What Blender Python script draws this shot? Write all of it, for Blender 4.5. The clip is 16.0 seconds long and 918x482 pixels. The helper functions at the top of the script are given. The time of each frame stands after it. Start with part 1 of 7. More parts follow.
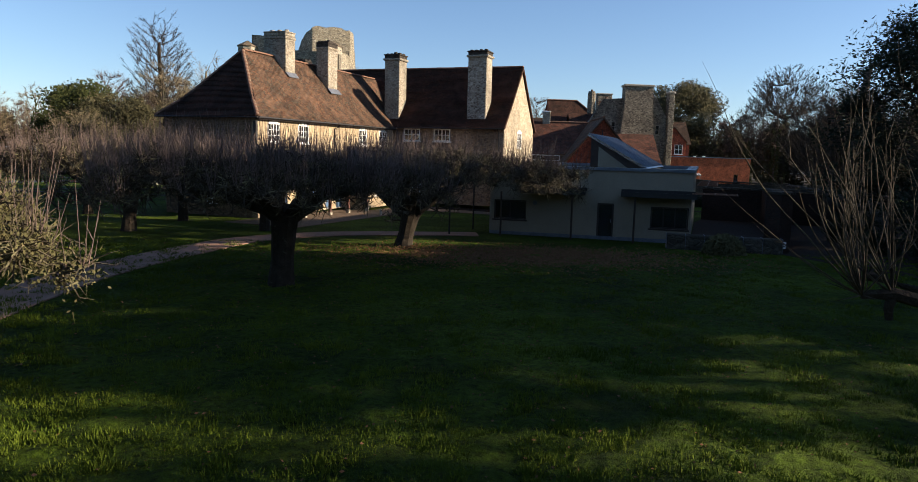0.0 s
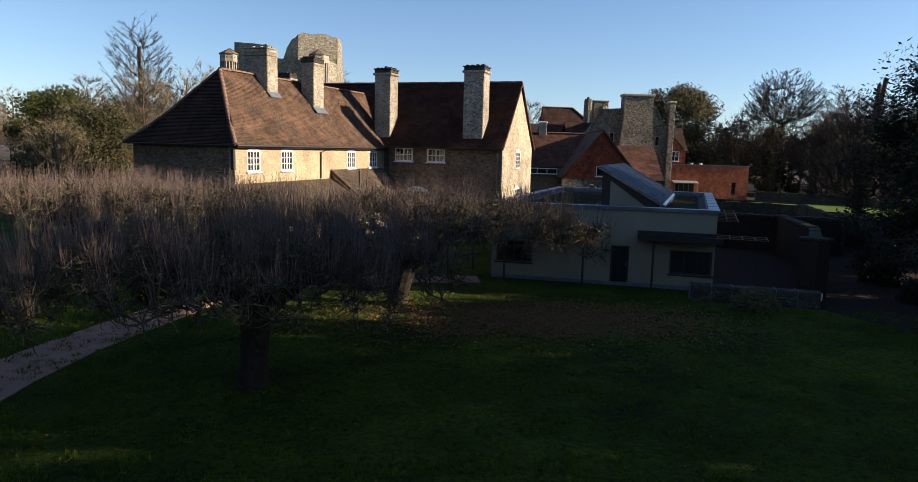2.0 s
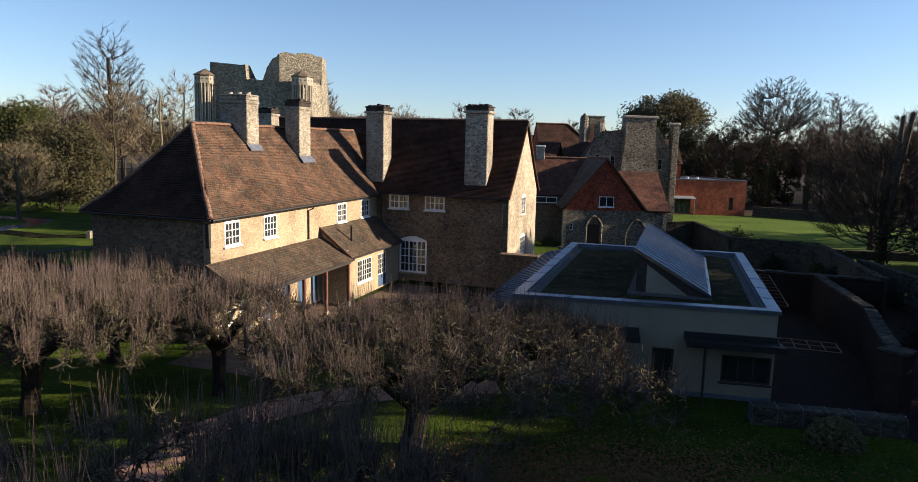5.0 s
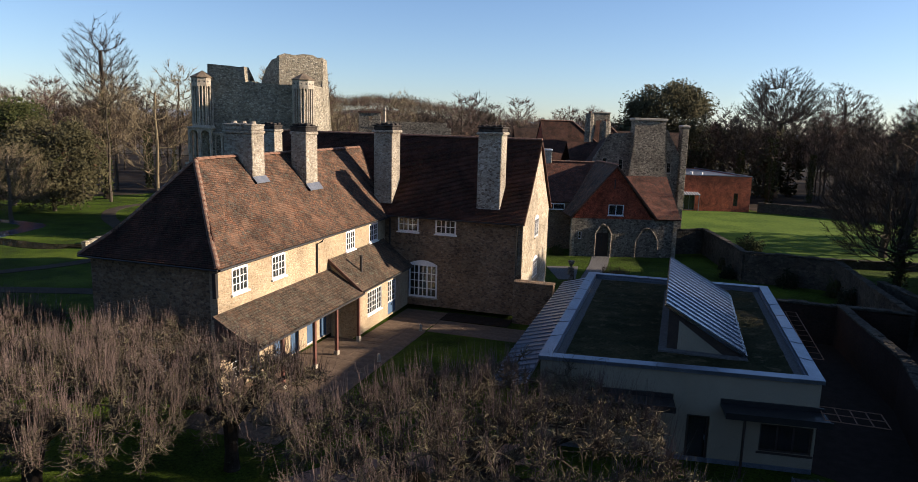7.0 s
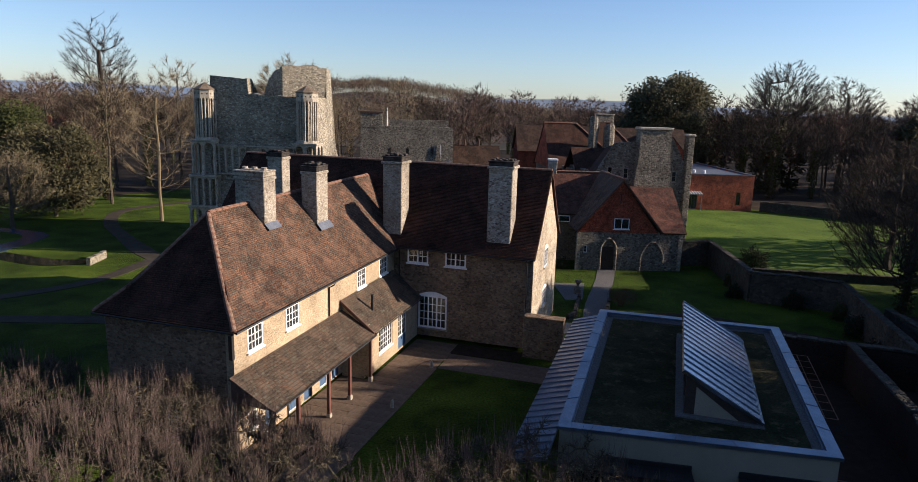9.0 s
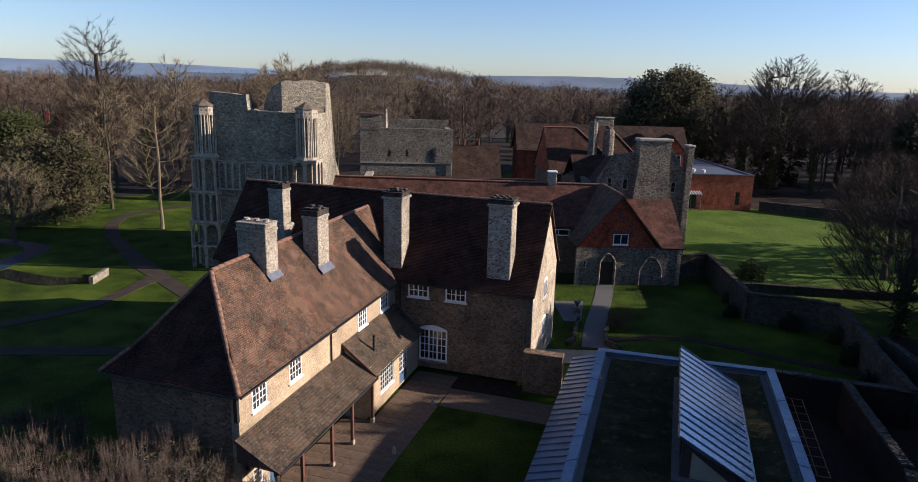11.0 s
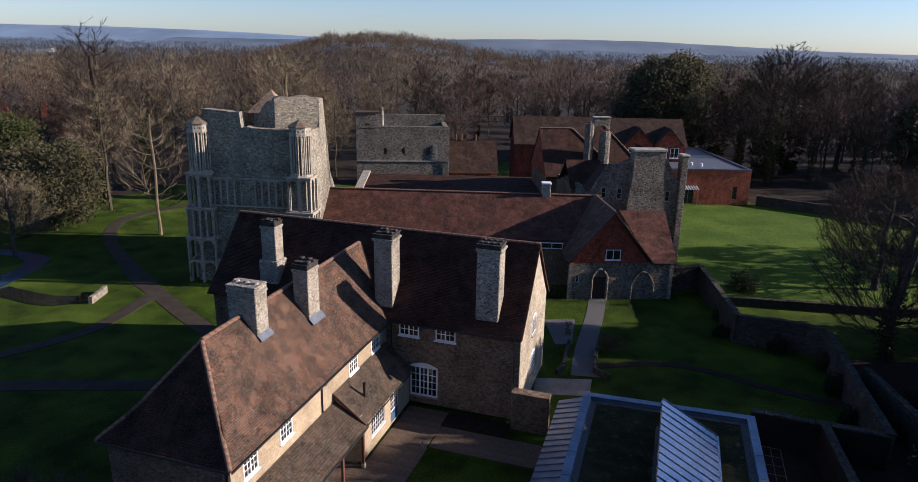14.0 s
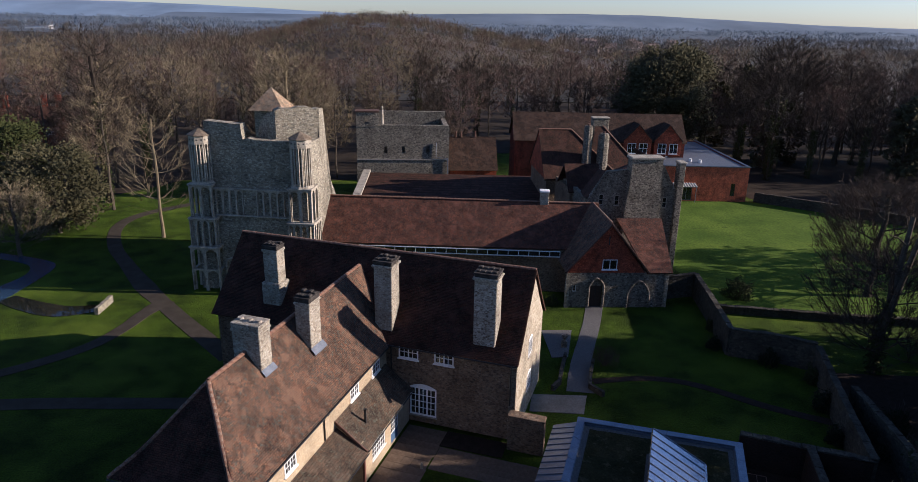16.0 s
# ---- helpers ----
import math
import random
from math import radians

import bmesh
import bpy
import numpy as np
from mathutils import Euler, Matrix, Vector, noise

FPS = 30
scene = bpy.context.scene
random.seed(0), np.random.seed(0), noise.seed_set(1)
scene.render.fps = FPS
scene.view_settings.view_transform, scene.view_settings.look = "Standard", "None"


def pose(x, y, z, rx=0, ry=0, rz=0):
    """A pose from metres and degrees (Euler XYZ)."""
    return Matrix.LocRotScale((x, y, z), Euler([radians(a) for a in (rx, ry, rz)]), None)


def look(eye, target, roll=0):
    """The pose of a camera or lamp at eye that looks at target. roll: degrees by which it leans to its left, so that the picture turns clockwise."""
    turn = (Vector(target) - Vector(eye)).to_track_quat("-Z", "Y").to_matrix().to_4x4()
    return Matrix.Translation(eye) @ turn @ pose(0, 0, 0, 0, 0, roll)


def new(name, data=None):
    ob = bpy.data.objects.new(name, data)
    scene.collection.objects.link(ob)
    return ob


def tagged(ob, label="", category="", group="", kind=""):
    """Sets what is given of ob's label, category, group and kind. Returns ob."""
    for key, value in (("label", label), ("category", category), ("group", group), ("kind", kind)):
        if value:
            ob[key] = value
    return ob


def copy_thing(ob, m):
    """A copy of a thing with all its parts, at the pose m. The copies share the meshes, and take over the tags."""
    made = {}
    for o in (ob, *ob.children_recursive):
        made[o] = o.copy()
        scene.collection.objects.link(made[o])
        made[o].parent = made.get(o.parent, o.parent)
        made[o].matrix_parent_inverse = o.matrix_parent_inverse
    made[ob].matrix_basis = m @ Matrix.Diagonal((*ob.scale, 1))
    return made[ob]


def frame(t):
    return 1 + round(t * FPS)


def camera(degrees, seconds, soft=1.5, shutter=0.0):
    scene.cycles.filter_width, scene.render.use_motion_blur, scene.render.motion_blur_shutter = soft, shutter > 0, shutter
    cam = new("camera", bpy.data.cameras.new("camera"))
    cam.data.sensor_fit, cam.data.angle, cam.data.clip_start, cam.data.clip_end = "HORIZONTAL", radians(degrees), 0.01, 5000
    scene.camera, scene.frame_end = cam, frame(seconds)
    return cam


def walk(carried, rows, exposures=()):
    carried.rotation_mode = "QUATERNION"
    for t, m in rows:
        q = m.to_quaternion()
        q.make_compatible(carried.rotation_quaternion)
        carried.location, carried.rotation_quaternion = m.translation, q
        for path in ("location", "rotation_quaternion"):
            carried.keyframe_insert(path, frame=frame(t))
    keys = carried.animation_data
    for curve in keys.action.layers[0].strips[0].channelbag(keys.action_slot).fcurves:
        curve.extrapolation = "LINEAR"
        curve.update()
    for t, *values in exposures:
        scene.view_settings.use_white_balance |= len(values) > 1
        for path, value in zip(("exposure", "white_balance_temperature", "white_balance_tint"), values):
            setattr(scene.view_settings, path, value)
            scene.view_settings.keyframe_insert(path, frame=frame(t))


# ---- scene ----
cam = camera(67.90, 16.0, 0.85)
PATH = [  # seconds, eye, target, roll
    (0, (-0.515, 1.793, 4.015), (-0.123, 11.719, 2.865), 1.82),
    (0.5, (-0.567, 2.863, 4.439), (-0.155, 12.788, 3.288), 1.77),
    (1, (-0.665, 3.848, 4.943), (-0.232, 13.770, 3.778), 1.75),
    (1.5, (-0.809, 4.803, 5.510), (-0.314, 14.721, 4.329), 1.81),
    (2, (-0.937, 5.718, 6.050), (-0.387, 15.632, 4.858), 1.80),
    (2.5, (-1.145, 6.677, 6.596), (-0.538, 16.587, 5.401), 1.77),
    (3, (-1.383, 7.691, 7.217), (-0.722, 17.596, 6.012), 1.71),
    (3.5, (-1.584, 8.687, 7.913), (-0.875, 18.588, 6.697), 1.76),
    (4, (-1.807, 9.635, 8.647), (-1.050, 19.531, 7.429), 1.69),
    (6.5, (-3.083, 13.297, 12.397), (-2.188, 23.137, 10.858), 1.82),
    (7, (-3.422, 13.689, 13.242), (-2.506, 23.513, 11.617), 1.81),
    (7.5, (-3.746, 14.071, 14.133), (-2.811, 23.879, 12.421), 1.82),
    (8, (-4.027, 14.305, 15.064), (-3.078, 24.097, 13.270), 1.79),
    (8.5, (-4.249, 14.476, 16.051), (-3.294, 24.253, 14.180), 1.83),
    (9, (-4.386, 14.614, 17.075), (-3.421, 24.374, 15.123), 1.85),
    (11.5, (-4.495, 15.213, 22.321), (-3.531, 24.883, 19.958), 1.65),
    (12, (-4.316, 15.317, 23.400), (-3.363, 24.965, 20.951), 1.60),
    (12.5, (-4.164, 15.493, 24.266), (-3.212, 25.121, 21.737), 1.57),
    (13, (-3.895, 15.629, 25.172), (-2.949, 25.234, 22.554), 1.49),
    (13.5, (-3.660, 15.738, 26.034), (-2.726, 25.321, 23.333), 1.49),
    (14, (-3.589, 15.799, 26.782), (-2.656, 25.361, 24.007), 1.43),
    (14.5, (-3.545, 15.801, 27.714), (-2.621, 25.338, 24.851), 1.41),
    (15, (-3.478, 15.816, 28.655), (-2.562, 25.328, 25.710), 1.39),
    (15.5, (-3.456, 15.817, 29.639), (-2.541, 25.304, 26.613), 1.42),
    (16, (-3.449, 15.821, 30.717), (-2.533, 25.280, 27.603), 1.39),
]
EXPOSURES = [(0.0, 1.28, 6000, 13), (4.0, 1.27, 6000, 14), (9.0, 1.08, 5650, 19), (13.0, 0.92, 5300, 22), (16.0, 0.89, 5250, 22)]
walk(cam, [(t, look(eye, target, roll)) for t, eye, target, roll in PATH], EXPOSURES)

# ---- light ----
SUN_AZ, SUN_EL = radians(-5.0), radians(19.0)      # the sun stands to the +x side, a little towards -y
sun_way = Vector((math.cos(SUN_AZ) * math.cos(SUN_EL), math.sin(SUN_AZ) * math.cos(SUN_EL), math.sin(SUN_EL)))
world = bpy.data.worlds.new("sky")
scene.world = world
world.use_nodes = True
wn = world.node_tree
sky = wn.nodes.new("ShaderNodeTexSky")
sky.sky_type, sky.sun_disc = "NISHITA", False
sky.sun_elevation, sky.sun_rotation = SUN_EL, math.atan2(sun_way.x, sun_way.y)
sky.air_density, sky.dust_density, sky.ozone_density = 0.92, 0.35, 2.4
wn.links.new(sky.outputs[0], wn.nodes["Background"].inputs[0])
wn.nodes["Background"].inputs[1].default_value = 0.066
sun_data = bpy.data.lights.new("sun", "SUN")
sun_data.energy, sun_data.angle, sun_data.color = 5.0, radians(0.6), (1.0, 0.8, 0.55)
sun = new("sun", sun_data)
sun.matrix_world = look(sun_way * 300, (0, 0, 0))


# ---- materials ----
def material(name, base, rough=0.85, metal=0.0):
    m = bpy.data.materials.new(name)
    m.use_nodes = True
    b = m.node_tree.nodes["Principled BSDF"]
    b.inputs["Base Color"].default_value = (*base, 1)
    b.inputs["Roughness"].default_value, b.inputs["Metallic"].default_value = rough, metal
    if rough > 0.75:
        b.inputs["Specular IOR Level"].default_value = 0.1
    return m, m.node_tree, b


def node(tree, kind, **sets):
    n = tree.nodes.new(kind)
    for key, value in sets.items():
        n.inputs[key.replace("_", " ")].default_value = value
    return n


def ramp(tree, fac, stops):
    r = tree.nodes.new("ShaderNodeValToRGB")
    while len(r.color_ramp.elements) < len(stops):
        r.color_ramp.elements.new(0.5)
    for e, (at, colour) in zip(r.color_ramp.elements, stops):
        e.position, e.color = at, (*colour, 1)
    tree.links.new(fac, r.inputs[0])
    return r.outputs[0]


def blend(tree, fac, a, b, mode="MIX"):
    m = tree.nodes.new("ShaderNodeMix")
    m.data_type, m.blend_type = "RGBA", mode
    for socket, value in ((m.inputs[0], fac), (m.inputs[6], a), (m.inputs[7], b)):
        if isinstance(value, bpy.types.NodeSocket):
            tree.links.new(value, socket)
        else:
            socket.default_value = value if isinstance(value, float) else (*value, 1)
    return m.outputs[2]


def coords(tree, scale=(1, 1, 1), kind="Object", turn=(0, 0, 0)):
    c = tree.nodes.new("ShaderNodeTexCoord")
    m = tree.nodes.new("ShaderNodeMapping")
    m.inputs["Scale"].default_value, m.inputs["Rotation"].default_value = scale, turn
    tree.links.new(c.outputs[kind], m.inputs[0])
    return m.outputs[0]


def noise_of(tree, vec, scale, detail=4, rough=0.6):
    n = node(tree, "ShaderNodeTexNoise", Scale=scale, Detail=detail, Roughness=rough)
    tree.links.new(vec, n.inputs[0])
    return n.outputs[0]


def bump(tree, b, height, strength=0.5, distance=0.05):
    n = node(tree, "ShaderNodeBump", Strength=strength, Distance=distance)
    tree.links.new(height, n.inputs["Height"])
    tree.links.new(n.outputs[0], b.inputs["Normal"])


def mottled(name, low, high, scale=3.0, rough=0.85, metal=0.0, fine=22.0, relief=0.3, patch=None):
    """A surface whose colour runs from low to high in large patches and a fine grain."""
    m, tree, b = material(name, low, rough, metal)
    vec = coords(tree)
    big, small = noise_of(tree, vec, scale), noise_of(tree, vec, fine, 6)
    colour = blend(tree, ramp(tree, big, [(0.35, (0, 0, 0)), (0.68, (1, 1, 1))]), low, high)
    grain = ramp(tree, small, [(0.3, (0.6, 0.6, 0.6)), (0.7, (1.25, 1.25, 1.25))])
    colour = blend(tree, 1.0, colour, grain, "MULTIPLY")
    if patch:
        spot = noise_of(tree, vec, patch[1], 5, 0.7)
        colour = blend(tree, ramp(tree, spot, [(patch[2], (0, 0, 0)), (patch[2] + 0.09, (1, 1, 1))]), colour, patch[0])
    tree.links.new(colour, b.inputs["Base Color"])
    bump(tree, b, small, relief, 0.03)
    return m


def stonework(name, colours, size=0.28, joint=(0.32, 0.29, 0.24), relief=0.7, tall=1.5):
    """Rubble: stones of several colours with mortar between."""
    m, tree, b = material(name, colours[0], 0.9)
    vec = coords(tree, (1 / size, 1 / size, tall / size))
    cell = node(tree, "ShaderNodeTexVoronoi", Scale=1.0)
    edge = node(tree, "ShaderNodeTexVoronoi", Scale=1.0)
    edge.feature = "DISTANCE_TO_EDGE"
    for n in (cell, edge):
        tree.links.new(vec, n.inputs["Vector"])
    tone = tree.nodes.new("ShaderNodeSeparateColor")
    tree.links.new(cell.outputs["Color"], tone.inputs[0])
    stops = [((i + 0.5) / len(colours), c) for i, c in enumerate(colours)]
    stone = ramp(tree, tone.outputs[0], stops)
    wide = noise_of(tree, coords(tree), 0.35, 4)
    stone = blend(tree, 1.0, stone, ramp(tree, wide, [(0.3, (0.55, 0.54, 0.53)), (0.5, (0.95, 0.95, 0.94)), (0.7, (1.25, 1.24, 1.22))]), "MULTIPLY")
    gap = ramp(tree, edge.outputs["Distance"], [(0.01, (0.75, 0.75, 0.75)), (0.09, (0, 0, 0))])
    grain = noise_of(tree, coords(tree), 9.0, 5, 0.7)
    stone = blend(tree, 1.0, stone, ramp(tree, grain, [(0.3, (0.55, 0.55, 0.56)), (0.5, (1.0, 1.0, 1.0)), (0.7, (1.3, 1.28, 1.24))]), "MULTIPLY")
    tree.links.new(blend(tree, gap, stone, joint), b.inputs["Base Color"])
    high = ramp(tree, edge.outputs["Distance"], [(0.0, (0, 0, 0)), (0.16, (1, 1, 1))])
    bump(tree, b, high, relief, 0.05)
    return m


def tiling(name, colours, axis, moss=None, gauge=0.115, wide=0.165, relief=0.6):
    """Plain clay roof tiles in courses. axis: the local axis along the eaves."""
    m, tree, b = material(name, colours[0], 0.85)
    turn = (0, 0, 0) if axis == "x" else (0, 0, radians(90))
    vec = coords(tree, (1, 1, 1), "Object")
    sep = tree.nodes.new("ShaderNodeSeparateXYZ")
    tree.links.new(vec, sep.inputs[0])
    com = tree.nodes.new("ShaderNodeCombineXYZ")
    tree.links.new(sep.outputs["X" if axis == "x" else "Y"], com.inputs[0])
    tree.links.new(sep.outputs["Z"], com.inputs[1])
    br = node(tree, "ShaderNodeTexBrick", Scale=1.0, Mortar_Size=0.008, Brick_Width=wide, Row_Height=gauge * 0.75, Bias=0.0)
    br.inputs["Color1"].default_value, br.inputs["Color2"].default_value, br.inputs["Mortar"].default_value = (0, 0, 0, 1), (1, 1, 1, 1), (0.5, 0.5, 0.5, 1)
    tree.links.new(com.outputs[0], br.inputs["Vector"])
    mean = tuple(sum(c[k] for c in colours) / len(colours) for k in range(3))
    stops = [((i + 0.5) / len(colours), tuple(0.6 * a + 0.4 * b for a, b in zip(c, mean))) for i, c in enumerate(colours)]
    tile = ramp(tree, br.outputs["Color"], stops)
    big = noise_of(tree, vec, 0.55, 5, 0.65)
    tile = blend(tree, 1.0, tile, ramp(tree, big, [(0.3, (0.55, 0.55, 0.55)), (0.7, (1.25, 1.2, 1.15))]), "MULTIPLY")
    mid = noise_of(tree, vec, 5.0, 5, 0.7)
    stain = noise_of(tree, vec, 1.3, 6, 0.72)
    tile = blend(tree, 1.0, tile, ramp(tree, stain, [(0.34, (0.55, 0.58, 0.62)), (0.5, (1.0, 1.0, 1.0)), (0.66, (1.4, 1.18, 1.05))]), "MULTIPLY")
    speck = noise_of(tree, vec, 11.0, 3, 0.8)
    tile = blend(tree, 1.0, tile, ramp(tree, speck, [(0.36, (0.42, 0.42, 0.44)), (0.5, (1.0, 1.0, 1.0)), (0.64, (1.7, 1.62, 1.52))]), "MULTIPLY")
    if moss:
        tile = blend(tree, ramp(tree, mid, [(0.52, (0, 0, 0)), (0.64, (0.8, 0.8, 0.8))]), tile, moss)
    if moss:
        spots = noise_of(tree, vec, 17.0, 4, 0.75)
        tile = blend(tree, ramp(tree, spots, [(0.6, (0, 0, 0)), (0.7, (0.7, 0.7, 0.7))]), tile, tuple(min(0.4, 2.4 * c) for c in moss))
        rust = noise_of(tree, vec, 0.9, 4, 0.6)
        tile = blend(tree, ramp(tree, rust, [(0.52, (0, 0, 0)), (0.66, (0.55, 0.55, 0.55))]), tile, tuple(1.5 * a + 0.004 for a in colours[1]))
    dark = ramp(tree, br.outputs["Fac"], [(0.0, (1, 1, 1)), (1.0, (0.55, 0.55, 0.55))])
    tree.links.new(blend(tree, 1.0, tile, dark, "MULTIPLY"), b.inputs["Base Color"])
    saw = tree.nodes.new("ShaderNodeMath")
    saw.operation = "FRACT"
    div = tree.nodes.new("ShaderNodeMath")
    div.operation = "DIVIDE"
    div.inputs[1].default_value = gauge * 0.75
    tree.links.new(sep.outputs["Z"], div.inputs[0])
    tree.links.new(div.outputs[0], saw.inputs[0])
    add = tree.nodes.new("ShaderNodeMath")
    add.operation = "MULTIPLY_ADD"
    add.inputs[1].default_value = -0.6
    tree.links.new(saw.outputs[0], add.inputs[0])
    tree.links.new(mid, add.inputs[2])
    bump(tree, b, add.outputs[0], relief, 0.04)
    return m


# One house stone in three tones: sunlight and shade are put into the colours.
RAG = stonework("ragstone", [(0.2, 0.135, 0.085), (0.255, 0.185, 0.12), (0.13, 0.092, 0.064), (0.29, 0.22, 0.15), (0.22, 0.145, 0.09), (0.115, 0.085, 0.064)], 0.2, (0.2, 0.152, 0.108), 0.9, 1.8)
SUNLIT_RAG = stonework("sunlit_ragstone", [(0.4, 0.315, 0.205), (0.44, 0.355, 0.235), (0.345, 0.265, 0.165), (0.46, 0.385, 0.27), (0.375, 0.285, 0.18)], 0.19, (0.37, 0.3, 0.205), 0.6, 2.0)
SUNLIT_GABLE_RAG = stonework("sunlit_gable_ragstone", [(0.44, 0.385, 0.285), (0.52, 0.465, 0.365), (0.36, 0.305, 0.22), (0.3, 0.25, 0.18), (0.42, 0.36, 0.265)], 0.24, (0.42, 0.37, 0.28), 0.8, 1.8)
FLINT = stonework("flint_rubble", [(0.09, 0.08, 0.066), (0.2, 0.178, 0.14), (0.31, 0.28, 0.215), (0.12, 0.105, 0.085), (0.24, 0.212, 0.165)], 0.22, (0.14, 0.125, 0.098), 0.9)
RUIN = stonework("weathered_rubble", [(0.22, 0.193, 0.143), (0.362, 0.329, 0.253), (0.132, 0.121, 0.0988), (0.439, 0.406, 0.318), (0.285, 0.253, 0.187)], 0.25, (0.17, 0.152, 0.116), 0.9, 1.8)
STACK = stonework("chimney_stone", [(0.43, 0.39, 0.31), (0.28, 0.235, 0.175), (0.39, 0.36, 0.295), (0.2, 0.165, 0.13), (0.34, 0.295, 0.225), (0.42, 0.39, 0.325)], 0.17, (0.29, 0.26, 0.2), 0.8, 1.8)
ASHLAR = mottled("dressed_stone", (0.29, 0.255, 0.195), (0.41, 0.37, 0.295), 1.5, 0.85, 0, 9, 0.5, ((0.14, 0.125, 0.1), 1.1, 0.57))
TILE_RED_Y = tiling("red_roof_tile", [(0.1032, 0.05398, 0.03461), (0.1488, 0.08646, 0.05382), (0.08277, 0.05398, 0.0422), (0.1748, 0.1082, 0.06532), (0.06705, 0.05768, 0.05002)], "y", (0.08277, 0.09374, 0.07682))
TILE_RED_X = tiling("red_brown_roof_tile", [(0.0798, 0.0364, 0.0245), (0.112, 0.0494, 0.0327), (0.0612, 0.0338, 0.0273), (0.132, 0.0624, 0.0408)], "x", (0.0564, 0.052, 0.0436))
# Darker tile copies: shade is put into the colour, besides the moss patches.
TILE_DARK_Y = tiling("shaded_mossy_side_tile", [(0.0445, 0.0223, 0.0167), (0.063, 0.0297, 0.0204), (0.0371, 0.0223, 0.0186), (0.0743, 0.0371, 0.026)], "y", (0.0371, 0.0353, 0.0223))
TILE_DARK_X = tiling("shaded_mossy_roof_tile", [(0.0445, 0.0223, 0.0167), (0.063, 0.0297, 0.0204), (0.0371, 0.0223, 0.0186), (0.0743, 0.0371, 0.026)], "x", (0.0371, 0.0353, 0.0223))
TILE_MOSS_Y = tiling("lichened_roof_tile", [(0.06653, 0.04655, 0.0337), (0.08652, 0.06233, 0.0435), (0.0499, 0.03881, 0.0317), (0.09996, 0.07762, 0.0554)], "y", (0.09996, 0.1049, 0.0792))
TILE_BROWN_X = tiling("weathered_brown_roof_tile", [(0.0504, 0.0324, 0.02304), (0.0648, 0.04104, 0.0288), (0.0396, 0.02736, 0.0216)], "x", (0.0504, 0.0396, 0.03024))
TILE_HUNG = tiling("hung_red_tile", [(0.2403, 0.06452, 0.03345), (0.293, 0.09338, 0.05205), (0.2011, 0.05031, 0.0297)], "x", None, 0.15, 0.18)
BRICK = tiling("red_brick", [(0.252, 0.0668, 0.0354), (0.312, 0.0936, 0.0515), (0.209, 0.0601, 0.0354)], "x", None, 0.1, 0.22, 0.3)
OLDBRICK = tiling("old_dark_brick", [(0.13, 0.042, 0.028), (0.165, 0.055, 0.036), (0.1, 0.036, 0.026)], "x", None, 0.1, 0.22, 0.3)
HALLBRICK = tiling("orange_red_brick", [(0.4, 0.115, 0.06), (0.46, 0.145, 0.08), (0.34, 0.1, 0.055)], "x", None, 0.1, 0.22, 0.3)
WHITE = mottled("white_paint", (0.74, 0.73, 0.70), (0.82, 0.81, 0.78), 2.0, 0.5, 0, 40, 0.05)
RENDERWALL = mottled("cream_render", (0.25, 0.215, 0.158), (0.3, 0.258, 0.19), 0.6, 0.9, 0, 60, 0.1)
LEAD = mottled("lead_flashing", (0.1, 0.115, 0.14), (0.15, 0.165, 0.195), 3.0, 0.5, 0.2)
ZINC = mottled("zinc_sheet", (0.15, 0.175, 0.225), (0.24, 0.27, 0.325), 0.9, 0.38, 0.8, 30, 0.05)
ZINC_ROOF = mottled("glossy_zinc", (0.3, 0.33, 0.4), (0.4, 0.43, 0.5), 1.2, 0.24, 1.0, 30, 0.04)
SEDUM = mottled("sedum_roof", (0.034, 0.04, 0.017), (0.08, 0.07, 0.034), 0.6, 0.95, 0, 9, 0.9, ((0.12, 0.1, 0.055), 1.4, 0.55))
GRAVEL = mottled("grey_gravel", (0.099, 0.0938, 0.0892), (0.149, 0.143, 0.134), 8, 0.95, 0, 40, 0.8)
TIMBER = mottled("dark_oak", (0.0248, 0.0149, 0.0099), (0.0445, 0.0272, 0.0173), 4, 0.7)
BLACK = mottled("black_iron", (0.00743, 0.00743, 0.00795), (0.0149, 0.0149, 0.0149), 5, 0.5)
BLUE = mottled("blue_paint", (0.0495, 0.099, 0.178), (0.0644, 0.118, 0.203), 2, 0.5, 0, 40, 0.05)
GLASS, gt, gb = material("window_glass", (0.2, 0.22, 0.22), 0.04)
gb.inputs["Transmission Weight"].default_value, gb.inputs["IOR"].default_value = 0.9, 1.45
PAVING = mottled("york_stone", (0.11, 0.078, 0.055), (0.19, 0.142, 0.1), 0.8, 0.8, 0, 20, 0.2)
ASPHALT = mottled("path_tarmac", (0.042, 0.035, 0.026), (0.062, 0.052, 0.039), 0.7, 0.95, 0, 60, 0.3)
PATHPINK = mottled("worn_path", (0.26, 0.155, 0.11), (0.33, 0.205, 0.15), 0.8, 0.9, 0, 50, 0.3)
GRASS, gr_t, gr_b = material("lawn", (0.05, 0.085, 0.01), 0.97)
gr_v = coords(gr_t)
gr_c = blend(gr_t, ramp(gr_t, noise_of(gr_t, gr_v, 0.3, 5), [(0.35, (0, 0, 0)), (0.68, (1, 1, 1))]), (0.022, 0.038, 0.0032), (0.06, 0.098, 0.006))
gr_c = blend(gr_t, ramp(gr_t, noise_of(gr_t, gr_v, 0.09, 3), [(0.52, (0, 0, 0)), (0.62, (0.7, 0.7, 0.7))]), gr_c, (0.095, 0.136, 0.012))
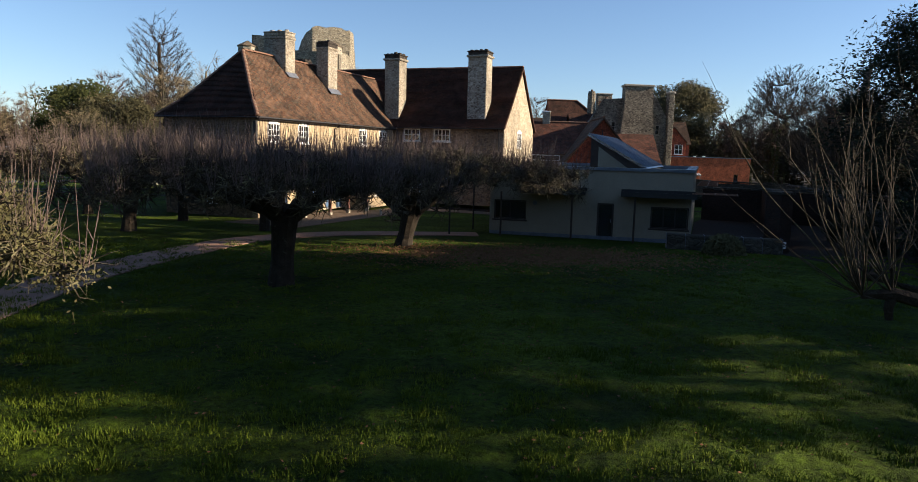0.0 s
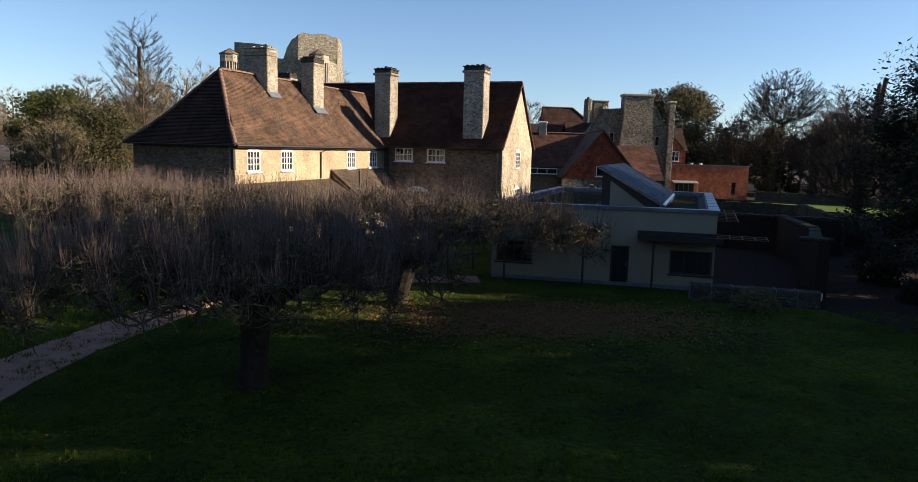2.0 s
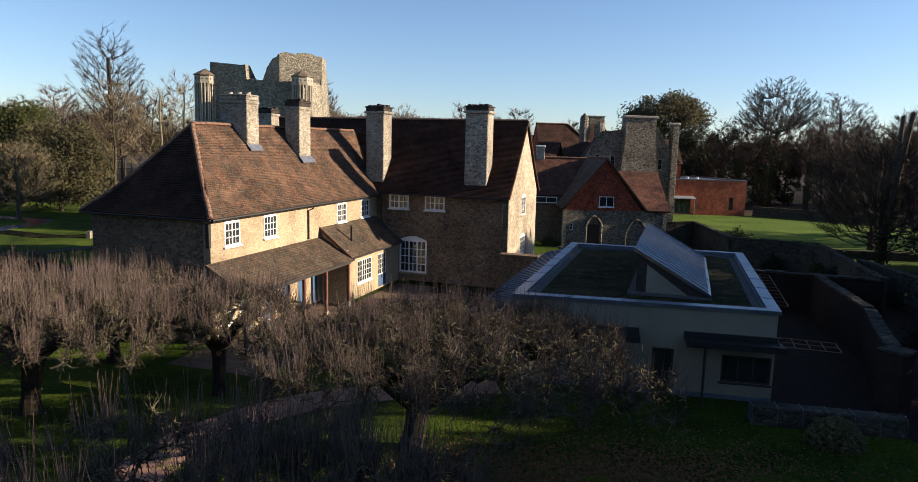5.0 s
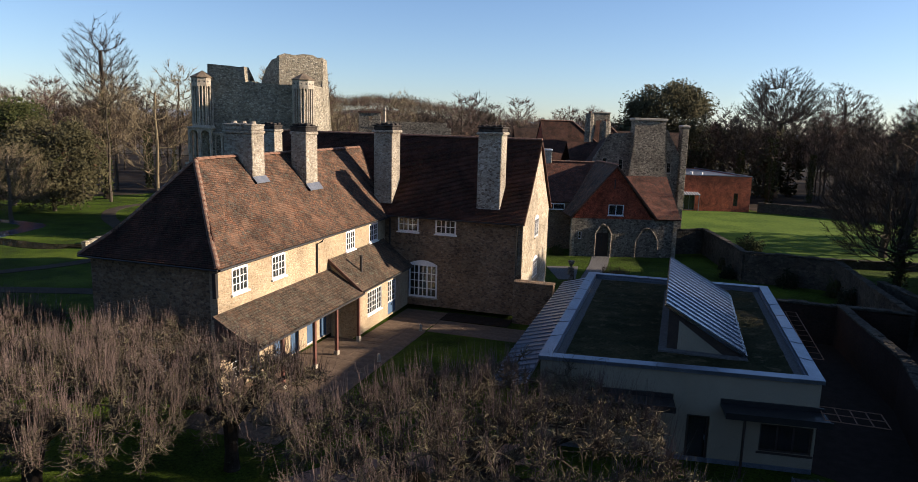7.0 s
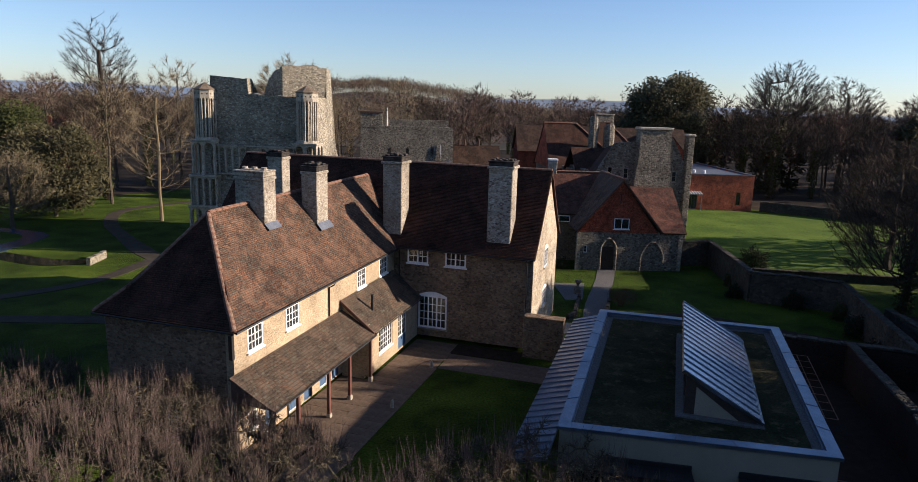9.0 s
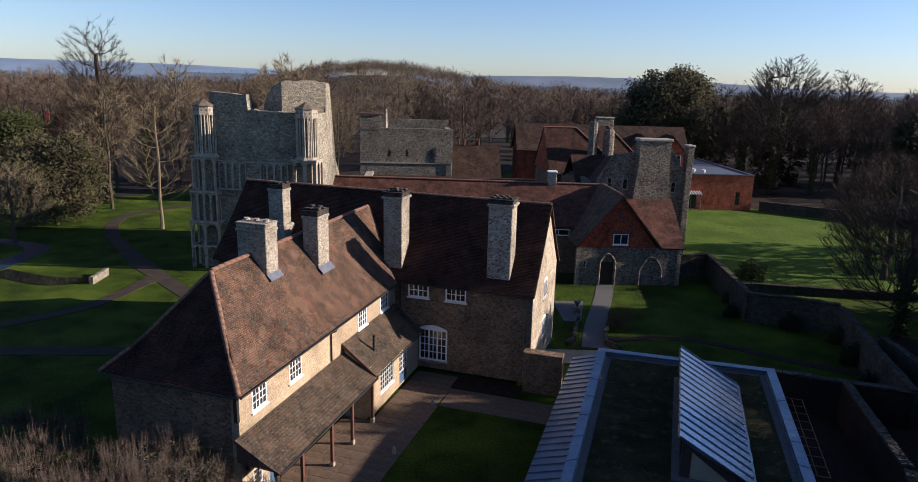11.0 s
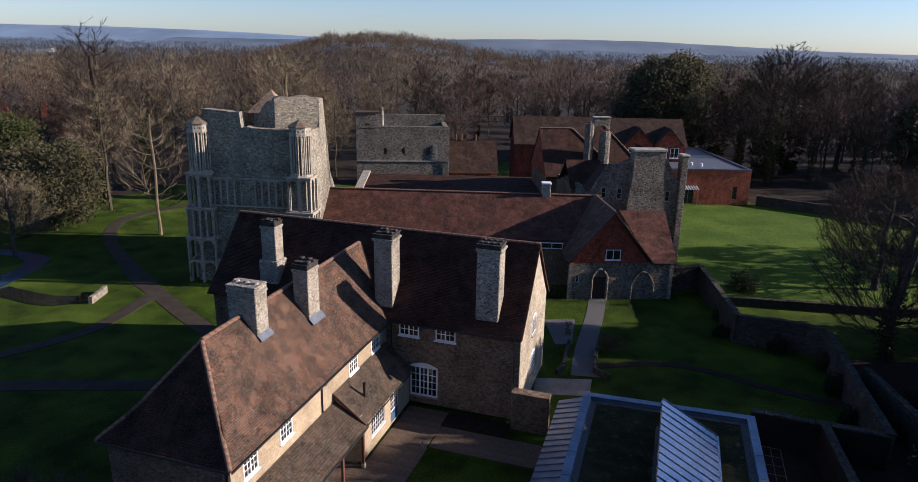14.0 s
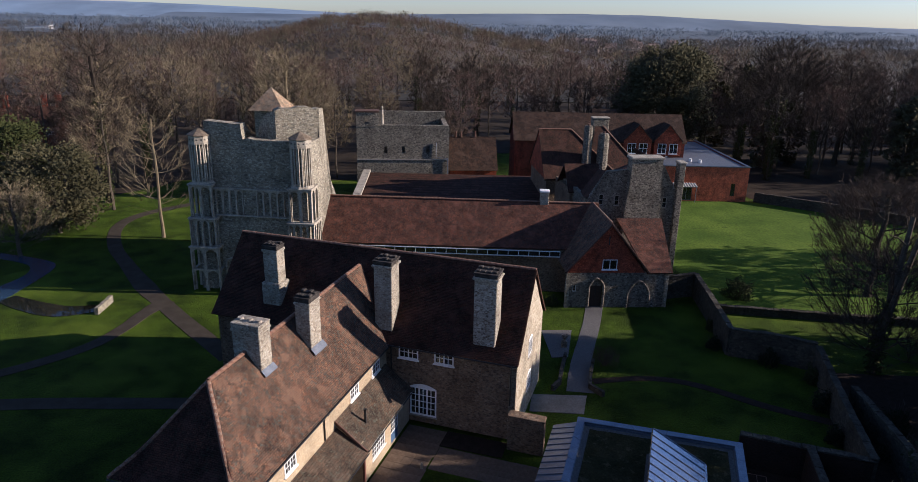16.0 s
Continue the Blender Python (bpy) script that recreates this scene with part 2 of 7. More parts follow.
gr_f = noise_of(gr_t, gr_v, 7.0, 8, 0.75)
gr_c = blend(gr_t, 1.0, gr_c, ramp(gr_t, gr_f, [(0.34, (0.25, 0.25, 0.25)), (0.52, (1.0, 1.0, 1.0)), (0.72, (1.7, 1.7, 1.6))]), "MULTIPLY")
gr_t.links.new(gr_c, gr_b.inputs["Base Color"])
bump(gr_t, gr_b, gr_f, 1.0, 0.2)
TERRACE = mottled("pale_flagstone", (0.2, 0.175, 0.135), (0.28, 0.25, 0.2), 0.7, 0.85, 0, 12, 0.4)
# Brighter copy of the lawn grass, with sunlight put into its colour.
SUNLIT_GRASS = mottled("sunlit_grass", (0.05, 0.092, 0.007), (0.1, 0.152, 0.015), 0.12, 0.95, 0, 3.0, 1.0, ((0.04, 0.07, 0.006), 0.5, 0.58))
LITTER = mottled("leaf_litter", (0.022, 0.017, 0.012), (0.045, 0.034, 0.023), 0.3, 0.95, 0, 6, 0.8)
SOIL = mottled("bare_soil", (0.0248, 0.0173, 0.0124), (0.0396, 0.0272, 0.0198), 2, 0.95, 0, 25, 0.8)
# Some of the reflected sky's blue is put into the stream's base colour.
WATER, wt, wb = material("stream_water", (0.02, 0.042, 0.075), 0.05)
POND, po_t, po_b = material("pond_water", (0.012, 0.014, 0.012), 0.05)
wb.inputs["IOR"].default_value = 1.6
bump(wt, wb, noise_of(wt, coords(wt), 2.5, 3), 0.7, 0.12)
BARK = mottled("bark", (0.0594, 0.0495, 0.0363), (0.099, 0.0825, 0.0627), 3, 0.95, 0, 30, 0.9)
OLD_BARK = mottled("orchard_bark", (0.0278, 0.0218, 0.0166), (0.0475, 0.0396, 0.0297), 4, 0.95, 0, 30, 0.9, ((0.0792, 0.0792, 0.0515), 5.0, 0.6))
SHOOT = mottled("young_shoots", (0.052, 0.034, 0.029), (0.13, 0.088, 0.07), 2, 0.75)
TWIG = mottled("twigs", (0.0634, 0.0449, 0.0317), (0.0952, 0.0686, 0.0502), 0.4, 0.9)
TWIG_GOLD = mottled("pale_twigs", (0.158, 0.125, 0.0759), (0.211, 0.172, 0.106), 0.4, 0.9)
TWIG_DARK = mottled("dark_twigs", (0.035, 0.027, 0.021), (0.06, 0.047, 0.036), 0.4, 0.95)
TWIG_PINK = mottled("reddish_twigs", (0.115, 0.077, 0.062), (0.16, 0.112, 0.088), 0.4, 0.9)
EVERGREEN = mottled("evergreen_leaves", (0.00992, 0.0158, 0.00714), (0.0198, 0.0278, 0.0119), 0.8, 0.8)
HOLM = mottled("holm_oak_leaves", (0.042, 0.04, 0.02), (0.095, 0.086, 0.044), 0.6, 0.95)
IVY = mottled("ivy_leaves", (0.028, 0.036, 0.012), (0.055, 0.06, 0.02), 0.8, 0.95)


# ---- geometry helpers ----
def part(name, bm, mat, parent=None, label=""):
    """Links a bmesh as one mesh object under its thing."""
    me = bpy.data.meshes.new(name)
    if isinstance(bm, bmesh.types.BMesh):
        bmesh.ops.recalc_face_normals(bm, faces=bm.faces)
        bm.to_mesh(me)
        bm.free()
    else:
        me.from_pydata(*bm)
    if mat:
        me.materials.append(mat)
    ob = new(name, me)
    ob.parent = parent
    return tagged(ob, label)


def thing(name, m, label, category, group="", kind=""):
    ob = new(name)
    ob.matrix_world = m
    ob.empty_display_size = 0.2
    return tagged(ob, label, category, group, kind)


def box(x0, x1, y0, y1, z0, z1, bm=None, bevel=0.0):
    bm = bm or bmesh.new()
    vs = [bm.verts.new((x, y, z)) for z in (z0, z1) for y in (y0, y1) for x in (x0, x1)]
    fs = [bm.faces.new([vs[i] for i in f]) for f in ((0, 2, 3, 1), (4, 5, 7, 6), (0, 1, 5, 4), (2, 6, 7, 3), (0, 4, 6, 2), (1, 3, 7, 5))]
    if bevel:
        bmesh.ops.bevel(bm, geom=list({e for f in fs for e in f.edges}), offset=bevel, segments=1, affect="EDGES", clamp_overlap=True)
    return bm


def prism(points, way, bm=None):
    """A solid: a flat polygon pushed along a vector."""
    bm = bm or bmesh.new()
    a = [bm.verts.new(p) for p in points]
    b = [bm.verts.new(Vector(p) + Vector(way)) for p in points]
    bm.faces.new(a)
    bm.faces.new(list(reversed(b)))
    for i in range(len(a)):
        j = (i + 1) % len(a)
        bm.faces.new((a[i], b[i], b[j], a[j]))
    return bm


def tube(points, radii, sides=6, bm=None, cap=True):
    bm = bm or bmesh.new()
    rings = []
    for i, p in enumerate(points):
        p = Vector(p)
        way = (Vector(points[min(i + 1, len(points) - 1)]) - Vector(points[max(i - 1, 0)])).normalized()
        a = way.orthogonal().normalized()
        c = way.cross(a)
        r = radii[i] if hasattr(radii, "__len__") else radii
        rings.append([bm.verts.new(p + r * (math.cos(t) * a + math.sin(t) * c)) for t in (2 * math.pi * k / sides for k in range(sides))])
    for one, two in zip(rings, rings[1:]):
        for k in range(sides):
            bm.faces.new((one[k], one[(k + 1) % sides], two[(k + 1) % sides], two[k]))
    if cap:
        bm.faces.new(list(reversed(rings[0])))
        bm.faces.new(rings[-1])
    return bm


def wall_holes(length, height, holes, thick, gable=None):
    """A wall in x (along), y (0 at the outer face, inwards) and z with rectangular openings (x0, x1, z0, z1) cut right through."""
    bm = bmesh.new()
    xs = sorted({0, length, *(v for h in holes for v in h[:2])})
    zs = sorted({0, height, *(v for h in holes for v in h[2:])})
    for xa, xb in zip(xs, xs[1:]):
        za = None
        for k, (z0, z1) in enumerate(zip(zs, zs[1:])):
            solid = not any(h[0] - 1e-6 <= xa and xb <= h[1] + 1e-6 and h[2] - 1e-6 <= z0 and z1 <= h[3] + 1e-6 for h in holes)
            if solid and za is None:
                za = z0
            if za is not None and (not solid or k == len(zs) - 2):
                box(xa, xb, 0, thick, za, z1 if solid else z0, bm)
                za = None
    if gable:
        prism([(0, 0, height), (length, 0, height), (gable[0], 0, gable[1])], (0, thick, 0), bm)
    bmesh.ops.remove_doubles(bm, verts=bm.verts, dist=1e-5)
    return bm


def slab(corners, thick, bm=None):
    """A roof slope: a flat polygon given by its outer face, with thickness downwards along its normal."""
    a, b, c = (Vector(p) for p in corners[:3])
    n = (b - a).cross(c - a).normalized()
    if n.z < 0:
        n = -n
    return prism(corners, -n * thick, bm)


def at_site(x, y, z=0.0, turn=0.0):
    return pose(-11.57, 45.51, 0, 0.95, 0, -23) @ pose(x, y, z, 0, 0, turn)


def onto(bm, m):
    bm.transform(m)
    return bm


def frame_ring(w, h, rim=0.07, deep=0.07, bm=None):
    """A rectangular frame in one piece, in x and z, outer face at y = 0."""
    bm = bm or bmesh.new()
    rect = lambda d, y: [bm.verts.new(p) for p in ((d, y, d), (w - d, y, d), (w - d, y, h - d), (d, y, h - d))]
    loops = [rect(0, 0), rect(rim, 0), rect(rim, deep), rect(0, deep)]
    for a, b in zip(loops, loops[1:] + loops[:1]):
        for i in range(4):
            j = (i + 1) % 4
            bm.faces.new((a[i], a[j], b[j], b[i]))
    return bm


PANES = {}


def shared(name, size, mat, parent, m):
    """A small box piece that shares its mesh with all others of its size."""
    key = (name, mat.name, *(round(v, 3) for v in size))
    if key not in PANES:
        ob = part(name, box(0, size[0], 0, size[1], 0, size[2]), mat, parent)
        PANES[key] = ob.data
    else:
        ob = new(name, PANES[key])
        ob.parent = parent
    ob.matrix_basis = m
    return ob


def window(parent, m, w, h, cols, rows, mullions=(), arch=0.0, sill=None, woodwork=None, name="window", label="", rim=0.07, bar=0.03):
    """A glazed window as a part of its house: frame, glazing bars, each pane, and a sill. m: its lower left outer corner, x along, y inwards."""
    wood = woodwork or WHITE
    bm = frame_ring(w, h, rim)
    if arch:
        n = 8
        outer = [(w * i / n, 0, h + arch * math.sin(math.pi * i / n)) for i in range(n + 1)]
        prism([(0, 0, h - 0.002), *outer[1:-1], (w, 0, h - 0.002)], (0, 0.07, 0), bm)
    ob = part(name, onto(bm, m), wood, parent, label)
    pw, ph = (w - 2 * rim) / cols, (h - 2 * rim) / rows
    for i in range(1, cols):
        b = bar * (2.2 if i in mullions else 1)
        shared("mullion" if i in mullions else "glazing_bar", (b, 0.054, h - 2 * rim), wood, ob, m @ pose(rim + i * pw - b / 2, 0.008, rim))
    for k in range(1, rows):
        shared("glazing_bar", (w - 2 * rim, 0.042, bar), wood, ob, m @ pose(rim, 0.014, rim + k * ph - bar / 2))
    for i in range(cols):
        for k in range(rows):
            p = shared("pane", (pw - bar * 0.6, 0.008, ph - bar * 0.6), GLASS, ob, m @ pose(rim + i * pw + bar * 0.3, 0.036, rim + k * ph + bar * 0.3, random.uniform(-0.5, 0.5), 0, random.uniform(-0.7, 0.7)))
            p.visible_shadow = False
    if sill:
        part("sill", onto(box(-0.08, w + 0.08, -0.09, 0.1, -0.09, -0.002), m), sill, ob)
    return ob


def facing_east(x, y0):
    """Wall frame for a face looking +x: along +y, inwards -x."""
    return Matrix(((0, -1, 0, x), (1, 0, 0, y0), (0, 0, 1, 0), (0, 0, 0, 1)))


def facing_south(x0, y):
    return Matrix.Translation((x0, y, 0))


def ridge_tiles(parent, a, b, name="ridge_tile", step=0.46, r=0.14, mat=None, colour_label=""):
    """Half-round tiles laid end to end along a ridge or hip."""
    a, b = Vector(a), Vector(b)
    n = max(1, int((b - a).length / step))
    way = (b - a).normalized()
    side = way.cross(Vector((0, 0, 1))).normalized()
    up = side.cross(way)
    me = None
    for i in range(n):
        if me is None:
            bm = bmesh.new()
            long = (b - a).length / n
            prof = [(r * 1.15 * math.cos(t), r * math.sin(t) - 0.02) for t in (math.pi * k / 6 for k in range(7))]
            prism([(p[0], 0, p[1]) for p in prof], (0, long * 0.97, 0), bm)
            ob = part(name, bm, mat or RIDGE, parent)
            me = ob.data
        else:
            ob = new(name, me)
            ob.parent = parent
        p = a + (b - a) * i / n
        jig = Matrix.Rotation(random.uniform(-0.03, 0.03), 4, "Y") @ Matrix.Translation((random.uniform(-0.01, 0.01), 0, random.uniform(-0.006, 0.012)))
        ob.matrix_basis = Matrix((( side.x, way.x, up.x, p.x), (side.y, way.y, up.y, p.y), (side.z, way.z, up.z, p.z), (0, 0, 0, 1))) @ jig


def swept_slope(bm, eave_a, eave_b, top_b, top_a, sag=0.22, rows=10, thick=0.14, wave=0.03, seed=0, course=0.0):
    """A roof slope that sweeps out a little towards the eaves and undulates with age: two skins and an edge all round."""
    ea, eb, tb, ta = (Vector(p) for p in (eave_a, eave_b, top_b, top_a))
    n = (eb - ea).cross(ta - ea).normalized()
    if n.z < 0:
        n = -n
    cols = max(4, int((eb - ea).length / 0.9))
    skins = []
    levels = [(k / rows, 0.0) for k in range(rows + 1)]
    if course:
        count = max(2, round(abs(ta.z - ea.z) / course))
        levels = [(v / count, lift) for k in range(count) for v, lift in ((k, 0.03), (k + 1, 0.0))]
        rows = len(levels) - 1
    for low in (0, 1):
        grid = []
        for v, lift in levels:
            l, r = ea.lerp(ta, v), eb.lerp(tb, v)
            drop = -sag * 4 * v * (1 - v) * (1 - v) * 1.2
            row = []
            for i in range(cols + 1):
                u = i / cols
                p = l.lerp(r, u)
                edge = min(1, 6 * u * (1 - u)) * min(1, 5 * v * (1 - v))
                p = p + n * (drop + lift * (1 + 0.7 * noise.noise((p.x * 3.1, p.y * 3.1, v * 90))) + wave * edge * noise.noise((p.x * 0.45 + seed, p.y * 0.45, p.z * 0.45)) - low * thick)
                row.append(bm.verts.new(p))
            grid.append(row)
        skins.append(grid)
    for low, g in enumerate(skins):
        for k in range(rows):
            for i in range(cols):
                f = (g[k][i], g[k][i + 1], g[k + 1][i + 1], g[k + 1][i])
                if len(set(f)) == 4:
                    bm.faces.new(f if not low else tuple(reversed(f)))
    a, b = skins
    rim = [(0, i) for i in range(cols + 1)] + [(k, cols) for k in range(1, rows + 1)] + [(rows, i) for i in range(cols - 1, -1, -1)] + [(k, 0) for k in range(rows - 1, 0, -1)]
    for (k, i), (k2, i2) in zip(rim, rim[1:] + rim[:1]):
        bm.faces.new((a[k][i], b[k][i], b[k2][i2], a[k2][i2]))
    bmesh.ops.remove_doubles(bm, verts=bm.verts, dist=1e-5)
    return bm


RIDGE = mottled("ridge_tile_clay", (0.15, 0.08, 0.055), (0.23, 0.135, 0.09), 2.0, 0.85, 0, 20, 0.4, ((0.238, 0.217, 0.168), 6.0, 0.58))
LIMEWASH = stonework("flaking_limewash", [(0.5, 0.47, 0.4), (0.36, 0.33, 0.27), (0.2, 0.16, 0.12), (0.46, 0.43, 0.37), (0.16, 0.13, 0.1)], 0.18, (0.36, 0.33, 0.28), 0.8, 1.8)
SOOT = mottled("sooty_stone", (0.03, 0.026, 0.023), (0.075, 0.065, 0.055), 3.0, 0.95)
TILE_EDGE = mottled("tile_edge", (0.091, 0.056, 0.042), (0.14, 0.084, 0.063), 2.0, 0.9)
POT = mottled("chimney_pot_clay", (0.294, 0.252, 0.196), (0.364, 0.322, 0.259), 3.0, 0.9)
POST_RED = mottled("red_brown_oak", (0.091, 0.0315, 0.021), (0.14, 0.0525, 0.035), 3.0, 0.6)

# ---- ground ----
bm = bmesh.new()
rings = [(x * abs(x) ** 1.6) for x in [i / 24 for i in range(-24, 25)]]
grid = [[bm.verts.new((5 + 4500 * a, 60 + 4500 * b, 0)) for a in rings] for b in rings]
for k in range(48):
    for i in range(48):
        bm.faces.new((grid[k][i], grid[k][i + 1], grid[k + 1][i + 1], grid[k + 1][i]))
ground = tagged(part("ground", bm, GRASS), "shaded green lawn and fields running to the horizon", "ground", kind="structure")
bm = bmesh.new()
grid = []
for k in range(141):
    y = 4.5 + k * 0.21
    row = []
    for i in range(125):
        x = -9.0 + i * 0.21
        fade = min(1.0, i / 8, (124 - i) / 8, k / 8, (140 - k) / 8)
        lump = 0.5 * noise.noise((x * 0.9, y * 0.9, 1)) + 0.6 * noise.noise((x * 2.3, y * 2.3, 5)) + 0.25
        row.append(bm.verts.new((x, y, -0.03 + 0.11 * fade * max(0.3, 0.5 + lump))))
    grid.append(row)
for a, b in zip(grid, grid[1:]):
    for i in range(124):
        bm.faces.new((a[i], a[i + 1], b[i + 1], b[i]))
tagged(part("lawn", bm, GRASS), "tussocky front lawn catching the low sun", "lawn", kind="structure")

# ---- house wing ----
S = at_site(0, 0)
wing = thing("house_wing", S, "two-storey honey ragstone house wing with hipped red tile roof", "house")
UP = [(1.45, 2.75), (4.9, 6.2), (13.4, 14.7), (16.9, 18.3)]
LOW = [(1.3, 2.1, 0.75, 1.75)]
BLUES = [(2.7, 3.6), (5.0, 5.95), (6.6, 7.5), (8.4, 9.3), (9.9, 10.8)]
EW = facing_east(-0.35, 0.35)
holes = [(a - 0.35, b - 0.35, 4.88, 6.15) for a, b in UP] + [(a - 0.35, b - 0.35, c, d) for a, b, c, d in LOW] + [(a - 0.35, b - 0.35, 0.05, 2.15) for a, b in BLUES]
part("wall", onto(wall_holes(19.25, 6.75, holes, 0.42), EW), SUNLIT_RAG, wing, "sunlit honey ragstone front wall")
for a, b in UP:
    window(wing, EW @ pose(a - 0.35, -0.02, 4.88), b - a, 1.27, 4, 3, (2,), 0.14, WHITE, rim=0.09, bar=0.04)
for a, b, c, d in LOW:
    window(wing, EW @ pose(a - 0.35, 0.03, c), b - a, d - c, 2, 3, (1,), 0.0, WHITE)
for i, (a, b) in enumerate(BLUES):
    d = part("door", onto(box(0.05, b - a - 0.05, 0.1, 0.16, 0.06, 2.08), EW @ pose(a - 0.35, 0, 0)), BLUE, wing, "pale blue painted boarded door")
    part("door_frame", onto(frame_ring(b - a, 2.1, 0.05, 0.12), EW @ pose(a - 0.35, 0.04, 0.05)), WHITE if i % 2 else BLUE, d)
    part("handle", onto(box(0.14, 0.26, 0.06, 0.1, 1.0, 1.03), EW @ pose(a - 0.35, 0, 0)), BLACK, d, "black iron handle")
SW = facing_south(-7.85, 0.35)
# End and west walls take the browner stone, darkened for their shade.
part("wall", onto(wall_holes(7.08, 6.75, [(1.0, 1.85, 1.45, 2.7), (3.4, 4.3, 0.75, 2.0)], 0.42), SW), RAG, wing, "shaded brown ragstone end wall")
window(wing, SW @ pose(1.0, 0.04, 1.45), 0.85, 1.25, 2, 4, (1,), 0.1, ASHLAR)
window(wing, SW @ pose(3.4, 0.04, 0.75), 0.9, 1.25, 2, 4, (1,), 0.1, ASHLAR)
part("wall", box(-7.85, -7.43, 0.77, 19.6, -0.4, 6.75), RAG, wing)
part("floor", box(-7.4, -0.8, 0.8, 19.6, 2.9, 3.1), TIMBER, wing)
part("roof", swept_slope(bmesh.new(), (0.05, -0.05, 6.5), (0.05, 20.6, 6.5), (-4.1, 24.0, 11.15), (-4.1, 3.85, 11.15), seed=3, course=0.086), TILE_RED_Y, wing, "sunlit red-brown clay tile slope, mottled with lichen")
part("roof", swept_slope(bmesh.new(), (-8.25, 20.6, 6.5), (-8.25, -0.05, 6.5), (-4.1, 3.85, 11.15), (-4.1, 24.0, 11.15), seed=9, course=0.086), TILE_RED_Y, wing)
# The hip end turns from the sun, so it takes the shade-darkened tile.
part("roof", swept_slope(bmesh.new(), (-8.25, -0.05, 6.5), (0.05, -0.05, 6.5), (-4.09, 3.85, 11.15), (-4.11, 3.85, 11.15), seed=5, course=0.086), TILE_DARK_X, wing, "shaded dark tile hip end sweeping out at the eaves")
ridge_tiles(wing, (-4.1, 3.85, 11.17), (-4.1, 7.35, 11.17))
ridge_tiles(wing, (-4.1, 8.6, 11.17), (-4.1, 22.9, 11.17))
ridge_tiles(wing, (0.0, 0.0, 6.5), (-1.35, 1.27, 7.75), "hip_tile", 0.36, 0.12)
ridge_tiles(wing, (-1.35, 1.27, 7.75), (-4.1, 3.85, 11.15), "hip_tile", 0.36, 0.12)
ridge_tiles(wing, (-8.2, 0.0, 6.5), (-6.85, 1.27, 7.75), "hip_tile", 0.36, 0.12)
ridge_tiles(wing, (-6.85, 1.27, 7.75), (-4.1, 3.85, 11.15), "hip_tile", 0.36, 0.12)
part("gutter", tube([(0.1, 0.0, 6.42), (0.1, 19.4, 6.42)], 0.06), BLACK, wing, "black half-round gutter")
part("gutter", tube([(-8.2, -0.1, 6.42), (0.05, -0.1, 6.42)], 0.05), BLACK, wing)
part("fascia", box(-0.33, -0.02, 0.2, 19.3, 6.3, 6.42), TIMBER, wing)
part("downpipe", tube([(0.08, 9.75, 6.4), (0.0, 9.7, 6.2), (-0.28, 9.6, 6.05), (-0.28, 9.6, 4.25)], 0.05), BLACK, wing, "black iron downpipe with a swan neck")
part("bracket", box(-0.45, -0.25, 0.12, 0.3, 5.0, 6.2), BLACK, wing)

# the lean-to porch and the bay that follows it
PE = [(-0.3, 0.0), (-0.3, 11.05)]
part("porch_roof", swept_slope(bmesh.new(), (2.08, -0.1, 2.92), (2.08, 11.3, 2.92), (-0.32, 11.3, 4.2), (-0.32, -0.1, 4.2), 0.05, 6, 0.12, 0.03, 21), TILE_MOSS_Y, wing, "lichened tile lean-to porch roof")
part("porch_end", prism([(-0.33, 0.02, 2.95), (1.95, 0.02, 2.85), (-0.33, 0.02, 4.05)], (0, 0.06, 0)), TILE_EDGE, wing, "dark boarded porch end")
part("porch_beam", box(1.68, 1.86, 0.0, 11.2, 2.62, 2.84), TIMBER, wing)
part("porch_gutter", tube([(2.12, -0.1, 2.86), (2.12, 11.1, 2.86)], 0.05), BLACK, wing)
for y in (0.15, 2.45, 5.6, 8.1, 10.95):
    p = part("porch_post", box(1.69, 1.86, y - 0.09, y + 0.09, 0.16, 2.62, bevel=0.015), POST_RED if y > 1 else TIMBER, wing, "red-brown square oak post")
    part("stone_pad", box(1.65, 1.9, y - 0.13, y + 0.13, -0.3, 0.16, bevel=0.02), ASHLAR, p)
part("bay_roof", swept_slope(bmesh.new(), (2.02, 11.05, 3.02), (2.02, 19.3, 3.02), (-0.32, 19.3, 4.82), (-0.32, 11.05, 4.82), 0.05, 6, 0.13, 0.03, 33), TILE_MOSS_Y, wing, "lichened tile roof over the bay")
part("bay_verge", prism([(2.0, 11.0, 2.85), (2.0, 11.0, 3.05), (-0.34, 11.0, 4.86), (-0.34, 11.0, 4.62)], (0, 0.1, 0)), TILE_EDGE, wing)
BW = facing_east(1.55, 11.2)
part("wall", onto(wall_holes(8.3, 3.1, [(1.5, 3.7, 0.95, 2.5), (4.7, 6.1, 0.1, 2.5)], 0.35), BW), SUNLIT_RAG, wing)
part("wall", box(-0.3, 1.2, 11.2, 11.55, -0.3, 3.4), SUNLIT_RAG, wing)
part("wall_top", prism([(-0.3, 11.2, 3.4), (1.5, 11.2, 3.4), (1.5, 11.2, 3.3), (-0.3, 11.2, 4.6)], (0, 0.3, 0)), SUNLIT_RAG, wing)
window(wing, BW @ pose(1.5, 0.03, 0.95), 2.2, 1.55, 6, 4, (2, 4), 0.0, WHITE)
window(wing, BW @ pose(4.7, 0.03, 0.95), 1.4, 1.55, 4, 4, (2,), 0.0, None)
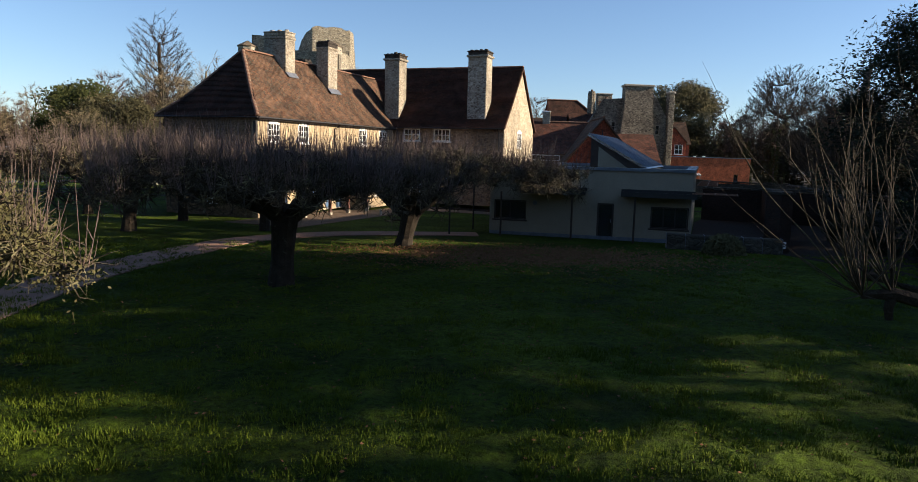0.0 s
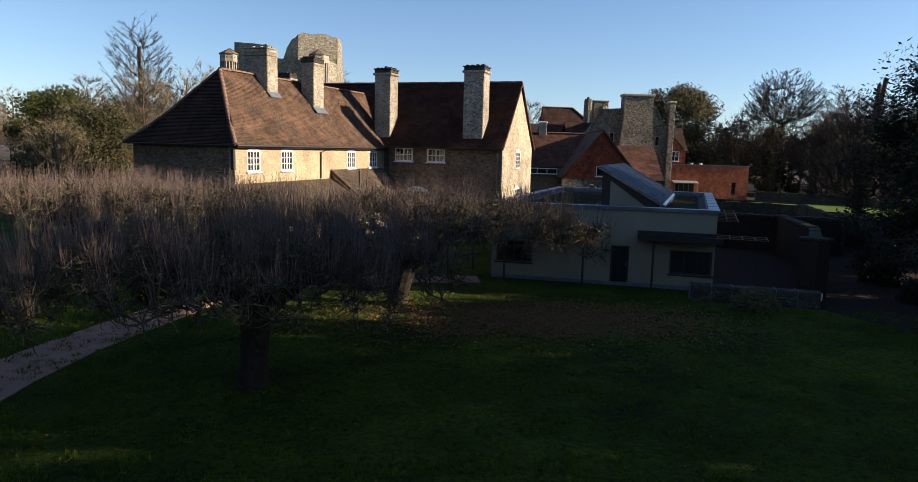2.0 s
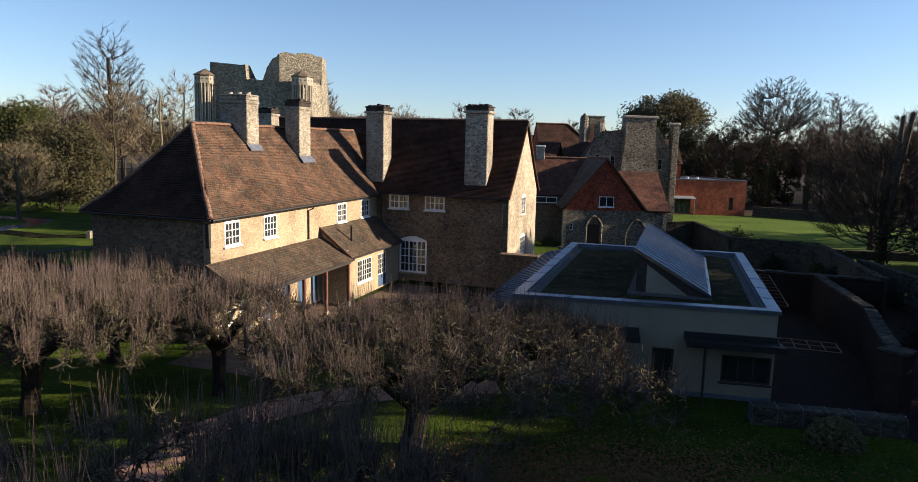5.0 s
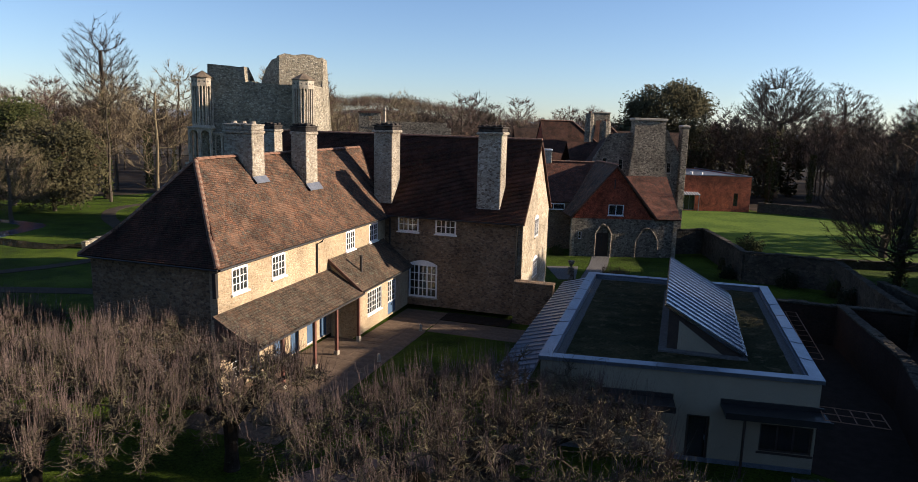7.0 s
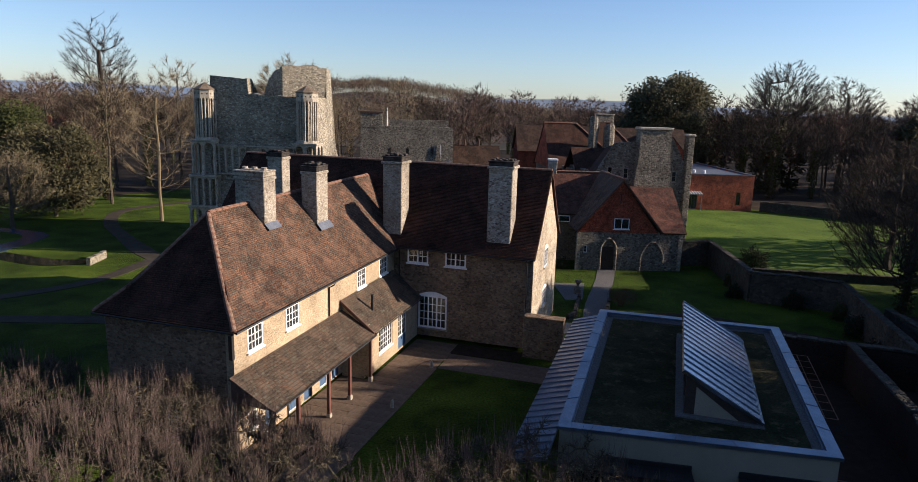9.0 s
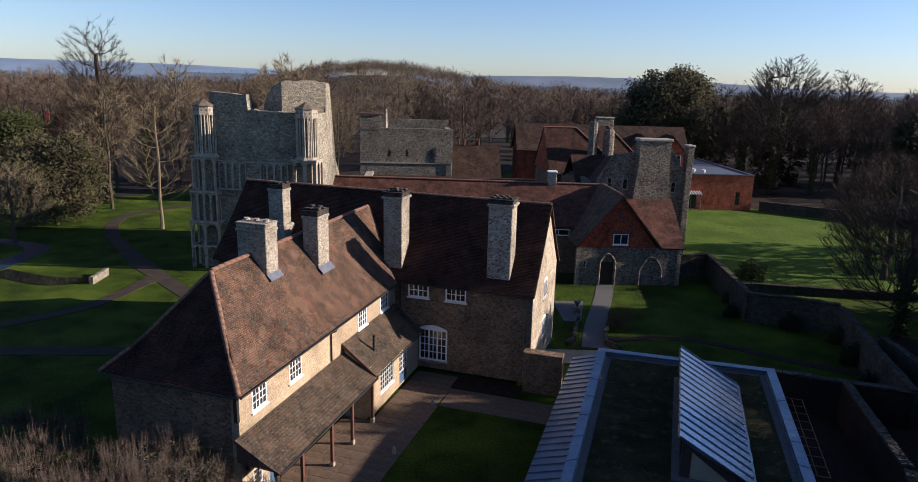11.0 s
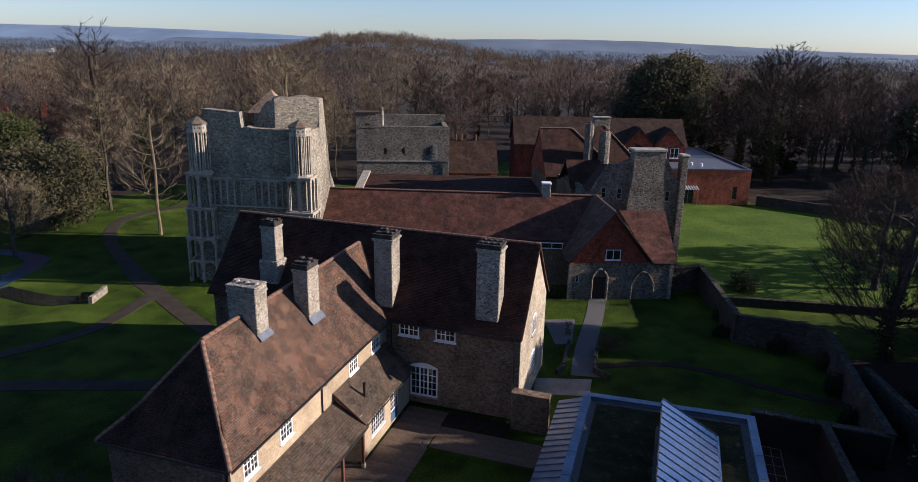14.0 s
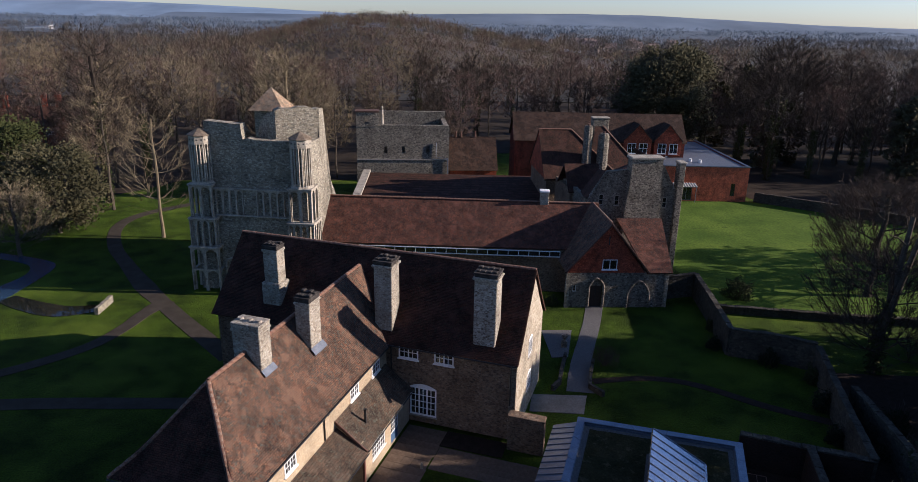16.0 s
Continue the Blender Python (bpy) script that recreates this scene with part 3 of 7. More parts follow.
d = part("door", onto(box(0.04, 1.36, 0.04, 0.1, 0.12, 0.93), BW @ pose(4.7, 0, 0)), BLUE, wing, "pale blue garden door below glazing")
part("handle", onto(box(0.62, 0.66, -0.02, 0.04, 0.7, 0.85), BW @ pose(4.7, 0, 0)), BLACK, d)
part("flue", tube([(0.95, 13.0, 3.7), (0.95, 13.0, 4.75)], 0.09, 8), BLACK, wing, "black metal flue pipe")
part("flue_cap", tube([(0.95, 13.0, 4.78), (0.95, 13.0, 4.84)], 0.13, 8), BLACK, wing)
part("bay_gutter", tube([(2.07, 11.1, 2.95), (2.07, 19.2, 2.95)], 0.05), BLACK, wing)
part("wall_lamp", box(-0.3, -0.12, 0.6, 0.78, 2.2, 2.5, bevel=0.02), BLACK, wing)

# ---- main block ----
main = thing("house_main_block", S, "tall gabled ragstone block with a steep dark tile roof", "house")
MS = facing_south(-0.35, 19.6)
fronts = [(1.05, 2.65, 5.42, 6.5), (3.95, 5.5, 5.42, 6.5), (1.95, 4.15, 0.62, 3.1)]
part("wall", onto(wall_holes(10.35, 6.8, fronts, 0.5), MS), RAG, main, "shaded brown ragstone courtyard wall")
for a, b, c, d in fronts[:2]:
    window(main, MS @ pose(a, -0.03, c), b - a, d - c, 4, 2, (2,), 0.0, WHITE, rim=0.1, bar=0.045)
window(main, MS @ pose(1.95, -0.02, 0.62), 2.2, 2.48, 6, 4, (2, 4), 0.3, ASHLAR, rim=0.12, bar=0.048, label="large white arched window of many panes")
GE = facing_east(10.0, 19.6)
part("gable", onto(wall_holes(9.4, 6.7, [(3.9, 5.5, 1.9, 3.3), (4.0, 5.4, 5.0, 6.4)], 0.5, (4.75, 12.1)), GE), SUNLIT_GABLE_RAG, main, "bright sunlit pale ragstone gable wall")
window(main, GE @ pose(3.9, -0.02, 1.9), 1.6, 1.4, 4, 4, (2,), 0.25, ASHLAR)
window(main, GE @ pose(4.0, -0.02, 5.0), 1.4, 1.4, 4, 4, (2,), 0.25, ASHLAR)
part("wall", box(-15.6, -8.3, 19.6, 20.1, -0.5, 6.8), RAG, main)
part("wall", box(-15.6, -15.1, 20.1, 28.5, -0.5, 6.8), RAG, main)
part("gable", prism([(-15.6, 19.6, 6.8), (-15.6, 29.0, 6.8), (-15.6, 24.3, 12.0)], (0.5, 0, 0)), RAG, main)
part("wall", box(-15.6, 9.45, 28.5, 29.0, -0.5, 6.8), RAG, main)
part("floor", box(-15, 9.4, 20.2, 28.4, 3.9, 4.1), TIMBER, main)
part("roof", swept_slope(bmesh.new(), (-15.9, 19.15, 6.62), (10.18, 19.15, 6.62), (10.18, 24.35, 12.2), (-15.9, 24.35, 12.2), 0.12, 10, 0.16, 0.05, 41, 0.086), TILE_DARK_X, main, "steep mossy clay tile slope, coloured dark brown for its shade")
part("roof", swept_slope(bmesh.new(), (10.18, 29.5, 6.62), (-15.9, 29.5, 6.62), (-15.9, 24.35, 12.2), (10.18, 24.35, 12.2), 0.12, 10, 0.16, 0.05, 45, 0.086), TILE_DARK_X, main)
ridge_tiles(main, (-15.9, 24.35, 12.2), (10.15, 24.35, 12.2))
part("verge", prism([(10.0, 19.2, 6.5), (10.0, 24.35, 12.03), (10.0, 24.35, 11.85), (10.0, 19.4, 6.5)], (0.16, 0, 0)), TILE_EDGE, main)
part("gutter", tube([(-0.2, 19.08, 6.55), (10.1, 19.08, 6.55)], 0.06), BLACK, main, "black iron gutter")
part("downpipe", tube([(0.1, 19.05, 6.5), (0.1, 19.5, 6.3), (0.1, 19.52, 0.0)], 0.05), BLACK, main)
part("downpipe", tube([(9.6, 19.05, 6.5), (9.6, 19.5, 6.2), (9.6, 19.52, 3.0)], 0.05), BLACK, main)
part("plinth", box(9.7, 12.4, 18.8, 19.55, -0.5, 2.55), RAG, main, "stub of ragstone wall at the corner")
part("coping", box(9.65, 12.45, 18.7, 19.56, 2.554, 2.7, bevel=0.03), RAG, main)


def chimney(x0, x1, y0, y1, z0, z1, label, face=None, cap=0.07, pots=0, wide_base=0.0, shoulder=None):
    """A masonry stack with an oversailing cap, lead at its foot and clay pots."""
    c = thing("chimney", S, label, "chimney", "chimney stacks of the house")
    top = z1 - 0.55
    bm = box(x0, x1, y0, y1, z0, top, bevel=0.04)
    part("shaft", bm, STACK, c)
    if wide_base:
        b = wide_base
        part("base", box(x0 - b, x1 + b, y0 - b, y1 + b, z0, shoulder, bevel=0.1), STACK, c)
    part("cap", box(x0 - cap, x1 + cap, y0 - cap, y1 + cap, top, top + 0.2, bevel=0.05), STACK, c)
    part("crown", box(x0 - 0.02, x1 + 0.02, y0 - 0.02, y1 + 0.02, top + 0.2, z1 - 0.1, bevel=0.04), STACK if pots else SOOT, c, "" if pots else "soot-blackened crown")
    part("top_course", box(x0 - cap * 0.7, x1 + cap * 0.7, y0 - cap * 0.7, y1 + cap * 0.7, z1 - 0.1, z1, bevel=0.03), SOOT if not pots else STACK, c)
    if face:
        part("limewashed_face", box(x0 + 0.04, x1 - 0.05, y0 - 0.02, y0 - 0.002, z0, top - 0.35), LIMEWASH, c, "flaking whitewash on the broad face")
    if not pots:
        for i in range(4):
            for k in range(2):
                x, y = x0 + (x1 - x0) * (i + 0.5) / 4, y0 + (y1 - y0) * (k + 0.5) / 2
                part("top_stone", box(x - 0.13, x + 0.13, y - 0.2, y + 0.2, z1, z1 + random.uniform(0.08, 0.2), bevel=0.04), SOOT, c)
    for i in range(pots):
        x = x0 + (x1 - x0) * (i + 0.5) / pots
        part("pot", tube([(x, (y0 + y1) / 2, z1), (x, (y0 + y1) / 2, z1 + 0.1), (x, (y0 + y1) / 2, z1 + 0.16)], [0.2, 0.15, 0.17], 10), POT, c)
    return c


c = chimney(-4.95, -3.05, 7.35, 8.55, 9.4, 13.0, "broad weathered stone chimney with low clay pots", cap=0.06, pots=3)
part("lead_flashing", prism([(-3.04, 7.3, 10.02), (-3.04, 8.6, 10.02), (-2.75, 8.6, 9.7), (-2.75, 7.3, 9.7)], (0, 0, 0.05)), LEAD, c)
c = chimney(-3.5, -2.4, 12.1, 13.5, 8.6, 12.9, "square weathered stone chimney on the tile slope", cap=0.06)
part("lead_flashing", prism([(-2.39, 12.0, 9.28), (-2.39, 13.6, 9.28), (-2.05, 13.6, 8.9), (-2.05, 12.0, 8.9)], (0, 0, 0.05)), LEAD, c)
chimney(-1.4, 0.05, 19.9, 21.4, 6.7, 13.0, "tall slim flint and stone chimney with dark cap", cap=0.13)
chimney(6.5, 8.2, 19.95, 21.4, 6.8, 13.1, "tall broad chimney with flaking white face", True, 0.13)
chimney(-11.4, -10.1, 20.5, 21.6, 7.4, 12.75, "tall grey stone chimney with sloped shoulders", cap=0.08, wide_base=0.22, shoulder=9.6)

# ---- modern block ----
modern = thing("modern_pavilion", S, "single-storey cream rendered pavilion with a sedum flat roof", "building")
FL, FR, BR, BL = (15.0, 1.3), (25.9, 2.6), (25.55, 18.85), (14.9, 18.3)
skew = math.degrees(math.atan2(FR[1] - FL[1], FR[0] - FL[0]))
FW = pose(FL[0], FL[1], 0, 0, 0, skew)
flen = math.hypot(FR[0] - FL[0], FR[1] - FL[1])
doors = [(0.25, 2.1, 0.85, 1.95), (6.05, 6.95, 0.02, 1.98), (8.9, 10.95, 0.72, 1.9)]
part("wall", onto(wall_holes(flen, 3.78, [(a, min(b, flen - 0.1), c, d) for a, b, c, d in doors], 0.4), FW), RENDERWALL, modern, "cream render front wall")
part("wall", prism([(FR[0] - 0.4, FR[1] + 0.42, -0.5), (FR[0], FR[1] + 0.01, -0.5), (BR[0], BR[1], -0.5), (BR[0] - 0.4, BR[1], -0.5)], (0, 0, 4.28)), RENDERWALL, modern)
part("wall", prism([(FL[0], FL[1] + 0.42, -0.5), (FL[0] + 0.4, FL[1] + 0.44, -0.5), (BL[0] + 0.4, BL[1], -0.5), (BL[0], BL[1], -0.5)], (0, 0, 4.28)), RENDERWALL, modern)
part("wall", prism([(BL[0] + 0.4, BL[1] - 0.3, -0.5), (BR[0] - 0.4, BR[1] - 0.35, -0.5), (BR[0] - 0.4, BR[1], -0.5), (BL[0] + 0.4, BL[1], -0.5)], (0, 0, 4.28)), RENDERWALL, modern)
part("floor", prism([(FL[0] + 0.4, FL[1] + 0.5, 0), (FR[0] - 0.4, FR[1] + 0.5, 0), (BR[0] - 0.4, BR[1] - 0.4, 0), (BL[0] + 0.4, BL[1] - 0.4, 0)], (0, 0, -0.1)), PAVING, modern)
quad = [Vector((*p, 0)) for p in (FL, FR, BR, BL)]
mid = sum(quad, Vector()) / 4


def inset(d):
    out = []
    for i, p in enumerate(quad):
        a, b = (quad[i - 1] - p).normalized(), (quad[(i + 1) % 4] - p).normalized()
        out.append(p + (a + b) * d)
    return out


for i in range(4):
    o, n = inset(-0.1), inset(0.42)
    j = (i + 1) % 4
    e = part("parapet_coping", prism([(*o[i][:2], 3.78), (*o[j][:2], 3.78), (*n[j][:2], 3.78), (*n[i][:2], 3.78)], (0, 0, 0.16)), ZINC, modern, "pale zinc parapet coping")
    run = o[j] - o[i]
    for k in range(1, int(run.length / 2.4)):
        p, q = o[i].lerp(o[j], k * 2.4 / run.length), n[i].lerp(n[j], k * 2.4 / run.length)
        w = run.normalized() * 0.03
        part("coping_joint", prism([(*(p - w)[:2], 3.944), (*(p + w)[:2], 3.944), (*(q + w)[:2], 3.944), (*(q - w)[:2], 3.944)], (0, 0, 0.012)), LEAD, e)
    part("parapet_upstand", prism([(*inset(0.40)[i][:2], 3.4), (*inset(0.40)[j][:2], 3.4), (*inset(0.46)[j][:2], 3.4), (*inset(0.46)[i][:2], 3.4)], (0, 0, 0.376)), LEAD, modern)
g1, g2 = inset(0.46), inset(0.85)
part("gravel_strip", prism([(*p[:2], 3.42) for p in g1], (0, 0, 0.22)), GRAVEL, modern, "pale gravel margin")
bm = bmesh.new()
a, b, c, d = g2
n = 34
rows_ = [[bm.verts.new((*(a.lerp(b, i / n)).lerp(d.lerp(c, i / n), k / n)[:2], 3.7 + 0.045 * noise.noise((i * 0.9, k * 0.9, 3)) + 0.03 * noise.noise((i * 3.1, k * 3.1, 7)))) for i in range(n + 1)] for k in range(n + 1)]
for k in range(n):
    for i in range(n):
        bm.faces.new((rows_[k][i], rows_[k][i + 1], rows_[k + 1][i + 1], rows_[k + 1][i]))
sheet = bm.faces[:]
bmesh.ops.solidify(bm, geom=sheet, thickness=0.06)
part("sedum", bm, SEDUM, modern, "dark green sedum with dry straw patches")
# rooflight: a tilted standing-seam monopitch with glazed north side
SX0, SX1, SY0, SY1, SZ = 20.0, 23.2, 4.8, 15.6, 5.85
part("rooflight_curb", box(SX0 - 0.35, SX1 + 0.15, SY0 - 0.35, SY1 + 0.25, 3.44, 3.78), GRAVEL, modern)
rl = part("rooflight_roof", slab([(SX0 - 0.15, SY0 - 0.15, SZ), (SX0 - 0.15, SY1 + 0.15, SZ), (SX1 + 0.15, SY1 + 0.15, 3.9), (SX1 + 0.15, SY0 - 0.15, 3.9)], 0.14), ZINC_ROOF, modern, "tilted zinc rooflight with raised seams")
slope = Vector((SX1 - SX0 + 0.3, 0, 3.9 - SZ)).normalized()
up = Vector((-slope.z, 0, slope.x))
for k in range(16):
    y = SY0 - 0.15 + (SY1 - SY0 + 0.26) * k / 15
    p = Vector((SX0 - 0.15, y - 0.02, SZ)) + up * 0.002
    part("seam", prism([p, p + Vector((0, 0.04, 0)), p + Vector((0, 0.04, 0)) + up * 0.05, p + up * 0.05], slope * 3.85), ZINC, rl)
part("rooflight_side", prism([(SX0, SY0, 3.5), (SX1 - 0.15, SY0, 3.5), (SX1 - 0.15, SY0, 3.9), (SX0, SY0, SZ - 0.2)], (0, 0.12, 0)), TIMBER, modern)
part("rooflight_gable", prism([(SX0 + 0.45, SY0 - 0.012, 3.66), (SX1 - 0.7, SY0 - 0.012, 3.66), (SX0 + 0.45, SY0 - 0.012, SZ - 0.75)], (0, 0.01, 0)), RENDERWALL, modern)
part("rooflight_side", prism([(SX0, SY1 - 0.12, 3.5), (SX1 - 0.15, SY1 - 0.12, 3.5), (SX1 - 0.15, SY1 - 0.12, 3.9), (SX0, SY1 - 0.12, SZ - 0.2)], (0, 0.12, 0)), TIMBER, modern)
part("rooflight_back", box(SX0, SX0 + 0.1, SY0 + 0.12, SY1 - 0.12, 3.5, 3.85), TIMBER, modern)
for k in range(7):
    y = SY0 + 0.12 + (SY1 - SY0 - 0.24) * k / 6
    part("rooflight_mullion", box(SX0, SX0 + 0.1, y - 0.03, y + 0.03, 3.85, SZ - 0.2), TIMBER, modern)
for k in range(6):
    y = SY0 + 0.15 + (SY1 - SY0 - 0.24) * k / 6
    part("rooflight_pane", box(SX0 + 0.04, SX0 + 0.05, y, y + 1.7, 3.86, SZ - 0.25), GLASS, modern).visible_shadow = False
# standing-seam canopy along the court side
cn = part("canopy", slab([(13.2, -1.2, 3.2), (14.88, -1.0, 3.62), (14.78, 18.2, 3.62), (13.2, 17.9, 3.2)], 0.1), ZINC, modern, "blue-grey standing-seam canopy")
for k in range(29):
    y = -1.1 + k * 0.66
    part("seam", slab([(13.2, y, 3.262), (13.2, y + 0.05, 3.262), (14.85, y + 0.2, 3.674), (14.85, y + 0.15, 3.674)], 0.055), LEAD, cn)
for y in (-0.9, 3.0, 6.6, 10.2, 13.8, 17.4):
    part("canopy_post", tube([(13.4, y, -0.3), (13.4, y, 3.15)], 0.05, 8), BLACK, modern)
# openings in the front
window(modern, FW @ pose(0.25, 0.06, 0.85), 1.85, 1.1, 2, 1, (1,), 0.0, TIMBER, TIMBER, label="dark stained timber window")
window(modern, FW @ pose(8.9, 0.06, 0.72), min(2.05, flen - 9.0), 1.18, 3, 1, (1, 2), 0.0, TIMBER, TIMBER, label="dark stained timber window")
d = part("door", onto(frame_ring(0.9, 1.96, 0.1), FW @ pose(6.05, 0.1, 0.02)), TIMBER, modern, "dark glazed timber door")
part("pane", onto(box(0.1, 0.8, 0.03, 0.04, 0.1, 1.86), FW @ pose(6.05, 0.1, 0.02)), GLASS, d)
part("handle", onto(box(0.74, 0.78, -0.04, 0.0, 0.9, 1.1), FW @ pose(6.05, 0.1, 0.02)), LEAD, d)
for a, b in ((1.9, 5.45), (7.3, 11.15)):
    p = part("front_canopy", onto(box(a, b, -1.15, -0.01, 2.5, 2.62), FW), BLACK, modern, "dark timber canopy")
    part("canopy_lip", onto(box(a, b, -1.19, -1.152, 2.44, 2.7), FW), BLACK, p)
    part("canopy_upstand", onto(box(a, b, -0.1, -0.003, 2.62, 2.8), FW), BLACK, p)
for x in (0.85, 4.75, 8.05):
    part("canopy_post", onto(tube([(x, -1.05, -0.4), (x, -1.05, 2.48)], 0.055, 8), FW), TIMBER, modern)
part("wall_light", onto(tube([(2.6, -0.01, 1.85), (2.6, -0.08, 1.85)], 0.13, 12), FW), LEAD, modern, "round bulkhead light")
part("plinth", onto(box(0.02, flen - 0.02, -0.03, -0.002, -0.5, 0.16), FW), LEAD, modern)


def trellis(m, w, d, cols, rows):
    t = thing("pergola_trellis", S @ m, "thin rust-brown metal pergola grid on the wall", "trellis", "pergola grids")
    for i in range(cols + 1):
        part("long_bar", tube([(w * i / cols, 0, 0), (w * i / cols, d, 0)], 0.025, 6), RUST, t)
    for k in range(rows + 1):
        part("cross_bar", tube([(0, d * k / rows, 0), (w, d * k / rows, 0)], 0.02, 6), RUST, t)
    return t


RUST = mottled("rusty_steel", (0.16, 0.09, 0.06), (0.24, 0.14, 0.09), 5.0, 0.8)
trellis(pose(25.95, 1.6, 2.72), 2.2, 1.4, 4, 2)
trellis(pose(25.95, 8.6, 2.9), 1.15, 8.6, 2, 9)
# ---- ruined tower ----
def arch(parent, m, w, h, r=0.07, mat=None, sides=5, name="blind_arch"):
    """A round-headed blind arch: two slender shafts and the moulded head between them, standing proud of the wall."""
    n = 8
    pts = [(0, 0, 0), (0, 0, h - w / 2)] + [(w / 2 - w / 2 * math.cos(math.pi * k / n), 0, h - w / 2 + w / 2 * math.sin(math.pi * k / n)) for k in range(1, n)] + [(w, 0, h - w / 2), (w, 0, 0)]
    bm = tube(pts, r, sides)
    box(-r * 1.5, r * 1.5, -r * 1.5, r * 1.5, -0.06, 0.08, bm), box(w - r * 1.5, w + r * 1.5, -r * 1.5, r * 1.5, -0.06, 0.08, bm)
    return part(name, onto(bm, m), mat or ASHLAR, parent)


def arcade(parent, m, w, h, n, depth=0.28, pier=0.16, mat=None):
    """A row of open round-headed arches before a wall: the pierced layer, one bay at a time, with slim shafts."""
    bay = w / n
    for k in range(n):
        x0, r = k * bay, (bay - pier) / 2
        spring = h - r - 0.12
        cols = [(x0, 0), (x0 + pier / 2, 0)]
        cols += [(x0 + bay / 2 - r * math.cos(math.pi * j / 8), spring + r * math.sin(math.pi * j / 8)) for j in range(9)]
        cols += [(x0 + bay - pier / 2, 0), (x0 + bay, 0)]
        bm = bmesh.new()
        rings = [[bm.verts.new(q) for q in ((x, 0, z), (x, 0, h), (x, depth, h), (x, depth, z))] for x, z in cols]
        for i, (u, v) in enumerate(zip(rings, rings[1:])):
            if i in (1, 10):
                bm.faces.new((u[0], u[3], v[3], v[0]))
            else:
                for q in range(4):
                    bm.faces.new((u[q], u[(q + 1) % 4], v[(q + 1) % 4], v[q]))
        bm.faces.new(rings[0]), bm.faces.new(rings[-1])
        bmesh.ops.recalc_face_normals(bm, faces=bm.faces[:])
        a = part("blind_arch", onto(bm, m), mat or ASHLAR, parent)
    return a


def ragged(points, depth, seed, step=0.5, rough=0.16):
    """A broken wall: the outline in x and z, its top roughened, pushed along y."""
    out = []
    for (x0, z0, top), (x1, z1, _) in zip(points, points[1:] + points[:1]):
        n = max(1, int(math.hypot(x1 - x0, z1 - z0) / step)) if top else 1
        for k in range(n):
            t = k / n
            j = rough if top and k else 0
            out.append((x0 + (x1 - x0) * t + j * noise.noise((x0 + k, seed, 1)), 0, z0 + (z1 - z0) * t + j * 2 * noise.noise((k * 1.7, seed, x0))))
    bm = bmesh.new()
    a, b = [bm.verts.new(p) for p in out], [bm.verts.new((p[0], depth, p[2])) for p in out]
    bm.faces.new(a), bm.faces.new(list(reversed(b)))
    for i in range(len(a)):
        j = (i + 1) % len(a)
        bm.faces.new((a[i], b[i], b[j], a[j]))
    bmesh.ops.triangulate(bm, faces=[f for f in bm.faces if len(f.verts) > 4])
    return bm


CAPSTONE = mottled("brown_capstone", (0.13, 0.1, 0.07), (0.2, 0.16, 0.115), 1.5, 0.9, 0, 12, 0.6)
T = pose(-25.26, 92.9, 0, 0, 0, -11)
tower = thing("ruined_church_tower", T, "ruined Norman church tower of grey rubble with twin turrets", "tower")
part("wall", ragged([(0.6, -0.5, 0), (11.6, -0.5, 0), (11.6, 17.4, 0), (9.0, 17.4, 1), (6.9, 17.5, 1), (5.2, 17.5, 0), (5.05, 19.2, 1), (0.9, 19.4, 0)], 1.3, 5), RUIN, tower, "broad grey rubble front with broken top")
part("wall", onto(ragged([(0, -0.5, 0), (8.6, -0.5, 0), (8.6, 16.0, 1), (6.0, 18.0, 1), (0.0, 19.2, 0)], 1.2, 8), facing_east(1.9, 0.3) @ pose(1.0, 0, 0)), RUIN, tower)
part("wall", onto(ragged([(0, -0.5, 0), (10.6, -0.5, 0), (10.2, 8.6, 1), (8.0, 11.0, 1), (6.2, 13.4, 1), (5.8, 18.2, 1), (5.3, 20.5, 1), (3.9, 20.6, 0), (3.6, 17.4, 0), (0, 17.4, 0)], 1.3, 12), facing_east(12.7, 0.1)), RUIN, tower, "sunlit pale side wall with a ragged edge")
bm = ragged([(0, 17.0, 0), (4.8, 17.0, 0), (4.8, 20.5, 1), (2.8, 20.2, 1), (1.2, 19.3, 1), (0.4, 18.4, 1), (0, 17.9, 0)], 1.2, 15)
part("upper_stage", onto(bm, pose(5.2, 4.6, 0, 0, 0, -45)), RUIN, tower, "dark broken face of the eight-sided upper stage")
bm = ragged([(0, 17.0, 0), (4.9, 17.0, 0), (4.9, 20.7, 1), (2.6, 20.9, 1), (0, 20.6, 0)], 1.2, 19)
part("upper_stage", onto(bm, pose(8.6, 1.2, 0, 0, 0, 32.7)), RUIN, tower, "sunlit face of the eight-sided upper stage")
part("infill", box(1.5, 12.0, 1.2, 9.4, -0.5, 12.0), RUIN, tower)
# Unseen block behind the front, added to widen the tower's cast shadow.
part("hidden_north_block", box(1.5, 6.0, 9.41, 17.0, -0.5, 13.2, bevel=0.2), RUIN, tower)
for a0 in (1.65, 6.4):
    arcade(tower, pose(a0, -0.26, 8.9), 3.2, 2.95, 4, 0.26, 0.2)
part("wall_course", box(4.9, 6.38, -0.2, 0.02, 8.9, 11.85), RUIN, tower)
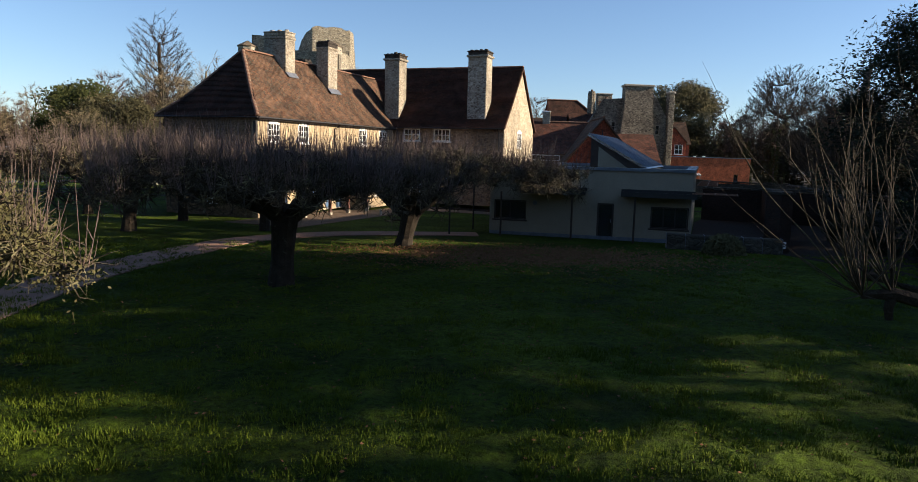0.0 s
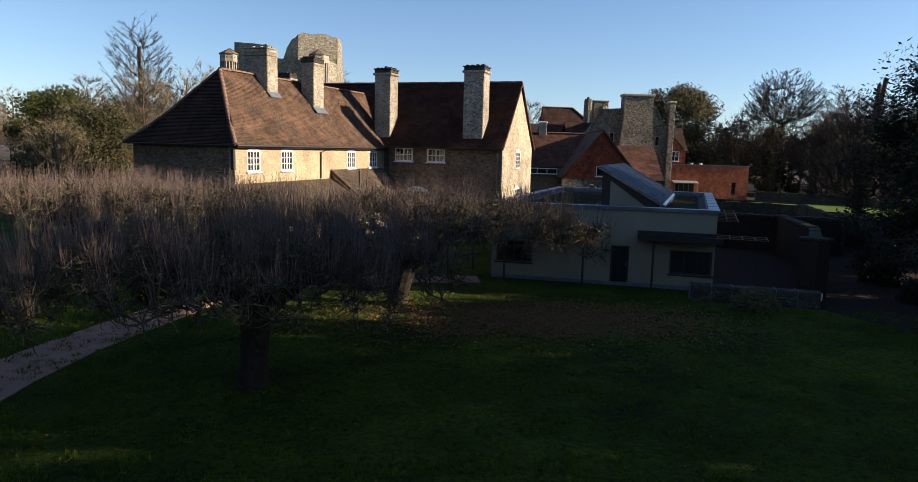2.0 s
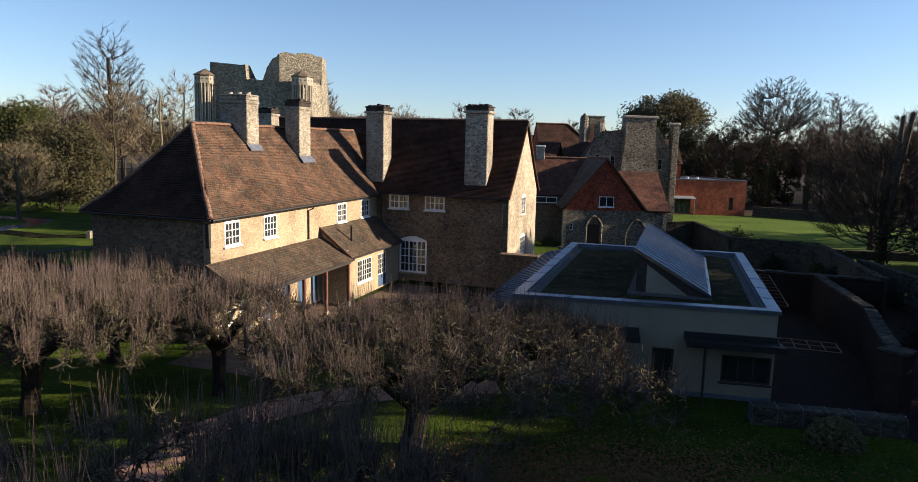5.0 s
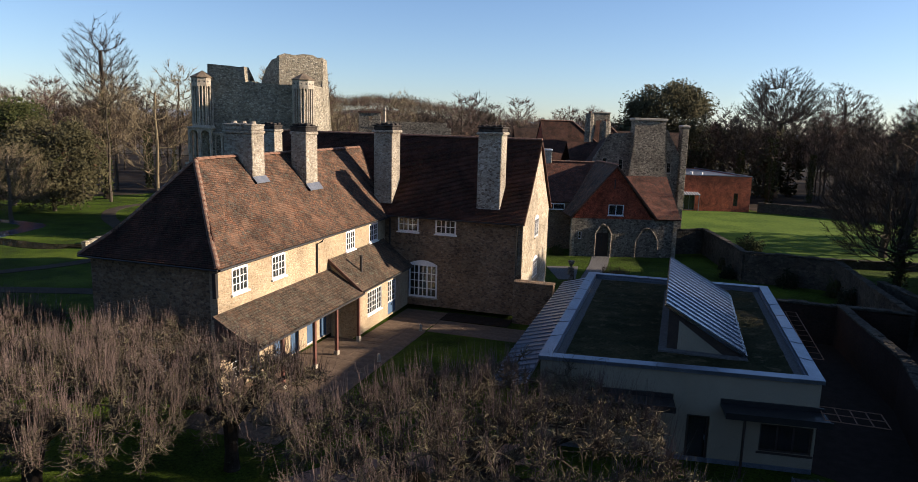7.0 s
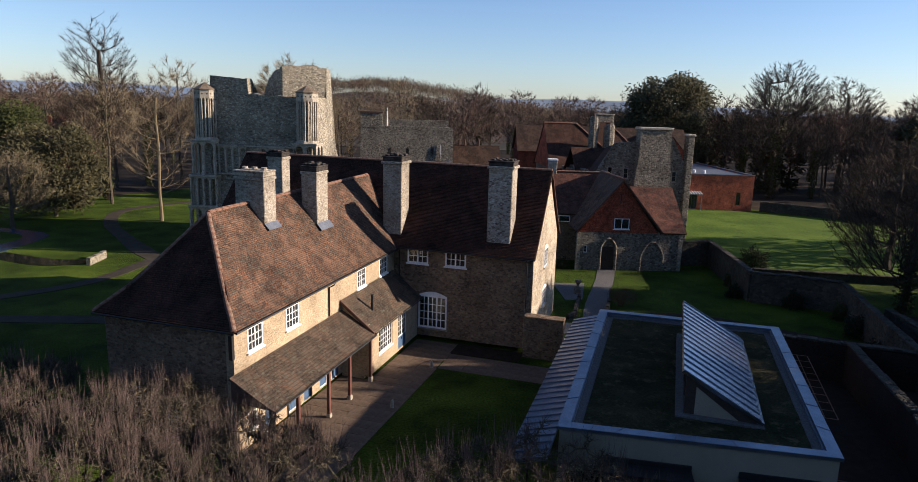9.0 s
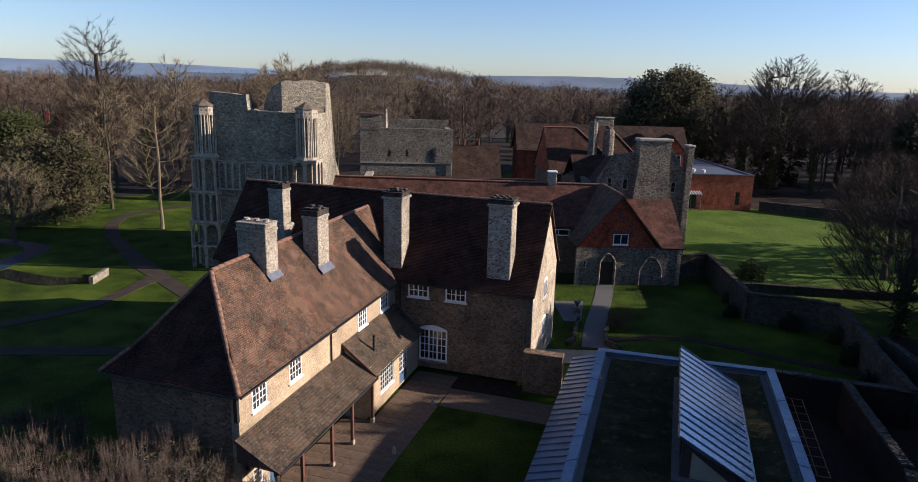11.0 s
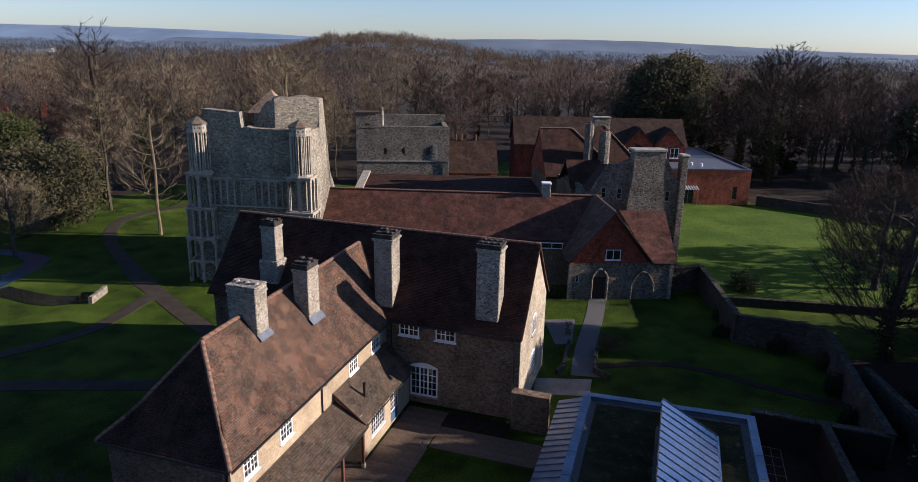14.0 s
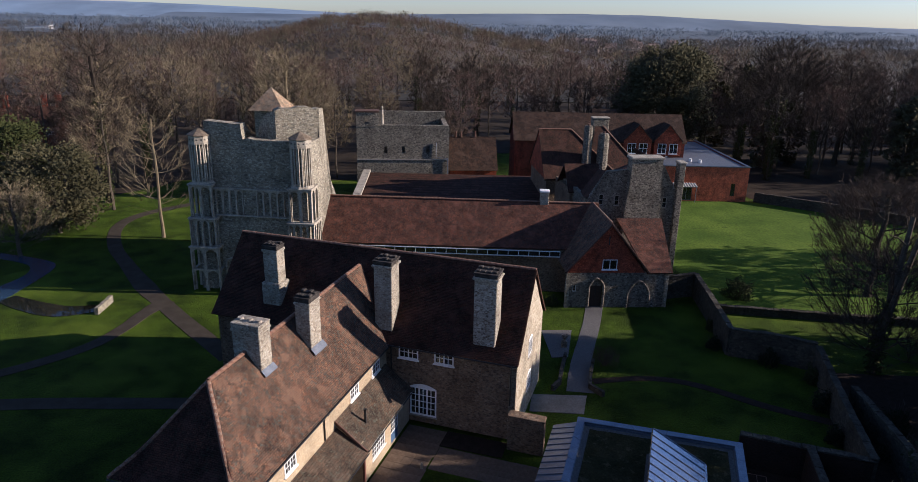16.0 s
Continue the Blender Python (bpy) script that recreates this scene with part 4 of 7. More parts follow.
for z in (8.75, 11.85):
    part("string_course", box(1.2, 11.2, -0.36, 0.02, z, z + 0.16, bevel=0.03), ASHLAR, tower)


def turret(x):
    t = part("turret", tube([(x, -0.1, 12.6), (x, -0.1, 17.2)], 0.52, 8), RUIN, tower, "slender eight-sided turret with stone shafts")
    for k in range(8):
        for s in (-0.3, 0.0, 0.3):
            a = math.radians(45 * k + 22.5) + s
            q = (x + 1.1 * math.cos(a), -0.1 + 1.1 * math.sin(a))
            part("shaft", tube([(*q, 12.75), (*q, 16.95)], 0.09, 6), ASHLAR, t)
    part("band", tube([(x, -0.1, 16.95), (x, -0.1, 17.85)], 1.22, 8), ASHLAR, t)
    part("base_ring", tube([(x, -0.1, 12.5), (x, -0.1, 12.8)], [1.35, 1.2], 8), ASHLAR, t)
    for k in range(8):
        a = math.radians(45 * k + 22.5)
        m = pose(x, -0.1, 17.45) @ Matrix.Rotation(a, 4, "Z")
        # Black plates: the dark inside of put-holes as colour, nothing is cut.
        for s in (-0.25, 0.25):
            part("painted_put_hole", onto(box(1.12, 1.145, s - 0.06, s + 0.06, -0.07, 0.07), m), BLACK, t)
    part("cap", tube([(x, -0.1, 17.85), (x, -0.1, 17.93), (x, -0.1, 18.65)], [1.36, 1.36, 0.05], 8), CAPSTONE, t, "low brown stone pyramid cap")
    for z0, z1, h, n, mat in ((8.7, 12.55, 1.3, 2, RUIN), (5.35, 8.7, 1.5, 4, RUIN), (-0.5, 5.35, 1.65, 2, RUIN)):
        s = part("stage", box(x - h + 0.75, x + h - 0.75, -h + 0.9, h, z0, z1), mat, tower)
        part("string_course", box(x - h - 0.1, x + h + 0.1, -h - 0.02, h + 0.05, z1 - 0.22, z1, bevel=0.04), ASHLAR, s)
        tiers = [(z0, z1 - z0 - 0.22)] if z0 > 0 else [(-0.3, 2.9), (2.6, 2.53)]
        for za, tall in tiers:
            arcade(s, pose(x - h, -h + 0.1, za), 2 * h, tall, n, 0.28, 0.3 if n == 2 else 0.2)
            arcade(s, facing_east(x + h, -h + 0.38) @ pose(0, 0, za), 2 * h - 0.4, tall, n, 0.28, 0.3 if n == 2 else 0.2)
            arcade(s, facing_east(x - h + 0.28, -h + 0.38) @ pose(0, 0, za), 2 * h - 0.4, tall, n, 0.28, 0.3 if n == 2 else 0.2)


turret(0.35), turret(11.75)
door_way = arch(tower, pose(2.2, -0.12, 0.0), 1.5, 3.6, 0.16, ASHLAR, 6, "doorway_arch")

TILE_PALE = tiling("pale_orange_roof_tile", [(0.276, 0.203, 0.136), (0.324, 0.246, 0.16), (0.24, 0.174, 0.12)], "x", (0.24, 0.232, 0.176))
pyr = thing("pyramid_roof_tower", pose(-25.3, 141, 0, 0, 0, -11), "square tower with a pale pyramid tile roof behind the ruin", "tower")
part("wall", box(-2.4, 2.4, -2.4, 2.4, -0.5, 14.6), RUIN, pyr)
part("roof", tube([(0, 0, 14.5), (0, 0, 18.3)], [4.6, 0.05], 4), TILE_PALE, pyr, "pale weathered pyramid roof")

# ---- cloister range ----
C = pose(-12.2, 97.75, 0, 0, 0, -7.2)
cloister = thing("cloister_range", C, "long low stone range with a red clay tile roof", "building")
part("roof", swept_slope(bmesh.new(), (0, -4.95, 5.45), (33.4, -4.95, 5.45), (33.4, 0, 9.75), (0, 0, 9.75), 0.08, 8, 0.16, 0.07, 51), TILE_RED_X, cloister, "long sunlit red tile slope")
part("roof", swept_slope(bmesh.new(), (33.4, 4.95, 5.45), (0, 4.95, 5.45), (0, 0, 9.75), (33.4, 0, 9.75), 0.08, 8, 0.16, 0.07, 55), TILE_RED_X, cloister)
ridge_tiles(cloister, (0, 0, 9.78), (33.4, 0, 9.78))
part("wall", box(0.2, 33, -4.6, -4.1, -0.5, 5.5), RAG, cloister)
part("wall", box(0.2, 33, 4.1, 4.6, -0.5, 5.5), RAG, cloister)
part("gable", prism([(0.05, -4.6, -0.5), (0.05, 4.6, -0.5), (0.05, 4.6, 5.4), (0.05, 0, 9.6), (0.05, -4.6, 5.4)], (0.4, 0, 0)), RUIN, cloister)
strip = part("clerestory", box(4.5, 28.5, -5.3, -5.2, 4.55, 4.65), WHITE, cloister, "white framed glazed strip under the eaves")
for k in range(21):
    part("glazing_bar", box(4.5 + k * 1.2 - 0.03, 4.5 + k * 1.2 + 0.03, -5.28, -5.22, 4.65, 5.2), WHITE, strip)
for k in range(20):
    part("pane", box(4.54 + k * 1.2, 5.66 + k * 1.2, -5.26, -5.25, 4.66, 5.18), GLASS, strip)
part("top_rail", box(4.5, 28.5, -5.3, -5.2, 5.2, 5.28), WHITE, strip)
# Flat black plates for the loops: their inner darkness is painted on.
for x in (25.5, 29.5):
    part("painted_loop_window", box(x, x + 0.5, -4.63, -4.58, 1.4, 2.6), BLACK, cloister)
stub = thing("chimney", C @ pose(26.8, 0.2, 0), "short pale stone chimney on the cloister ridge", "chimney")
part("shaft", box(-0.5, 0.5, -0.5, 0.5, 9.2, 11.0, bevel=0.04), STACK, stub)
part("cap", box(-0.58, 0.58, -0.58, 0.58, 11.0, 11.2, bevel=0.04), WHITE, stub)

# ---- gatehouse ----
G = pose(15.15, 85.0, 0, 0, 0, -1.5)
gate = thing("gatehouse", G, "flint gatehouse with a red tile-hung gable and arched door", "building")
part("wall", onto(wall_holes(11.6, 4.15, [(2.55, 4.25, 0.0, 2.6), (0.75, 1.15, 1.9, 2.7)], 0.5), pose(0.2, 0, 0)), FLINT, gate, "flint lower wall with stone dressings")
part("gable", prism([(0.3, 0.05, 4.15), (9.0, 0.05, 4.15), (4.7, 0.05, 9.8)], (0, 0.35, 0)), TILE_HUNG, gate, "red tile-hung gable")
n = 8
head = [(2.75 + 1.7 * k / n, -0.07, 2.55 + 0.95 * math.sin(math.pi * min(k, n - k) / n) ** 0.8) for k in range(n + 1)]
part("door_arch", tube([(2.75, -0.05, 0.0), *head, (4.45, -0.05, 0.0)], 0.16, 6), FLINT, gate, "pointed stone door arch")
d = part("door", box(2.9, 4.3, 0.18, 0.26, 0.0, 2.58), TIMBER, gate, "old oak plank door")
# Slit drawn as a black plate, its darkness put into the colour.
part("painted_door_slit", box(3.55, 3.65, 0.165, 0.179, 1.0, 2.3), BLACK, d)
head2 = [(7.2 + 2.5 * k / n, -0.07, 1.7 + 1.5 * math.sin(math.pi * min(k, n - k) / n) ** 0.8) for k in range(n + 1)]
part("blind_arch", tube([(7.2, -0.05, 0.0), *head2, (9.7, -0.05, 0.0)], 0.13, 6), FLINT, gate)
window(gate, pose(0.95, 0.1, 1.9), 0.4, 0.8, 1, 2, (), 0.1, ASHLAR)
window(gate, pose(4.1, -0.02, 4.55), 1.65, 1.15, 2, 1, (1,), 0.0, WHITE, label="white two-light casement in the gable")
# Gable slit likewise: painted darkness, no opening cut.
part("painted_gable_slit", box(4.6, 4.72, 0.02, 0.06, 7.4, 8.4), BLACK, gate)
for x, w in ((0.2, 0.35), (11.4, 0.4)):
    part("quoin", box(x - 0.05, x + w, -0.06, 0.4, -0.5, 4.15), RUIN, gate)
part("roof", swept_slope(bmesh.new(), (-0.05, 10.5, 4.35), (-0.05, -0.25, 4.35), (4.7, -0.25, 9.95), (4.7, 8.7, 9.95), 0.08, 8, 0.15, 0.05, 61), TILE_RED_Y, gate)
part("roof", swept_slope(bmesh.new(), (9.4, -0.25, 4.35), (9.4, 10.5, 4.35), (4.7, 8.7, 9.95), (4.7, -0.25, 9.95), 0.08, 8, 0.15, 0.05, 66), TILE_RED_Y, gate)
ridge_tiles(gate, (4.7, -0.25, 9.97), (4.7, 8.4, 9.97))
for a, b in (((-0.05, -0.3, 4.25), (4.7, -0.3, 9.85)), ((9.4, -0.3, 4.25), (4.7, -0.3, 9.85))):
    part("bargeboard", tube([a, b], 0.1, 4), TILE_EDGE, gate)
part("lean_roof", swept_slope(bmesh.new(), (9.2, -0.3, 4.25), (12.1, -0.3, 4.25), (12.9, 7.2, 8.4), (7.4, 7.2, 8.4), 0.05, 8, 0.15, 0.04, 71), TILE_RED_X, gate, "red-brown tile lean-to slope")
part("wall", box(11.4, 11.9, 0.5, 12, -0.5, 4.1), FLINT, gate)

# ---- flint gable house ----
F = pose(0, 96, 0)
flint = thing("flint_gabled_house", F, "flint gabled house with a massive stepped chimney breast", "house")
part("gable", prism([(20.3, 0, -0.5), (31.7, 0, -0.5), (31.7, 0, 10.2), (29.6, 0, 13.9), (25, 0, 13.4), (22.4, 0, 13.2), (20.3, 0, 9.7)], (0, 0.6, 0)), FLINT, flint, "flint gable wall")
part("chimney_breast", prism([(24.7, -1.1, -0.5), (29.3, -1.1, -0.5), (29.3, -1.1, 8.6), (28.9, -1.1, 12.2), (28.9, -1.1, 14.9), (25.05, -1.1, 14.9), (25.05, -1.1, 12.2), (24.7, -1.1, 8.6)], (0, 1.6, 0)), FLINT, flint, "broad flint chimney breast")
part("breast_cap", box(24.9, 29.05, -1.25, 0.65, 14.9, 15.2, bevel=0.05), ASHLAR, flint)
part("pier", box(31.3, 32.1, -0.5, 0.7, -0.5, 14.2, bevel=0.06), FLINT, flint, "flint corner pier with a cap")
part("pier_cap", box(31.2, 32.2, -0.6, 0.8, 14.2, 14.5, bevel=0.08), ASHLAR, flint)
for x, z in ((23.6, 8.9), (29.75, 8.6), (21.6, 9.0)):
    window(flint, pose(x, -0.05, z), 0.6, 1.3, 1, 2, (), 0.0, ASHLAR, ASHLAR)
part("wall", box(31.1, 31.7, 0.6, 14, -0.5, 9.8), FLINT, flint)
part("wall", box(20.3, 20.9, 0.6, 14, -0.5, 9.4), FLINT, flint)
part("roof", slab([(32.0, 0.4, 9.9), (32.0, 11, 9.9), (29.3, 11, 14.3), (29.3, 0.4, 14.3)], 0.15), TILE_DARK_Y, flint, "dark tile slope behind the corner pier")
part("roof", slab([(29.3, 0.5, 14.2), (29.3, 5.0, 14.2), (23.0, 5.0, 11.6), (23.0, 0.5, 12.9)], 0.15), TILE_DARK_Y, flint)
part("roof", slab([(22.8, 0.4, 13.1), (22.8, 5.0, 12.4), (20.3, 5.0, 8.9), (20.3, 0.4, 9.8)], 0.15), TILE_DARK_Y, flint)

ranges = thing("clustered_tile_roofs", pose(0, 112, 0), "cluster of dark hipped tile roofs with flint chimneys", "house")
part("wall", box(18.6, 29.5, 0.6, 12, -0.5, 8.6), RAG, ranges)
part("roof", swept_slope(bmesh.new(), (18.2, 0, 8.4), (30, 0, 8.4), (23.2, 6, 14.9), (18.2, 6, 14.9), 0.06, 6, 0.15, 0.04, 91), TILE_DARK_X, ranges, "dark tile slope")
part("roof", swept_slope(bmesh.new(), (30, 12.5, 8.4), (18.2, 12.5, 8.4), (18.2, 6, 14.9), (23.2, 6, 14.9), 0.06, 6, 0.15, 0.04, 92), TILE_DARK_X, ranges)
part("gable", prism([(18.3, 0.6, 8.5), (18.3, 12, 8.5), (18.3, 6, 14.7)], (0.4, 0, 0)), BRICK, ranges)
part("roof", swept_slope(bmesh.new(), (30, 0, 8.4), (30, 12.5, 8.4), (23.2, 6.1, 14.9), (23.2, 6, 14.9), 0.06, 6, 0.15, 0.04, 93), TILE_DARK_Y, ranges)
ridge_tiles(ranges, (30, 0, 8.45), (23.2, 6, 14.95), "hip_tile", 0.45, 0.13)
part("rear_roof", swept_slope(bmesh.new(), (25.0, 1.5, 9.0), (34.0, 1.5, 9.0), (28.6, 7.5, 15.2), (27.4, 7.5, 15.2), 0.06, 6, 0.15, 0.04, 96), TILE_DARK_X, ranges, "steep dark hipped slope behind the chimneys")
part("rear_roof", swept_slope(bmesh.new(), (34.0, 1.5, 9.0), (34.0, 13.0, 9.0), (28.6, 7.6, 15.2), (28.6, 7.5, 15.2), 0.06, 6, 0.15, 0.04, 97), TILE_DARK_Y, ranges)
ridge_tiles(ranges, (34.0, 1.5, 9.05), (28.6, 7.5, 15.25), "hip_tile", 0.45, 0.12)
ridge_tiles(ranges, (18.2, 6, 14.92), (23.2, 6, 14.92))
part("wing_wall", box(19.9, 24.0, -8.5, 0, -0.5, 9.0), RAG, ranges)
part("wing_roof", swept_slope(bmesh.new(), (19.6, -9, 8.8), (24.4, -9, 8.8), (24.4, -5.5, 12.0), (19.6, -5.5, 12.0), 0.05, 6, 0.15, 0.04, 94), TILE_DARK_X, ranges)
part("wing_roof", swept_slope(bmesh.new(), (24.4, -2, 8.8), (19.6, -2, 8.8), (19.6, -5.5, 12.0), (24.4, -5.5, 12.0), 0.05, 6, 0.15, 0.04, 95), TILE_DARK_X, ranges)
for x, y, w, z0, z1 in ((24.8, 2.0, 1.25, 9.5, 16.1), (27.2, 2.0, 1.55, 8.0, 15.0), (28.4, 8.5, 2.6, 9.0, 16.3)):
    c = thing("chimney", pose(x, 112 + y, 0), "round-topped flint chimney among the dark roofs", "chimney", "chimneys of the far roofs")
    if w < 2:
        part("shaft", tube([(0, 0, z0), (0, 0, z1 - 0.4), (0, 0, z1)], [w * 0.56, w * 0.52, w * 0.42], 10), FLINT, c)
        part("pot", tube([(0, 0, z1), (0, 0, z1 + 0.3)], [0.22, 0.18], 8), TILE_EDGE, c)
    else:
        part("shaft", box(-w / 2, w / 2, -0.6, 0.6, z0, z1, bevel=0.12), FLINT, c)
        part("cap", box(-w / 2 - 0.08, w / 2 + 0.08, -0.68, 0.68, z1, z1 + 0.2, bevel=0.05), ASHLAR, c)

# ---- far brick range ----
farR = thing("brick_range", pose(19, 142.5, 0, 0, 0, -3.5), "long red brick range with a tile roof and gabled dormers", "house")
part("wall", onto(wall_holes(32.4, 9.2, [(4.6, 6.2, 6.2, 8.0)], 0.5), Matrix()), OLDBRICK, farR, "dark red brick front")
window(farR, pose(4.6, 0.02, 6.2), 1.6, 1.8, 3, 3, (), 0.0, WHITE)
part("wall", box(0, 0.5, 0.5, 9, -0.5, 9.2), OLDBRICK, farR)
part("wall", box(31.9, 32.4, 0.5, 9, -0.5, 9.2), OLDBRICK, farR)
part("gable", prism([(31.9, 0, 9.2), (31.9, 9, 9.2), (31.9, 4.5, 13.5)], (0.4, 0, 0)), OLDBRICK, farR)
part("gable", prism([(0.1, 0, 9.2), (0.1, 9, 9.2), (0.1, 4.5, 13.5)], (0.4, 0, 0)), OLDBRICK, farR)
part("roof", swept_slope(bmesh.new(), (-0.3, -0.4, 9.0), (32.7, -0.4, 9.0), (32.7, 4.5, 13.8), (-0.3, 4.5, 13.8), 0.06, 6, 0.15, 0.05, 101), TILE_BROWN_X, farR, "brown tile slope")
part("roof", swept_slope(bmesh.new(), (32.7, 9.4, 9.0), (-0.3, 9.4, 9.0), (-0.3, 4.5, 13.8), (32.7, 4.5, 13.8), 0.06, 6, 0.15, 0.05, 102), TILE_BROWN_X, farR)
for x in (20.6, 26.4):
    dm = part("dormer", prism([(x, -0.6, 6.6), (x + 5.2, -0.6, 6.6), (x + 5.2, -0.6, 9.6), (x + 2.6, -0.6, 12.3), (x, -0.6, 9.6)], (0, 0.55, 0)), TILE_HUNG, farR, "red tile-hung dormer gable")
    for s in (-1, 1):
        e = x + 2.6 + s * 2.9
        part("dormer_roof", swept_slope(bmesh.new(), (e, -0.8, 9.35), (e, 4.4, 9.35), (x + 2.6, 4.4, 12.5), (x + 2.6, -0.8, 12.5), 0.03, 4, 0.12, 0.02, 103), TILE_BROWN_X, dm)
    for k in range(2):
        window(farR, pose(x + 0.7 + k * 2.2, -0.66, 7.0), 1.6, 1.9, 2, 2, (1,), 0.0, WHITE)
small = thing("outbuilding", pose(40, 163, 0, 0, 0, -5), "small tile-roofed outbuilding under the trees", "building")
part("wall", box(0, 5, 0, 5, -0.5, 9.0), OLDBRICK, small)
part("roof", prism([(-0.3, -0.3, 9.0), (-0.3, 5.3, 9.0), (-0.3, 2.5, 12.2)], (5.6, 0, 0)), TILE_BROWN_X, small)

hall = thing("brick_hall", pose(59.9, 131, 0, 0, 0, -4), "flat-roofed red brick hall with a glazed porch", "building")
part("wall", onto(wall_holes(15.4, 6.3, [(1.6, 5.4, 0.1, 2.9), (12.4, 13.2, 1.0, 3.3)], 0.5), pose(-15.4, 0, 0)), HALLBRICK, hall, "orange-red brick front")
part("wall", box(-0.5, 0, 0.5, 28, -0.5, 6.3), HALLBRICK, hall)
part("wall", box(-15.4, -14.9, 0.5, 28, -0.5, 6.3), HALLBRICK, hall)
part("wall", box(-14.9, -0.5, 27.5, 28, -0.5, 6.3), HALLBRICK, hall)
part("roof", box(-15.1, -0.3, 0.3, 27.8, 6.0, 6.2), LEAD, hall, "blue-grey flat membrane roof")
for x0, x1, y0, y1 in ((-15.5, 0.1, -0.1, 0.4), (-15.5, -15.0, 0.4, 28.1), (-0.4, 0.1, 0.4, 28.1)):
    part("coping", box(x0, x1, y0, y1, 6.3, 6.45), ZINC, hall)
window(hall, pose(-13.8, 0.1, 0.1), 3.8, 2.8, 4, 1, (1, 2, 3), 0.0, None, LEAD, "glazed_screen")
window(hall, pose(-3.0, 0.1, 1.0), 0.8, 2.3, 1, 2, (), 0.0, None, TIMBER)
pc = part("porch", slab([(-14.2, -1.6, 2.95), (-9.6, -1.6, 2.95), (-9.6, 0.0, 3.35), (-14.2, 0.0, 3.35)], 0.08), ZINC, hall, "slatted grey porch canopy")
for x in (-14.0, -9.8):
    part("porch_post", tube([(x, -1.45, -0.1), (x, -1.45, 2.9)], 0.06, 6), ZINC, pc)
for k in range(10):
    x = -14.1 + k * 0.48
    part("slat", slab([(x, -1.6, 3.0), (x + 0.12, -1.6, 3.0), (x + 0.12, 0, 3.4), (x, 0, 3.4)], 0.04), WHITE, pc)
for x, y in ((-12.5, 9), (-9, 5.5), (-7.5, 4.5)):
    part("roof_vent", tube([(x, y, 6.2), (x, y, 6.7)], 0.3, 8), WHITE, hall)

# ---- ruined chapel and roofs behind the cloister ----
chapel = thing("ruined_chapel", pose(-10, 131, 0), "roofless flint chapel walls with a bell turret", "ruin")
part("wall", onto(wall_holes(15.6, 13.3, [(4.6, 5.1, 8.6, 9.7), (7.6, 8.1, 8.6, 9.7), (11.8, 12.3, 8.6, 9.7)], 0.8), Matrix()), FLINT, chapel, "flint chapel wall with slit windows")
part("wall", box(0.2, 1.0, 0.8, 11, -0.5, 13.0), FLINT, chapel)
part("wall", box(14.8, 15.6, 0.8, 11, -0.5, 13.0), FLINT, chapel)
part("wall", box(0.2, 15.6, 11, 11.8, -0.5, 14.2), FLINT, chapel)
part("bell_turret", onto(wall_holes(3.6, 2.4, [(1.4, 2.2, 0.5, 1.9)], 2.2), pose(0, -0.06, 13.0)), FLINT, chapel, "square bell turret with an open arch")
part("turret_roof", box(-0.15, 3.75, -0.2, 2.3, 15.4, 15.65), TILE_EDGE, chapel)
part("finial", tube([(4.3, 1.0, 13.3), (4.3, 1.0, 16.3)], [0.3, 0.2], 6), ASHLAR, chapel)
part("string_course", box(0, 15.6, -0.12, 0, 7.4, 7.6), ASHLAR, chapel)
part("downpipe", tube([(13.4, -0.12, 10.5), (13.4, -0.15, 8.0), (15.4, -0.15, 7.7), (15.4, -0.15, 4.0)], 0.08), LEAD, chapel)
low = thing("low_tile_range", pose(6.3, 136, 0), "low brown tile-roofed range", "building")
part("wall", box(0, 8.4, 0, 8, -0.5, 5), BRICK, low)
part("roof", swept_slope(bmesh.new(), (-0.2, -0.4, 4.6), (8.6, -0.4, 4.6), (8.6, 4, 10), (-0.2, 4, 10), 0.05, 5, 0.15, 0.05, 111), TILE_BROWN_X, low)
part("roof", swept_slope(bmesh.new(), (8.6, 8.4, 4.6), (-0.2, 8.4, 4.6), (-0.2, 4, 10), (8.6, 4, 10), 0.05, 5, 0.15, 0.05, 112), TILE_BROWN_X, low)
for x in (1.2, 2.2, 4.8):
    part("pot", tube([(x, 4, 9.9), (x, 4, 11.0)], [0.22, 0.16], 8), TILE_EDGE, low)
north = thing("cloister_north_roof", pose(-9, 106, 0, 0, 0, -5), "dark shaded lean roof across the cloister court", "building")
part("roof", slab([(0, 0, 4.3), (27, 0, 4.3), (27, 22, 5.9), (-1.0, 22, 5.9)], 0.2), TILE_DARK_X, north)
part("wall", box(0, 27, 21, 22, -0.5, 5.6), FLINT, north)
part("wall", box(0.2, 26.8, 0.2, 0.7, -0.5, 4.1), FLINT, north)
part("coping", slab([(-1.4, -6, 4.7), (-0.2, -6, 4.7), (-0.5, 22, 6.4), (-1.7, 22, 6.4)], 0.3), ASHLAR, north, "pale sunlit stone coping")

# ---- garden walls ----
# Wall stone and brick with the garden's deep shade put into their colours.
OLDWALL = stonework("shade_dark_rubble", [(0.054, 0.048, 0.036), (0.078, 0.069, 0.054), (0.039, 0.036, 0.03), (0.0896, 0.0808, 0.063)], 0.3, (0.06, 0.054, 0.042), 0.8)
